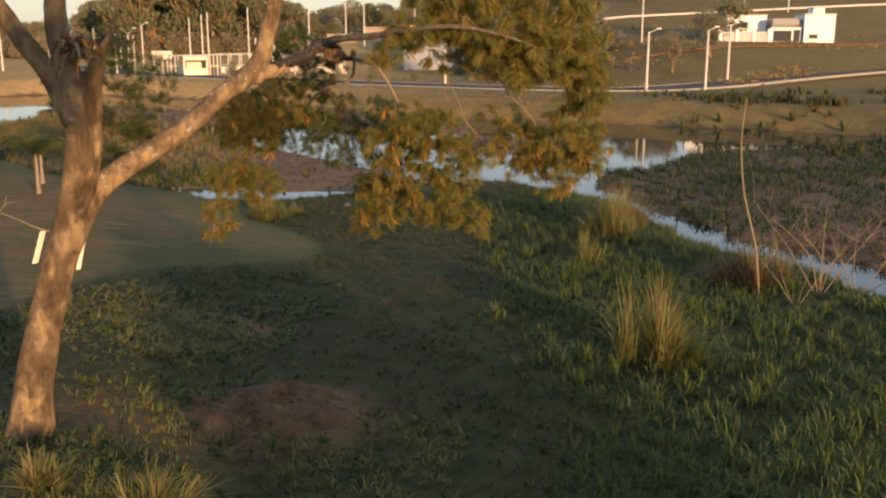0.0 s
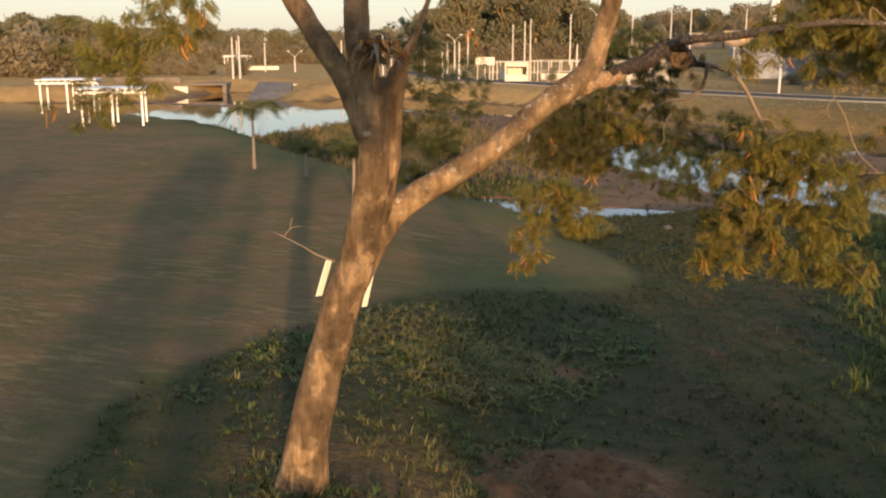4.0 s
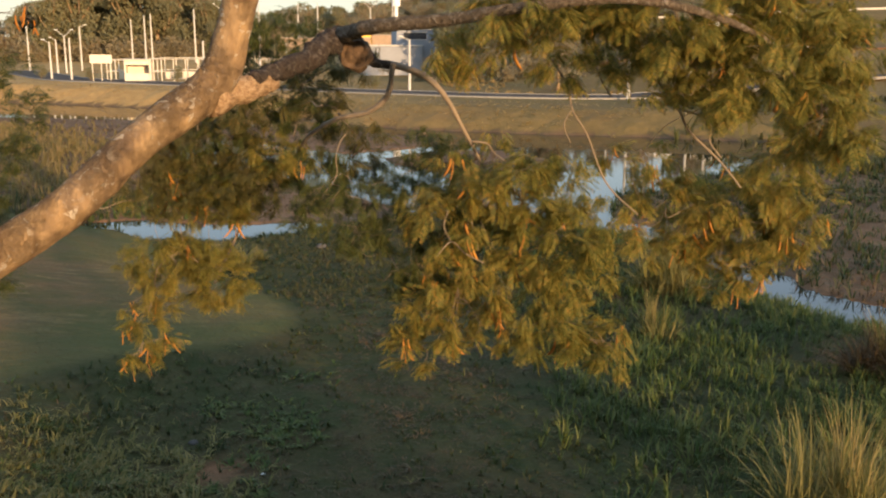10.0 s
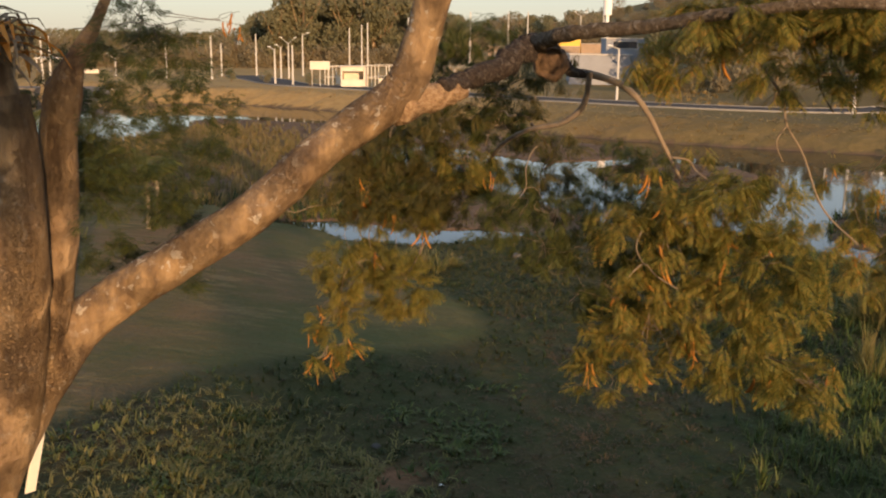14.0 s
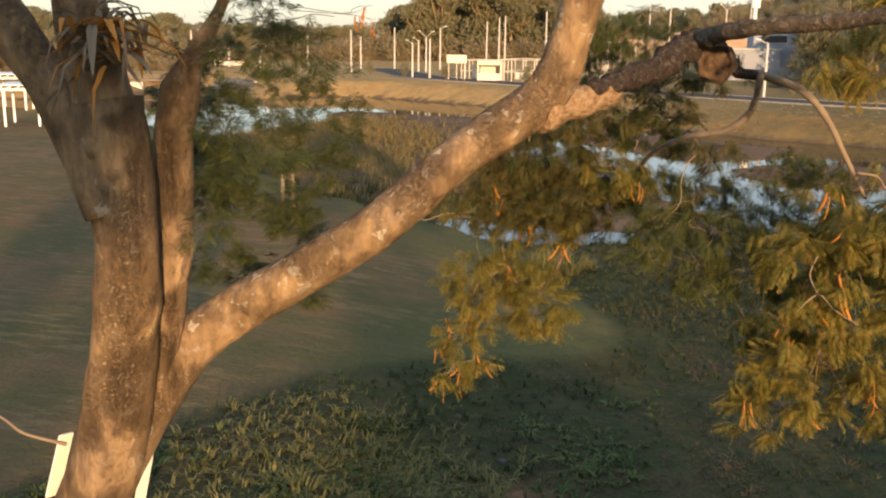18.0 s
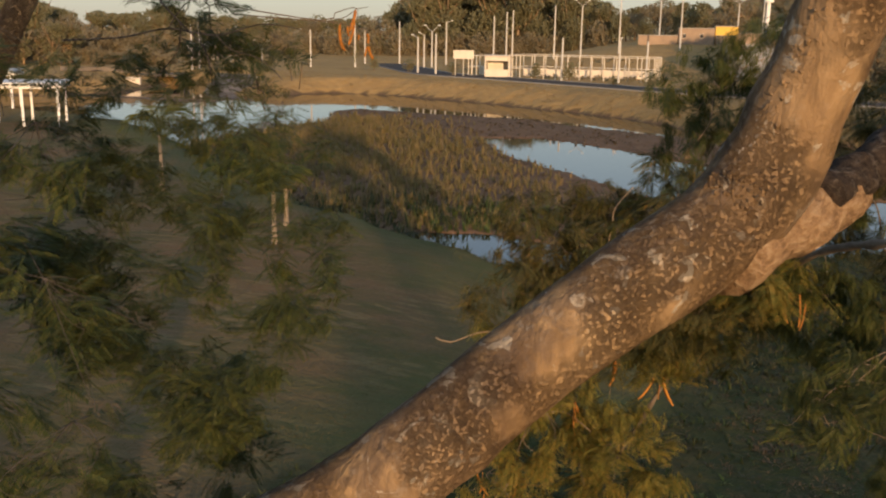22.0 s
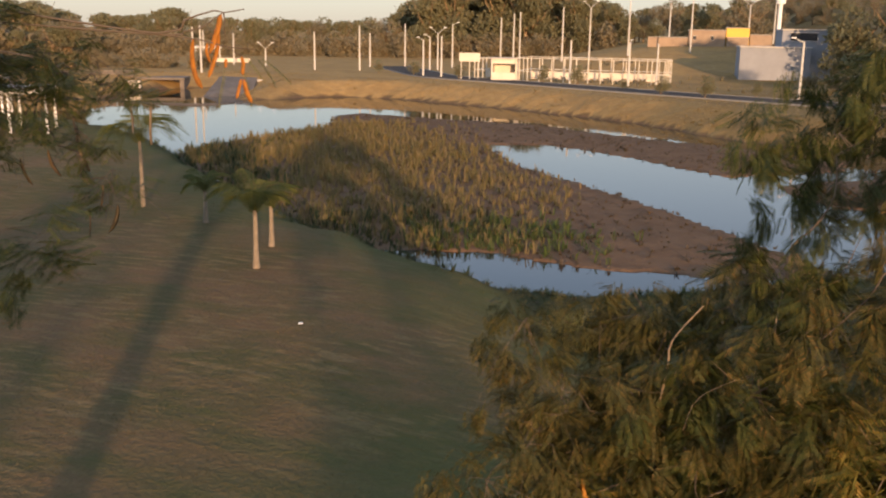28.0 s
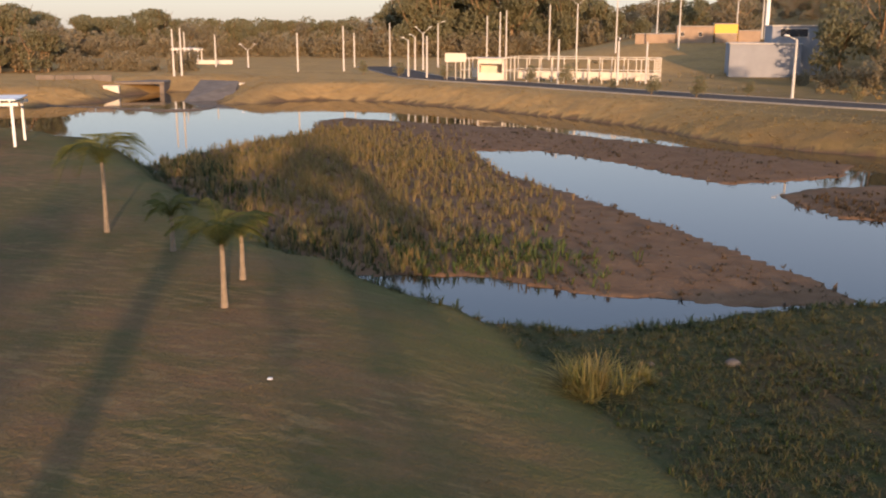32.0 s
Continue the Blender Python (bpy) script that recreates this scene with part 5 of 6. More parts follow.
sow("shore_tufts", 5200, (-46, 4, 50, 107), lambda x, y: ((RF(x, y) > -0.15) & (RF(x, y) < 0.25)) * 0.8, tuft_shape(R, 6, 0.22, 0.16, 0.03), (0.5, 1.5), M_DARKWOOD, "dark tufts along the muddy shoreline", "tufts")
sow("marsh_grass", 15000, (8, 48, 27, 76), lambda x, y: (signed(x, y, FLAT_RIGHT) > 0) * (0.6 + 0.4 * wob(x, y, 0.4)) * soft(y, 33, 42), tuft_shape(R, 6, 0.5, 0.6, 0.025), (0.5, 1.3), M_BLADE, "dense dark marsh grass across the channel")
sow("marsh_brown", 9000, (9, 36, 27, 56), lambda x, y: (signed(x, y, FLAT_RIGHT) > 0) * (0.04 + 0.9 * soft(-y, -41, -35)), tuft_shape(R, 6, 0.4, 0.5, 0.02), (0.5, 1.2), M_DRYWEED, "withered brown marsh plants by the channel")
sow("dark_scrub", 2600, (20, 56, 64, 106), lambda x, y: np.clip(0.2 + 0.7 * wob(x, y, 0.25, 3), 0, 1) * soft(x + 0.1 * y, 28, 38), tuft_shape(R, 9, 1.1, 1.0, 0.07), (0.4, 1.2), M_MEADOW, "dark green scrub on the bank past the marsh", "scrub")
sow("dry_patches", 5200, (2, 74, 118, 178), lambda x, y: soft(wob(x, y, 0.16, 2) + 0.4 * wob(x, y, 0.5, 5), 0.15, 0.6), tuft_shape(R, 7, 0.5, 0.6, 0.06), (0.4, 1.3), M_STRAW, "patches of tall dry grass on the slope by the road")
sow("bank_grass", 40000, (-110, 40, 92, 150), lambda x, y: (signed(x, y, BASIN) < -0.5) * soft(signed(x, y, BASIN), -16, -3) * soft(y + 0.35 * np.abs(x + 25), 80, 95) * (0.5 + 0.5 * wob(x, y, 0.4)), tuft_shape(R, 5, 0.16, 0.4, 0.03), (0.5, 1.3), M_STRAW, "dry golden grass on the far embankment")


sow("shore_grass", 9000, (-30, 16, 40, 60), lambda x, y: ((signed(x, y, BASIN) > -1.6) & (signed(x, y, BASIN) < 0.25)) * 0.75, tuft_shape(R, 8, 0.30, 0.3, 0.012), (0.4, 1.3), M_BLADE, "rank green grass along the near shore")
sow("bank_reeds", 9000, (-45, -10, 43, 76), lambda x, y: ((signed(x, y, BASIN) > -1.3) & (signed(x, y, BASIN) < 0.8)) * (signed(x, y, LAWN) < -0.5) * (x < -18.6), tuft_shape(R, 7, 0.42, 0.35, 0.016), (0.4, 1.3), M_BLADE, "dark reeds in the ditch below the turf", "reeds")


def arching_blades(rng, blades, tall, wide):
    """Long leaves of many lengths that rise and hang over at the tips."""
    v, f = [], []
    kin = [(rng.normal(0, wide * 0.22, 2), rng.normal(0, wide * 0.16, 2), rng.uniform(0.55, 1.1)) for _ in range(9)]
    for _ in range(blades):
        a, q = rng.uniform(0, 6.28), rng.random()
        foot, lean, grow = kin[rng.integers(9)]
        h = grow * tall * (0.25 + 0.65 * rng.random() ** 0.7) * (1 - 0.35 * q)
        out = wide * (0.10 + 0.85 * q ** 0.8) * rng.uniform(0.7, 1.2)
        d = np.array([math.cos(a), math.sin(a), 0])
        side = np.array([-d[1], d[0], 0]) * rng.uniform(0.006, 0.014)
        o = rng.normal(0, wide * 0.07, 3) * np.array([1, 1, 0]) + np.array([*foot, 0])
        k = len(v)
        for s, w in ((0, 0.8), (0.4, 1.0), (0.75, 0.7), (1.0, 0.1)):
            c = o + (d * out * 0.8 + np.array([*lean, 0])) * s ** 1.7 + np.array([0, 0, h * (s * 1.15 - 0.15 * s * s - 0.22 * q * s ** 3)])
            v += [c - side * w, c + side * w]
        f += [(k + i, k + i + 1, k + i + 3, k + i + 2) for i in (0, 2, 4)]
    return np.array(v), f


sow("spit_weeds", 2600, (-4, 8, 58, 76), lambda x, y: (height(x, y) > WATER + 0.02) * np.exp(-(((x - 2.2) / 2.8) ** 2 + ((y - 67) / 6.5) ** 2)), tuft_shape(R, 8, 0.35, 0.4, 0.025), (0.4, 1.2), M_BROWN, "low brown water plants on the small mud spit", "weeds")


sow("green_patch", 2600, (-22, -8, 48, 62), lambda x, y: (RF(x, y) > 0) * np.exp(-(((x + 13.6) / 2.6) ** 2 + ((y - 53.6) / 2.6) ** 2)), tuft_shape(R, 8, 0.5, 0.45, 0.02), (0.5, 1.2), M_LUSH, "fresh green water weeds at the flat's edge", "weeds")


def grass_clump(place, tall, wide, blades, material, label, seed, group="tall grass clumps"):
    """A single tall clump: outer leaves and flowering stalks are parts."""
    rng = np.random.default_rng(seed)
    g = thing("grass_clump", (place[0], place[1], float(height(place[0], place[1])[0]) - 0.03), 0, label, "grass", group)
    v, f = arching_blades(rng, blades, tall, wide)
    stamp("leaves", v, f, [np.eye(4)], material, g)["kind"] = "stuff"
    v, f = tuft_shape(rng, max(8, blades // 9), tall, wide * 0.45, 0.007)
    stamp("dry_grass", v, f, [np.eye(4)], M_CLUMP, g)["kind"] = "stuff"
    return g


grass_clump((5.25, 22.0), 2.5, 1.8, 1000, M_TUFT, "tall pale yellow grass clump standing in green grass", 1)
grass_clump((5.6, 21.8), 1.5, 1.9, 600, M_LUSH, "tall green grass clump beside a yellow one", 2)
grass_clump((4.8, 32.1), 1.7, 0.9, 220, M_TUFT, "dry upright grass clump on the meadow slope", 3)
grass_clump((5.3, 32.6), 1.2, 0.5, 90, M_LUSH, "green grass clump on the meadow slope", 4)
grass_clump((6.6, 36.8), 2.5, 2.2, 900, M_TUFT, "large reddish-brown grass clump above the channel", 5)
grass_clump((7.4, 38.4), 2.2, 1.9, 600, M_REED, "reddish-brown grass clump above the channel", 6)
grass_clump((9.6, 29.4), 1.9, 1.8, 700, M_BROWN, "withered russet clump at the foot of a thin stem", 7)
grass_clump((10.6, 30.0), 1.6, 1.6, 500, M_REED, "withered russet clump beside the channel", 8)
grass_clump((1.4, 35.6), 1.1, 0.6, 120, M_REED, "yellowed grass clump on the meadow", 9)
grass_clump((-7.7, 40.3), 1.25, 1.5, 800, M_TUFT, "bright yellow grass clump near the pond", 10)
grass_clump((-6.8, 41.3), 0.6, 0.7, 260, M_TUFT, "yellow grass clump near the pond", 11)
grass_clump((-4.5, 13.6), 0.95, 1.1, 560, M_TUFT, "pale green grass clump under the tree", 12)
grass_clump((-4.4, 13.2), 0.6, 0.35, 90, M_LUSH, "green grass clump under the tree", 13)
grass_clump((-6.3, 13.4), 0.8, 0.8, 300, M_TUFT, "straw grass clump at the tree's foot", 14)

# a thin bare stem and a bare shrub by the channel
v, f = tube([(9.62, 28, -1.0), (9.4, 28, 0.6), (8.95, 28, 2.2), (8.75, 28, 3.8), (8.82, 28, 5.1)], [0.045, 0.035, 0.028, 0.022, 0.012], 7, 0.1)
tagged(link_mesh("sapling", v, f, M_TWIG, smooth=True), "tall thin bare pale stem standing in grass", "sapling")
rng = np.random.default_rng(77)


def bare_shrub(place, tall, limbs, label, seed, category="shrub", material=None, spread=0.8):
    rng = np.random.default_rng(seed)
    o = Vector((place[0], place[1], float(height(place[0], place[1])[0])))
    s = thing("bare_shrub", o, 0, label, category, "bare shrubs")
    for i in range(limbs):
        a = 6.28 * i / limbs + rng.uniform(-0.4, 0.4)
        tip = Vector((math.cos(a) * spread, math.sin(a) * spread, 1)) * tall * rng.uniform(0.7, 1.05)
        tip.z = tall * rng.uniform(0.7, 1.05)
        mid = tip * 0.5 + Vector(rng.normal(0, 0.06 * tall, 3))
        vs, fs = tube([(0, 0, -0.1), mid, tip], [0.018 * tall / 2.4, 0.011 * tall / 2.4, 0.004], 6)
        for _ in range(5):
            t = rng.uniform(0.35, 0.95)
            p = mid * (1 - t) + tip * t
            q = p + Vector(rng.normal(0, 0.16 * tall, 3)) + Vector((0, 0, 0.18 * tall))
            v2, f2 = tube([p, (p + q) / 2 + Vector(rng.normal(0, 0.03, 3)), q], [0.006, 0.005, 0.003], 4)
            fs += [tuple(j + len(vs) for j in face) for face in f2]
            vs += v2
        link_mesh("stem", vs, fs, material or M_TWIG, s, smooth=True)
    return s


bare_shrub((11.6, 28.4), 3.0, 6, "leafless brown shrub with thin upright twigs", 3)
bare_shrub((13.0, 29.0), 2.6, 5, "leafless shrub of thin pale twigs by the channel", 4)
bare_shrub((10.4, 27.0), 2.0, 4, "small leafless shrub in lush grass", 5)

# red soil heap, bare patch, stones and litter
soil = thing("soil_heap", (-3.65, 18.2, float(height(-3.65, 18.2)[0]) - 0.08), 0, "heap of crumbled red soil under the tree", "soil")
rng = np.random.default_rng(9)
NX, NY = 72, 58
LOBES = ((-1.05, -0.85, 0.7, 0.22), (0.3, 0.75, 0.65, 0.26), (-0.4, 0.15, 0.6, 0.12), (0.85, -0.95, 0.5, 0.17), (1.45, -0.45, 0.45, 0.15), (0.35, -0.45, 0.5, 0.14))
base_z = float(height(-3.65, 18.2)[0]) - 0.08
mx, my = np.meshgrid(np.linspace(-2.1, 2.1, NX), np.linspace(-1.7, 1.7, NY))
low = height((mx - 3.65).ravel(), (my + 18.2).ravel()).reshape(mx.shape) - base_z
verts = []
for x, y, z in zip(mx.ravel(), my.ravel(), low.ravel()):
    p = Vector((x, y, 0))
    form = max(0.0, 1 - (x / 2.0) ** 2 - (y / 1.6) ** 2 + 0.35 * noise.noise(p * 1.7))
    lobes = max(0.0, *(h * (1 - ((x - lx) / r) ** 2 - ((y - ly) / (0.85 * r)) ** 2) for lx, ly, r, h in LOBES))
    rough_ = 0.10 * abs(noise.noise(p * 2.6 + Vector((4, 0, 0)))) + 0.07 * noise.noise(p * 6) + 0.04 * noise.noise(p * 14)
    verts.append((x, y, z - 0.05 + min(1, form * 1.6) * (0.08 + lobes + rough_)))
faces = [(j * NX + i, j * NX + i + 1, (j + 1) * NX + i + 1, (j + 1) * NX + i) for j in range(NY - 1) for i in range(NX - 1)]
link_mesh("mound", verts, faces, M_SOIL, soil, smooth=True)
for i in range(60):
    r = rng.uniform(0.015, 0.055)
    bm = bmesh.new()
    bmesh.ops.create_icosphere(bm, subdivisions=2, radius=1)
    k = rng.uniform(0, 50)
    for v in bm.verts:
        v.co *= 1 + 0.5 * noise.noise(v.co * 1.5 + Vector((k, 0, 0))) + 0.4 * noise.noise(v.co * 4 + Vector((k, 3, 0)))
        v.co = Vector((v.co.x * r * 1.3, v.co.y * r, v.co.z * r * 0.7))
    o = part("clod", bm, M_SOIL, soil, smooth=True)
    q = verts[int(rng.integers(12, NY - 12)) * NX + int(rng.integers(14, NX - 14))]
    o.location = (q[0], q[1], q[2] + r * 0.3)
    o.rotation_euler = (0, 0, rng.uniform(0, 6))


def pebble(name, place, size, material, label, category, flat=0.6, seed=0):
    bm = bmesh.new()
    bmesh.ops.create_icosphere(bm, subdivisions=2, radius=1)
    for v in bm.verts:
        v.co *= 1 + 0.3 * noise.noise(v.co * 1.3 + Vector((seed * 3.7, 0, 0)))
        v.co = Vector((v.co.x * size, v.co.y * size * 0.8, v.co.z * size * flat))
    o = part(name, bm, material, smooth=True)
    o.location = (place[0], place[1], float(height(place[0], place[1])[0]) + size * flat * 0.4)
    return tagged(o, label, category)


pebble("stone", (-4.7, 43.2), 0.20, M_STONE, "pale rounded stone in rough grass near the pond", "stone", seed=1)
pebble("stone", (-6.7, 42.5), 0.10, M_STONE, "small pale stone in rough grass near the pond", "stone", seed=2)
pebble("crumpled_bag", (-5.7, 25.8), 0.10, M_STONE, "crumpled whitish plastic bag lying in the weeds", "litter", seed=3)
pebble("paper_scrap", (-4.17, 24.4), 0.05, M_WHITE, "small white scrap of paper in the weeds", "litter", 0.3, seed=4)
pebble("paper_scrap", (-14.2, 36.3), 0.07, M_WHITE, "small white scrap lying on the turf", "litter", 0.3, seed=5)
pebble("paper_scrap", (-5.3, 14.2), 0.06, M_WHITE, "small white scrap at the tree's foot", "litter", 0.3, seed=6)
pebble("paper_scrap", (-5.0, 13.6), 0.05, M_WHITE, "small white scrap in dry grass", "litter", 0.3, seed=7)

# ---- young palms on the turf ----
def frond(length, droop, pairs=38):
    v, f = [], []
    for i in range(pairs):
        t0, t1 = i / pairs, (i + 1) / pairs
        p = [Vector((0, length * (0.72 * t + 0.12 * t * t), length * (1.4 * t - droop * t * t))) for t in (t0, t1)]
        s = Vector((0.012 * (1 - t0) + 0.004, 0, 0))
        k = len(v)
        v += [p[0] - s, p[0] + s, p[1] + s, p[1] - s]
        f.append((k, k + 1, k + 2, k + 3))
        ln = 0.38 * length * math.sin(math.pi * min(1, 0.14 + 0.82 * t0)) + 0.05
        for sg in (-1, 1):
            e = p[0] + Vector((sg * ln * 0.6, ln * 0.45, 0.1 * ln - 0.55 * ln * t0))
            w = Vector((0, 0.009, 0.005))
            k = len(v)
            v += [p[0] - w, p[0] + w, e + w * 0.3, e - w * 0.3]
            f.append((k, k + 1, k + 2, k + 3))
    return np.array([tuple(a) for a in v]), f


def palm(place, trunk_h, crown, fronds, label, seed, hang=0.0):
    rng = np.random.default_rng(seed)
    p = thing("palm", (*place, float(height(*place)[0])), 0, label, "palm tree", "young palms on the turf")
    v, f = tube([(0, 0, -0.1), (0.01, 0, trunk_h * 0.35), (0, 0.02, trunk_h * 0.8), (0, 0, trunk_h)], [0.125, 0.08, 0.068, 0.06], 10, 0.08, seed)
    link_mesh("trunk", v, f, M_PALMTRUNK, p, "pale ringed trunk", smooth=True)
    for i in range(fronds):
        v, f = frond(crown * rng.uniform(0.8, 1.1), rng.uniform(0.85, 1.45) + hang)
        o = stamp("frond", v, f, [np.eye(4)], M_PALM, p)
        o.location = (0, 0, trunk_h - 0.05)
        o.rotation_euler = (rng.uniform(-0.15, 0.4), 0, 6.28 * i / fronds + rng.uniform(-0.3, 0.3))
    return p


palm((-17.95, 40.75), 1.75, 1.65, 15, "young palm with a pale trunk and yellow-green fronds", 1)
palm((-18.95, 43.5), 1.35, 1.3, 12, "small young palm with a slim pale trunk", 2)
palm((-23.1, 46.1), 1.2, 1.3, 12, "small young palm with yellow-green fronds", 3)
palm((-27.2, 48.0), 2.6, 2.2, 16, "taller palm with arching dark feathery fronds", 4, 0.35)

# ---- road, lamps and buildings beyond the water ----
def ribbon(name, line, width, lift, material, label, category, kind="structure", thick=0.12, step=1.5, side=0.0):
    """A strip that lies on the land along a line."""
    pts = [Vector((*p, 0)) for p in line]
    path = []
    for i in range(len(pts) - 1):
        p0, p1, p2, p3 = pts[max(i - 1, 0)], pts[i], pts[i + 1], pts[min(i + 2, len(pts) - 1)]
        n = max(2, int((p2 - p1).length / step))
        for s in range(n):
            t = s / n
            path.append(0.5 * ((2 * p1) + (p2 - p0) * t + (2 * p0 - 5 * p1 + 4 * p2 - p3) * t * t + (3 * p1 - p0 - 3 * p2 + p3) * t ** 3))
    path.append(pts[-1])
    v, f = [], []
    for i, p in enumerate(path):
        d = (path[min(i + 1, len(path) - 1)] - path[max(i - 1, 0)]).normalized()
        n = Vector((-d.y, d.x, 0))
        c = p + n * side
        zc = float(height(p.x, p.y)[0]) + lift
        for s, dz in ((-0.5, -thick), (-0.5, 0), (0.5, 0), (0.5, -thick)):
            q = c + n * width * s
            v.append((q.x, q.y, zc + dz))
    for i in range(len(path) - 1):
        a = i * 4
        f += [(a, a + 1, a + 5, a + 4), (a + 1, a + 2, a + 6, a + 5), (a + 2, a + 3, a + 7, a + 6)]
    return tagged(link_mesh(name, v, f, material), label, category, kind=kind)


ROAD = [(-72, 186), (-60, 166), (-49, 150), (-36, 141.5), (-19, 131), (-1, 120), (7, 115.5), (16, 113), (23, 113.5), (30, 117.5), (41, 124), (57, 131), (80, 137), (120, 143)]
ribbon("road", ROAD, 6.5, 0.10, M_ASPHALT, "grey worn asphalt road along the far bank", "road", thick=0.3)
ribbon("kerb", ROAD, 0.15, 0.17, M_KERB, "pale concrete kerb of the road", "kerb", thick=0.3, side=3.4)
ribbon("kerb", ROAD, 0.15, 0.17, M_KERB, "pale concrete kerb of the road", "kerb", thick=0.3, side=-3.4)
ribbon("road", [(26, 150), (60, 156), (110, 168)], 5, 0.1, M_SOIL, "pale earth street in front of the white house", "road", thick=0.3)
ribbon("road", [(30, 205), (80, 214), (160, 235)], 6, 0.12, M_CONC, "pale street on the far slope", "road", thick=0.4)


def on(x, y):
    return float(height(x, y)[0])


def street_lamp(place, tall, kind="single", turn=0.0, label="pale concrete street lamp beside the road"):
    """A tapered pole; one arm, two arms in a Y, or bare."""
    s = thing("street_lamp" if kind != "bare" else "pole", (*place, on(*place) - 0.05), turn, label, "lamp" if kind != "bare" else "pole", "poles along the far bank")
    part("pole", rod(bmesh.new(), (0, 0, 0), (0, 0, tall), 0.17, 0.11, 8), M_POLE, s, smooth=False)
    arms = {"single": ((1.1, 0.35),), "double": ((1.3, 1.0), (-1.3, 1.0)), "bare": ()}[kind]
    for dx, dz in arms:
        part("arm", rod(bmesh.new(), (0, 0, tall - 0.1), (dx, 0, tall + dz), 0.05, 0.04, 6), M_POLE, s)
        bm = bmesh.new()
        box(bm, dx - 0.25, dx + 0.25, -0.12, 0.12, tall + dz - 0.05, tall + dz + 0.07, 0.02)
        part("lamp_head", bm, M_WHITE, s, "flat pale lamp head")
    return s


for x, y, tall, kind, turn in ((-0.9, 124.2, 6.2, "single", 200), (21.9, 108.3, 6.7, "single", 0), (29.6, 112.5, 6.9, "single", 20), (35.5, 124.5, 6.9, "single", 30)):
    street_lamp((x, y), tall, kind, turn)
for x, y, tall, kind, turn in ((-86.7, 142.6, 6.8, "bare", 0), (-86, 143.6, 7.0, "bare", 0), (-105, 174, 6.3, "bare", 0), (-99.6, 175.7, 5.8, "bare", 0), (-92.1, 174.3, 3.2, "double", 20), (-75.7, 161.3, 6.2, "bare", 0), (-69.2, 165, 7.3, "bare", 0), (-75, 183, 6.2, "bare", 0), (-69, 185.6, 8.0, "bare", 0), (-53.3, 152.4, 5.4, "single", 160)):
    street_lamp((x, y), tall, kind, turn)
for x, y, tall, kind, turn in ((-60.2, 174.7, 5.7, "single", 160), (-59.2, 176, 6.3, "double", 0), (-49.6, 150, 6.0, "bare", 0), (-60.7, 188.7, 8, "single", 0), (-52, 191, 9, "bare", 0), (-49.8, 192, 9.6, "bare", 0), (-49, 193.5, 9.8, "bare", 0), (-41.2, 195, 10, "bare", 0), (-36.3, 196, 9.5, "double", 0), (-29.4, 198, 10, "bare", 0)):
    street_lamp((x, y), tall, kind, turn)
for x, y, tall, kind, turn in ((-21.6, 144.2, 5.6, "single", 90), (-28.9, 141.8, 5.8, "bare", 0), (-18.6, 150, 5.5, "bare", 0), (-24.3, 220, 9, "bare", 0), (-9, 228, 8, "double", 0), (-18.5, 202, 9.5, "bare", 0), (-4, 228, 9, "bare", 0), (33, 170, 9, "bare", 0), (51, 172, 9, "bare", 0), (70, 205, 9, "bare", 0)):
    street_lamp((x, y), tall, kind, turn)


def court(x0, y0, x1, y1, tall, bays, label):
    """A ball court: posts and rails, with a low wall behind."""
    base = on((x0 + x1) / 2, (y0 + y1) / 2)
    c = thing("ball_court", (0, 0, base), 0, label, "court")
    corners = [(x0, y0), (x1, y0), (x1, y1), (x0, y1)]
    for k in range(4):
        (ax, ay), (bx, by) = corners[k], corners[(k + 1) % 4]
        n = bays if k % 2 == 0 else max(3, bays // 3)
        for i in range(n):
            t = i / n
            px, py = ax + (bx - ax) * t, ay + (by - ay) * t
            part("post", rod(bmesh.new(), (px, py, -0.3), (px, py, tall), 0.07, 0.07, 6), M_CREAM, c)
        for z in (tall, tall * 0.45):
            part("rail", rod(bmesh.new(), (ax, ay, z), (bx, by, z), 0.05, 0.05, 6), M_CREAM, c)
    bm = bmesh.new()
    box(bm, x0, x1, y1 + 0.15, y1 + 0.35, -0.3, 1.15, 0.02)
    part("low_wall", bm, M_CREAM, c, "low cream wall along the back")
    return c


court(-37.5, 146.5, -17.2, 155.5, 3.2, 12, "fenced ball court of cream posts and rails")
court(-44.5, 150, -39.5, 156, 2.9, 4, "small fenced court of cream posts and rails")


def kiosk(place, w, d, h, label, opening=True):
    k = thing("kiosk", (*place, on(*place)), 8, label, "kiosk", "small park buildings")
    bm = bmesh.new()
    for a, b in ((-w / 2, -w / 2 + 0.2), (w / 2 - 0.2, w / 2)):
        box(bm, a, b, -d / 2, d / 2, -0.3, h, 0.01)
    box(bm, -w / 2 + 0.2, w / 2 - 0.2, d / 2 - 0.2, d / 2, -0.3, h, 0.0)
    box(bm, -w / 2 + 0.2, w / 2 - 0.2, -d / 2, -d / 2 + 0.15, -0.3, h * 0.38, 0.0)
    box(bm, -w / 2 + 0.2, w / 2 - 0.2, -d / 2, -d / 2 + 0.15, h * 0.78, h, 0.0)
    part("wall", bm, M_CREAM, k)
    bm = bmesh.new()
    box(bm, -w / 2 - 0.25, w / 2 + 0.25, -d / 2 - 0.3, d / 2 + 0.25, h, h + 0.14, 0.02)
    part("roof", bm, M_CONC, k)
    return k


kiosk((-39.3, 147.6), 3.6, 2.6, 3.0, "cream masonry kiosk with a wide serving opening")
sign = thing("notice_board", (-44.2, 146.5, on(-44.2, 146.5)), 6, "pale blank notice board on posts", "board")
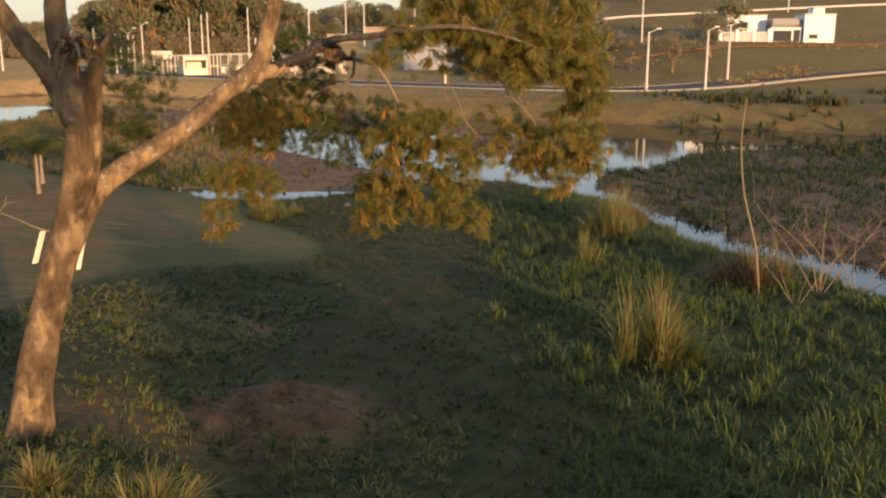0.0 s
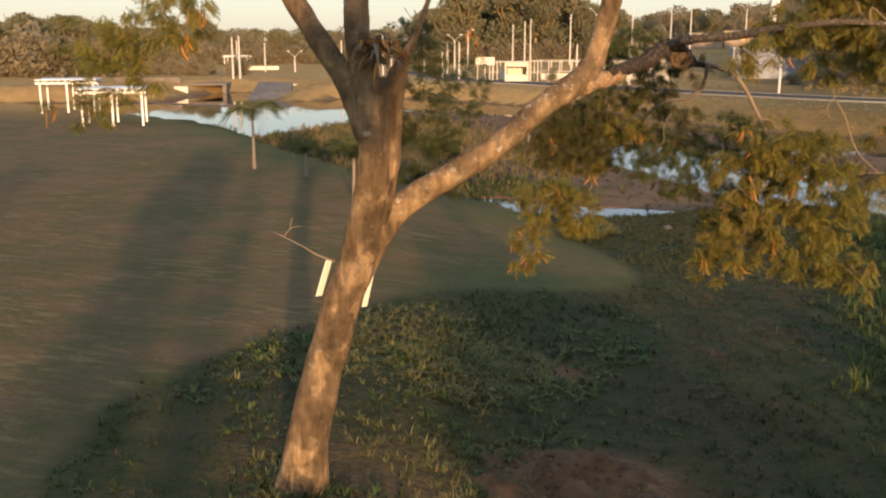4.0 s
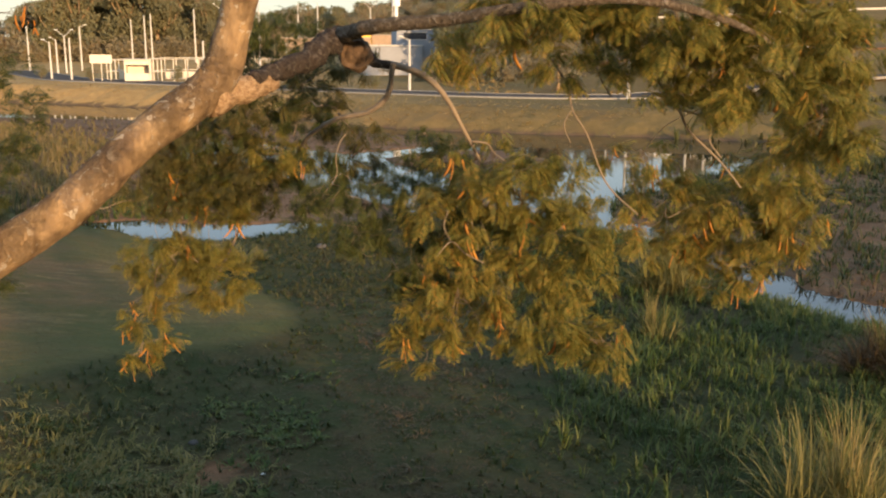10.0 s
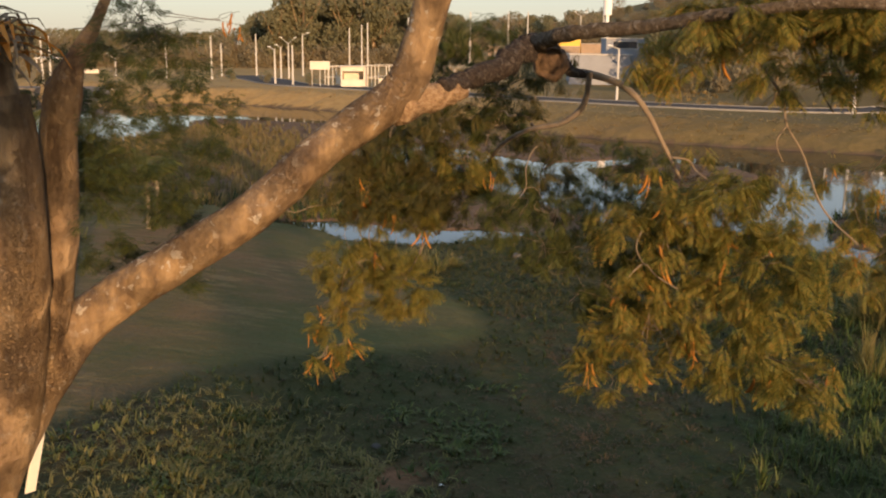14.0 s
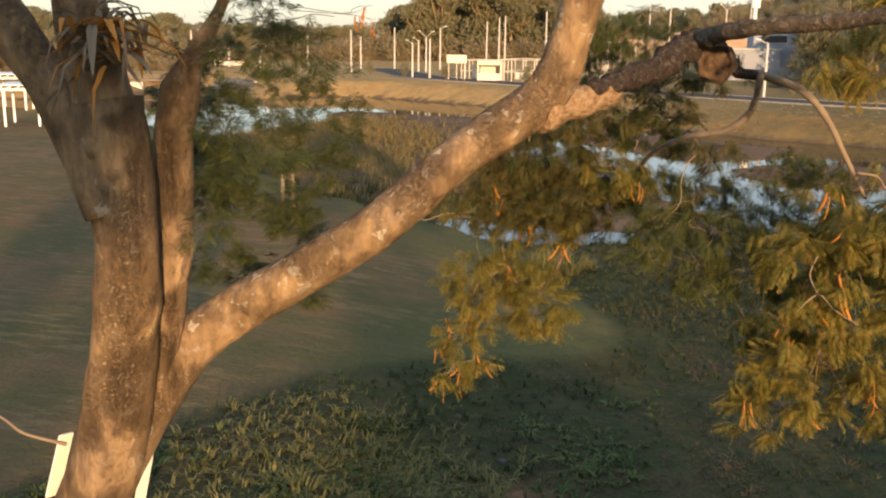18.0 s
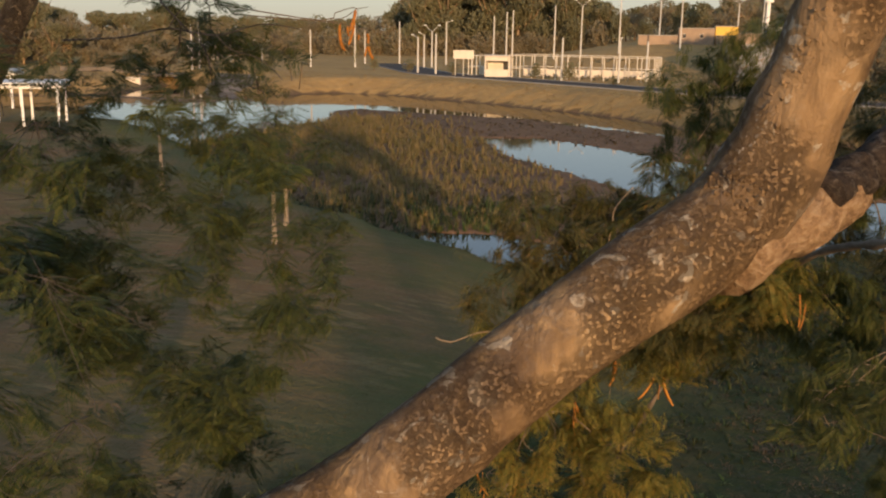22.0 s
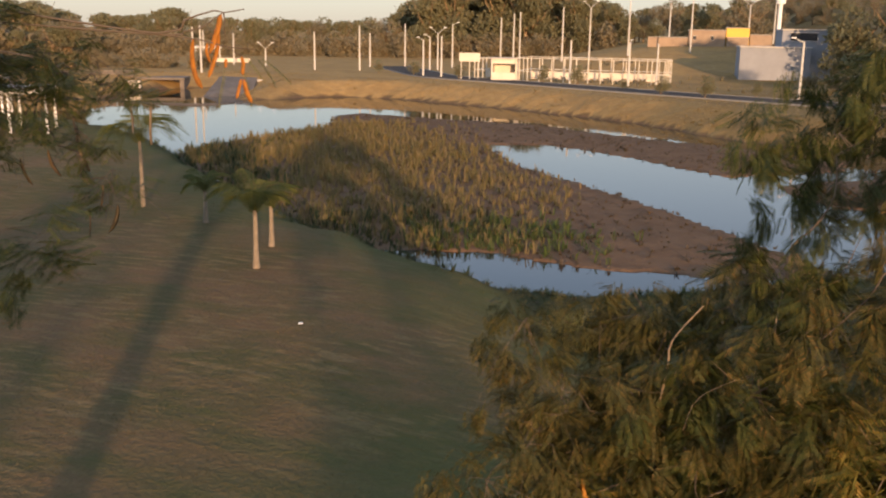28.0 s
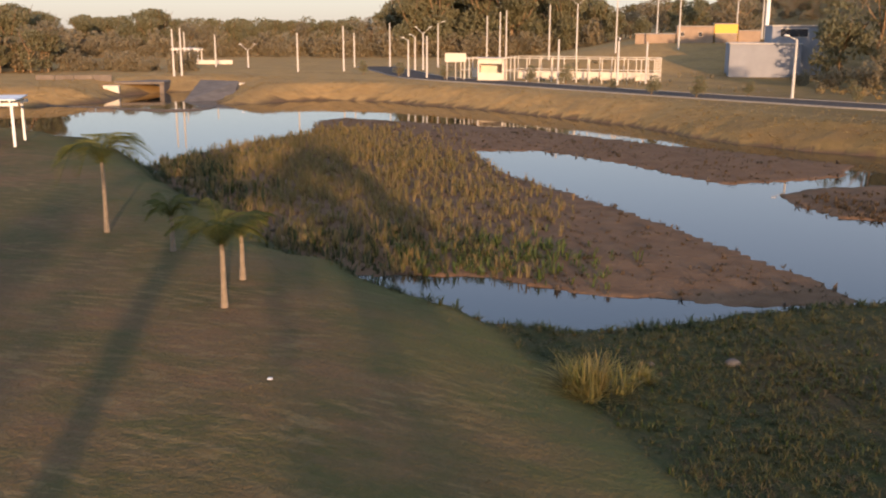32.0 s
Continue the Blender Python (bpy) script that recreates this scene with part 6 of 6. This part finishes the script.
for px in (-1.2, 0, 1.2):
    part("post", rod(bmesh.new(), (px, 0, -0.2), (px, 0, 3.3), 0.06, 0.06, 6), M_CREAM, sign)
part("panel", box(bmesh.new(), -1.5, 1.5, -0.08, -0.02, 2.5, 3.7, 0.01), M_CREAM, sign)


def house(place, turn, blocks, label, material, openings=(), roof=None):
    """Masonry blocks (x0, x1, y0, y1, z1, material), with dark panels for openings on the front and a roof slab."""
    h = thing("house", (*place, on(*place) - 0.3), turn, label, "house", "buildings beyond the water")
    for x0, x1, y0, y1, z1, mat in blocks:
        part("wall", box(bmesh.new(), x0, x1, y0, y1, 0, z1, 0.02), mat or material, h)
        bm = bmesh.new()
        box(bm, x0 - 0.12, x1 + 0.12, y0 - 0.12, y1 + 0.12, z1, z1 + 0.16, 0.01)
        part("coping", bm, roof or M_CONC, h)
    for x0, x1, y, z0, z1 in openings:
        w = part("window", box(bmesh.new(), x0, x1, y - 0.03, y + 0.1, z0, z1), M_DARK, h, "dark panel in place of an opening")
        bm = bmesh.new()
        box(bm, x0 - 0.1, x1 + 0.1, y - 0.08, y - 0.03, z1, z1 + 0.1)
        box(bm, x0 - 0.1, x1 + 0.1, y - 0.10, y - 0.03, z0 - 0.1, z0)
        part("frame", bm, mat_frame, w)
    return h


mat_frame = M_CONC
house((1.0, 170), 6, [(-9.6, 0.5, 0, 8, 5.0, None), (-3.6, 3.8, 1.5, 11, 7.6, None)], "grey rendered two-storey building with a flat roof", M_GREY, ((-2.4, 1.4, 1.5, 6.1, 7.2),))
house((-16, 216), 6, [(-12, -4.2, 0.5, 6, 1.9, None), (-4, 3, 0, 7, 3.4, None), (3.2, 7.6, 1, 7, 3.9, M_YELLOW), (3.3, 7.5, 0.4, 0.95, 2.0, None), (7.8, 12, 1.5, 7, 2.6, None)], "low house with shade-darkened cream walls, a yellow upper wall and walled yard", M_SHADED_CREAM, ((-3.2, -2.6, 0, 1.6, 2.3), (0.2, 0.8, 0, 1.6, 2.3)), M_ROOF)
white_house = house((53.2, 160), -8, [(-7.6, -1.2, 3.5, 10, 4.6, None), (-0.9, 4.0, 0.6, 8, 2.6, None), (4.2, 9.0, 0, 8, 4.7, None), (5.6, 7.4, 1, 5, 5.7, None)], "white modern house with garage gate, walled yard and flat roofs", M_WHITE, ((-0.5, 2.4, 0.6, 0.4, 2.1), (2.7, 3.7, 0.6, 0.35, 2.2), (-6.8, -4.2, 3.5, 2.6, 3.5), (5.0, 6.4, 0, 0.9, 1.5)))
part("roof", box(bmesh.new(), -0.9, 4.1, 0.9, 6.5, 2.78, 4.1, 0.3), M_ROOF, white_house, "grey fibre-cement garage roof")
for px in (-9.0, -6.3, -3.6, -1.2):
    part("pillar", box(bmesh.new(), px - 0.25, px + 0.25, 0.1, 0.6, -0.3, 2.35, 0.02), M_WHITE, white_house)
for px in (-8.75, -6.05, -3.35):
    part("yard_wall", box(bmesh.new(), px, px + 2.15, 0.25, 0.45, -0.3, 1.95, 0.01), M_CONC, white_house, "pale rendered yard wall")
house((70, 262), -10, [(-6, 6, 0, 7, 4.2, None)], "white house on the far slope", M_WHITE, ((-4, -2.5, 0, 1, 2.4), (1, 2.5, 0, 1, 2.4)), M_ROOF)

tank = thing("water_tower", (-3.2, 224, on(-3.2, 224)), 0, "slim white water tower with a wider tank", "water tower")
part("column", rod(bmesh.new(), (0, 0, 0), (0, 0, 8.2), 0.45, 0.4, 12), M_WHITE, tank)
part("tank", rod(bmesh.new(), (0, 0, 8.0), (0, 0, 12.6), 0.95, 0.95, 14), M_WHITE, tank)

# the culvert, wing walls and paved slope at the inlet
br = thing("culvert", (-85.6, 132.4, -1.5), 24, "low concrete culvert with a dark mouth under the road", "bridge")
part("deck", box(bmesh.new(), -3.4, 3.4, 0, 5.0, 1.25, 1.6, 0.03), M_WORN, br)
# near-black panel stands in for the shade under the deck
part("back", box(bmesh.new(), -2.6, 2.6, 3.5, 3.8, -0.6, 1.25), M_DARK, br, "dark panel for the shade inside the culvert")
for px in (-3.0, 3.0):
    part("side_wall", box(bmesh.new(), px - 0.3, px + 0.3, 0.1, 4.9, -0.6, 1.25, 0.02), M_WORN, br)
rail = thing("parapet", (-93.2, 128.6, on(-93.2, 128.6)), 28, "long low pale parapet wall beside the road", "wall")
for i in range(4):
    part("panel", box(bmesh.new(), -5.0 + 2.5 * i, -2.6 + 2.5 * i, -0.1, 0.1, -0.3, 0.6, 0.02), M_WORN, rail)
for px, py, w in ((-86.6, 127.6, 2.0), (-74.2, 139.4, 1.8)):
    wall = thing("wing_wall", (px, py, -1.5), 24, "pale rendered wing wall at the inlet's mouth", "wall", "wing walls of the inlet")
    part("wall", box(bmesh.new(), -w / 2, w / 2, -0.3, 0.3, -0.5, 1.25, 0.03), M_CREAM, wall)
    part("coping", box(bmesh.new(), -w / 2 - 0.05, w / 2 + 0.05, -0.36, 0.36, 1.25, 1.35, 0.01), M_CONC, wall)
apron = thing("apron", (-72.0, 128.0, -1.5), 0, "sloping paved apron of worn concrete beside the inlet", "concrete")
link_mesh("slab", [(0.6, -7.0, -0.05), (4.6, -2.0, -0.05), (0.8, 6.4, 1.9), (-5.2, 6.6, 1.95), (0.6, -7.0, -0.8), (4.6, -2.0, -0.8), (0.8, 6.4, -0.8), (-5.2, 6.6, -0.8)], [(0, 1, 2, 3), (0, 4, 5, 1), (1, 5, 6, 2), (2, 6, 7, 3), (3, 7, 4, 0)], M_WORN, apron)
bar = thing("mud_bar", (-72, 111, -1.5), 0, "thin dark curved mud bar lying across the water", "mud")
v, f = tube([(-12, -0.5, -0.03), (-3.0, -0.5, -0.02), (3.9, -1.6, -0.02), (7.2, -1.1, -0.02), (8.7, 2.3, -0.02), (7.5, 6.3, -0.03)], [0.25, 0.35, 0.45, 0.5, 0.45, 0.2], 8, 0.2, 3)
link_mesh("mud", [(p[0], p[1], p[2] * 0.35) for p in v], f, M_DARKWOOD, bar, smooth=True)


def pergola(place, turn, label, w=4.6, d=3.6, h=2.55):
    p = thing("pergola", (*place, on(*place)), turn, label, "pergola", "white pergolas by the water")
    for sx in (-1, 0, 1):
        for sy in (-1, 1):
            part("post", box(bmesh.new(), sx * w / 2 - 0.08, sx * w / 2 + 0.08, sy * d / 2 - 0.08, sy * d / 2 + 0.08, -0.2, h, 0.01), M_WHITE, p)
    for sy in (-1, 1):
        part("beam", box(bmesh.new(), -w / 2 - 0.4, w / 2 + 0.4, sy * d / 2 - 0.09, sy * d / 2 + 0.09, h, h + 0.2, 0.01), M_WHITE, p)
    for i in range(9):
        px = -w / 2 + w * i / 8
        part("rafter", box(bmesh.new(), px - 0.05, px + 0.05, -d / 2 - 0.5, d / 2 + 0.5, h + 0.2, h + 0.36, 0.01), M_WHITE, p)
    part("roof", box(bmesh.new(), -w / 2 - 0.35, w / 2 + 0.35, -d / 2 - 0.5, d / 2 + 0.5, h + 0.364, h + 0.44, 0.01), M_WHITE, p, "thin flat white roof")
    return p


pergola((-52.0, 68.2), 32, "white timber pergola on slim posts by the pond")
pergola((-63.5, 76.5), 32, "white timber pergola with slatted flat top")
pergola((-116, 192), 20, "cream open shelter frame before far trees", 5.0, 3.4, 2.6)
yard = thing("low_wall", (-107.5, 188, on(-107.5, 188)), 20, "low pale wall in dry grass before far trees", "wall")
for i in range(3):
    part("panel", box(bmesh.new(), -3.6 + 2.45 * i, -1.2 + 2.45 * i, -0.12, 0.12, -0.3, 0.8, 0.02), M_CREAM, yard)

# ---- trees and shrubs beyond the water ----
def crown_points(rng, blobs, n):
    out = []
    vol = np.array([b[3] * b[4] for b in blobs])
    for b, k in zip(blobs, (vol / vol.sum() * n).astype(int)):
        d = rng.normal(size=(k, 3))
        d /= np.linalg.norm(d, axis=1, keepdims=True)
        r = rng.uniform(0.35, 1.0, (k, 1)) ** 0.4 * rng.uniform(0.8, 1.15, (k, 1))
        out.append(np.array(b[:3]) + d * r * np.array([b[3], b[3], b[4]]))
    return np.concatenate(out)


SPRAY = ([(-0.5, 0, 0), (0.4, -0.22, 0.1), (0.3, 0.25, -0.05), (-0.2, -0.1, -0.5), (0.2, -0.05, 0.05), (-0.15, 0.1, 0.5)], [(0, 1, 2), (3, 4, 5)])


def far_tree(name, tall, wide, seed, material, label, lift=0.12, n=978, size=0.70, bare=0.0, shift=0.0, slim=1.0, lobes=0):
    """A tree one unit wide and tall in plan terms: trunk, limbs and a broken crown."""
    rng = np.random.default_rng(seed)
    t = thing(name, (0, 0, -500), 0, label, "tree", "trees beyond the water")
    vs, fs = tube([(0, 0, -0.3), (0.05 * wide, 0, tall * 0.3), (0, 0.04 * wide, tall * 0.6)], [0.03 * tall * slim, 0.022 * tall * slim, 0.012 * tall * slim], 6, 0.1, seed, most=2)
    for i in range(6):
        a = 6.28 * i / 6 + rng.uniform(-0.4, 0.4)
        z0 = tall * rng.uniform(0.25, 0.5)
        tip = Vector((math.cos(a) * wide * 0.38, math.sin(a) * wide * 0.38, tall * rng.uniform(0.6, 0.9)))
        v, f = tube([(0, 0, z0), tip * 0.55 + Vector((0, 0, z0 * 0.35)), tip], [0.013 * tall, 0.008 * tall, 0.003 * tall], 4, most=2)
        fs += [tuple(j + len(vs) for j in q) for q in f]
        vs += v
    link_mesh("trunk", vs, fs, M_BARK, t, smooth=True)
    blobs = []
    for i in range(lobes or rng.integers(7, 11)):
        a, d = rng.uniform(0, 6.28), wide * 0.33 * rng.uniform(0.1, 1.0)
        r = wide * rng.uniform(0.2, 0.3)
        blobs.append((math.cos(a) * d, math.sin(a) * d, tall * rng.uniform(lift + 0.12, 0.86), r, r * rng.uniform(0.55, 0.9)))
    blobs = [(b[0] + shift, *b[1:]) for b in blobs]
    n, size = int(n * 1.2), size * 0.80
    pts = crown_points(rng, blobs, int(n * (1 - bare)))
    m = len(pts)
    stamp("crown", SPRAY[0], SPRAY[1], poses(pts, turns(m, rng.uniform(0, 6.28, m), rng.uniform(-1, 1, m), rng.uniform(-1, 1, m)), (size * rng.uniform(0.6, 1.3, m))[:, None]), material, t)
    return t


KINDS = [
    far_tree("tree", 9, 8, 1, M_HAZYTREE, "broad dark green tree on the far side", -0.06, n=1032, size=0.83),
    far_tree("tree", 8, 7, 2, M_HAZYDRY, "half-bare brownish tree in the dry season", -0.04, n=923, size=0.61, bare=0.2),
    far_tree("tree", 14, 9, 3, M_HAZYTREE, "tall dense dark tree behind the ball court", 0.1, n=1631, size=0.92),
    far_tree("tree", 10, 6.5, 4, M_HAZYTREE, "upright dark green tree on the far side", -0.06, n=923, size=0.79),
    far_tree("tree", 7, 7.5, 5, M_HAZYDRY, "low spreading brownish tree on the far side", -0.08, n=870, size=0.66),
    far_tree("tree", 2.4, 2.2, 6, M_HAZYTREE, "small round clipped tree beside the road", 0.2, n=543, size=0.24),
    far_tree("bush", 4, 6, 7, M_HAZYDRY, "low dense brown bush below far trees", -0.1, n=377, size=0.98),
    far_tree("tree", 14.5, 3.6, 8, M_HAZYTREE, "unseen slender tree with a small high crown, added to shade the stems", 0.59, n=520, size=0.6, shift=2.4, slim=0.5),
    far_tree("tree", 8.0, 8.4, 9, M_HAZYTREE, "unseen low full tree with a broad level crown, added for its shade", -0.02, n=2600, size=0.8, lobes=34),
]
EYE_AT = np.array([-4.7, 19.0])


def plant(kind, x, y, tall=None, rng=None):
    src = KINDS[kind]
    base = (9, 8, 14, 10, 7, 2.4, 4)[kind]
    k = (tall or base) / base
    ob = copy_thing(src, Matrix.LocRotScale((x, y, on(x, y) - 0.1), Euler((0, 0, rng.uniform(0, 6.28))), None))
    ob.scale = (k * rng.uniform(0.9, 1.15), k * rng.uniform(0.9, 1.15), k)
    return ob


rng = np.random.default_rng(21)
# height of the skyline over the eye's level, as a share of the distance, from left to right
SKY_A = [50, 43, 41, 39.5, 36, 34.5, 33, 28, 24, 21, 19.5, 17.5, 11.5, 10, 8, 4, 0, -8, -30]
SKY_T = [0.012, 0.024, 0.018, 0.006, 0.010, 0.017, 0.004, 0.009, 0.005, 0.020, 0.040, 0.056, 0.055, 0.030, 0.021, 0.026, 0.03, 0.04, 0.05]
for row, (dist, count) in enumerate(((190, 40), (262, 62), (292, 46), (335, 36))):
    for i in range(count):
        a = 52 - 64 * (i + rng.uniform(0.1, 0.9)) / count
        d = dist * rng.uniform(0.94, 1.07)
        if row == 0 and a < 40:
            continue
        if a < 8.5 and row < 3:
            continue
        x, y = EYE_AT[0] - d * math.sin(radians(a)), EYE_AT[1] + d * math.cos(radians(a))
        want = 7.4 + d * float(np.interp(-a, [-s for s in SKY_A], SKY_T)) - on(x, y)
        tall = max(3.5, 1.12 * (want + 0.007 * d) * rng.uniform(0.74, 1.02))
        kind = 2 if tall > 11 else int(rng.choice([0, 1, 3, 4], p=[0.36, 0.22, 0.2, 0.22]))
        plant(kind, x, y, tall, rng)
# low bushes that close the foot of the treeline
for i in range(110):
    a = 52 - 43 * (i + rng.uniform(0, 1)) / 110
    d = rng.uniform(186, 196) if a > 41 else rng.uniform(240, 258)
    plant(6, EYE_AT[0] - d * math.sin(radians(a)), EYE_AT[1] + d * math.cos(radians(a)), rng.uniform(3.2, 6.5), rng)
# a wood that comes down to the bank, left of the inlet
for i in range(46):
    f = (i + rng.uniform(0, 1)) / 46
    x, y = -152 + 58 * f + rng.uniform(-3, 3), 128 + 24 * f + rng.uniform(0, 10)
    if x > -113:
        plant(6, x, y, rng.uniform(2.2, 3.6), rng)
    else:
        plant(int(rng.choice([0, 1, 3, 4, 6])), x, y, rng.uniform(5, 9), rng)
# the far slope to the right: scattered trees
for i in range(46):
    a = rng.uniform(-27, 5)
    d = rng.uniform(230, 460)
    x, y = EYE_AT[0] - d * math.sin(radians(a)), EYE_AT[1] + d * math.cos(radians(a))
    plant(int(rng.choice([0, 1, 4, 3])), x, y, rng.uniform(5, 9), rng)
for i in range(84):
    a = 11.5 - 26 * (i + rng.uniform(0, 1)) / 84
    d = rng.uniform(238, 330)
    x, y = EYE_AT[0] - d * math.sin(radians(a)), EYE_AT[1] + d * math.cos(radians(a))
    plant(int(rng.choice([0, 1, 4, 3])), x, y, max(4.5, 7.4 + d * (0.026 + 0.012 * rng.uniform(-1, 1)) - on(x, y)), rng)
# brown bushes at the foot of the grove
for x, y, tall, kind in ((4, 146, 2.6, 6), (8, 144, 3.0, 6), (12.5, 141, 2.6, 6), (16, 144, 3.2, 6), (1, 152, 2.0, 6), (20, 140, 2.4, 6), (6, 138, 1.6, 5)):
    plant(kind, x, y, tall, rng)
# the dark grove beside the grey building, and single trees by the road
for x, y, tall, kind in ((6.5, 163, 11, 0), (11, 160, 13, 3), (15, 166, 14, 2), (20, 158, 12, 0), (11, 152, 6, 4), (17, 150, 5.5, 4), (24, 165, 9, 4), (38, 143, 7.5, 1), (17, 124, 8, 1), (47, 166, 8.5, 0), (30, 132, 6, 1)):
    plant(kind, x, y, tall, rng)
for x, y, tall in ((-32.9, 143.4, 2.6), (-27.8, 141.6, 2.9), (-21, 135.5, 1.5), (-15.3, 126, 2.4), (-10.3, 122.6, 2.6), (-5.2, 129.4, 1.9), (-46, 147, 2.2), (-55, 153, 2.3), (-62, 156, 2.4), (5, 121, 2.0)):
    plant(5, x, y, tall, rng)
# unseen trees added behind the start of the way, to throw bands of shade over the turf and on the tree's upper stems
def shade_tree(kind, u, v, wide, tall):
    """u across the sun's way, v along it."""
    x, y = 0.872 * u - 0.49 * v, 0.49 * u + 0.872 * v
    ob = copy_thing(KINDS[kind], Matrix.LocRotScale((x, y, on(x, y) - 0.1), Euler((0, 0, math.atan2(0.49, 0.872))), None))
    ob.scale = (wide, wide, tall)


shade_tree(2, -3.1, -24, 0.5, 1.0)
shade_tree(8, 8.0, -24, 1.12, 1.06)
shade_tree(0, -12.5, -22, 0.95, 1.2)
shade_tree(3, -18.5, -24, 1.0, 1.0)
shade_tree(7, -0.6, -20, 1.0, 1.0)
# low scrub along the road's far side
sow("scrub", 3800, (-110, 60, 135, 190), lambda x, y: np.clip(0.15 + 0.6 * wob(x, y, 0.12, 1), 0, 1) * (signed(x, y, [(-72, 186), (-36, 147), (-1, 125), (23, 119), (38, 147), (90, 200), (90, 260), (-72, 260)]) > 3), tuft_shape(R, 8, 0.9, 0.8, 0.12), (0.4, 1.2), M_HAZYDRY, "dry brown scrub behind the road", "scrub")
for ob in KINDS:
    for o in (ob, *ob.children_recursive):
        bpy.data.objects.remove(o)
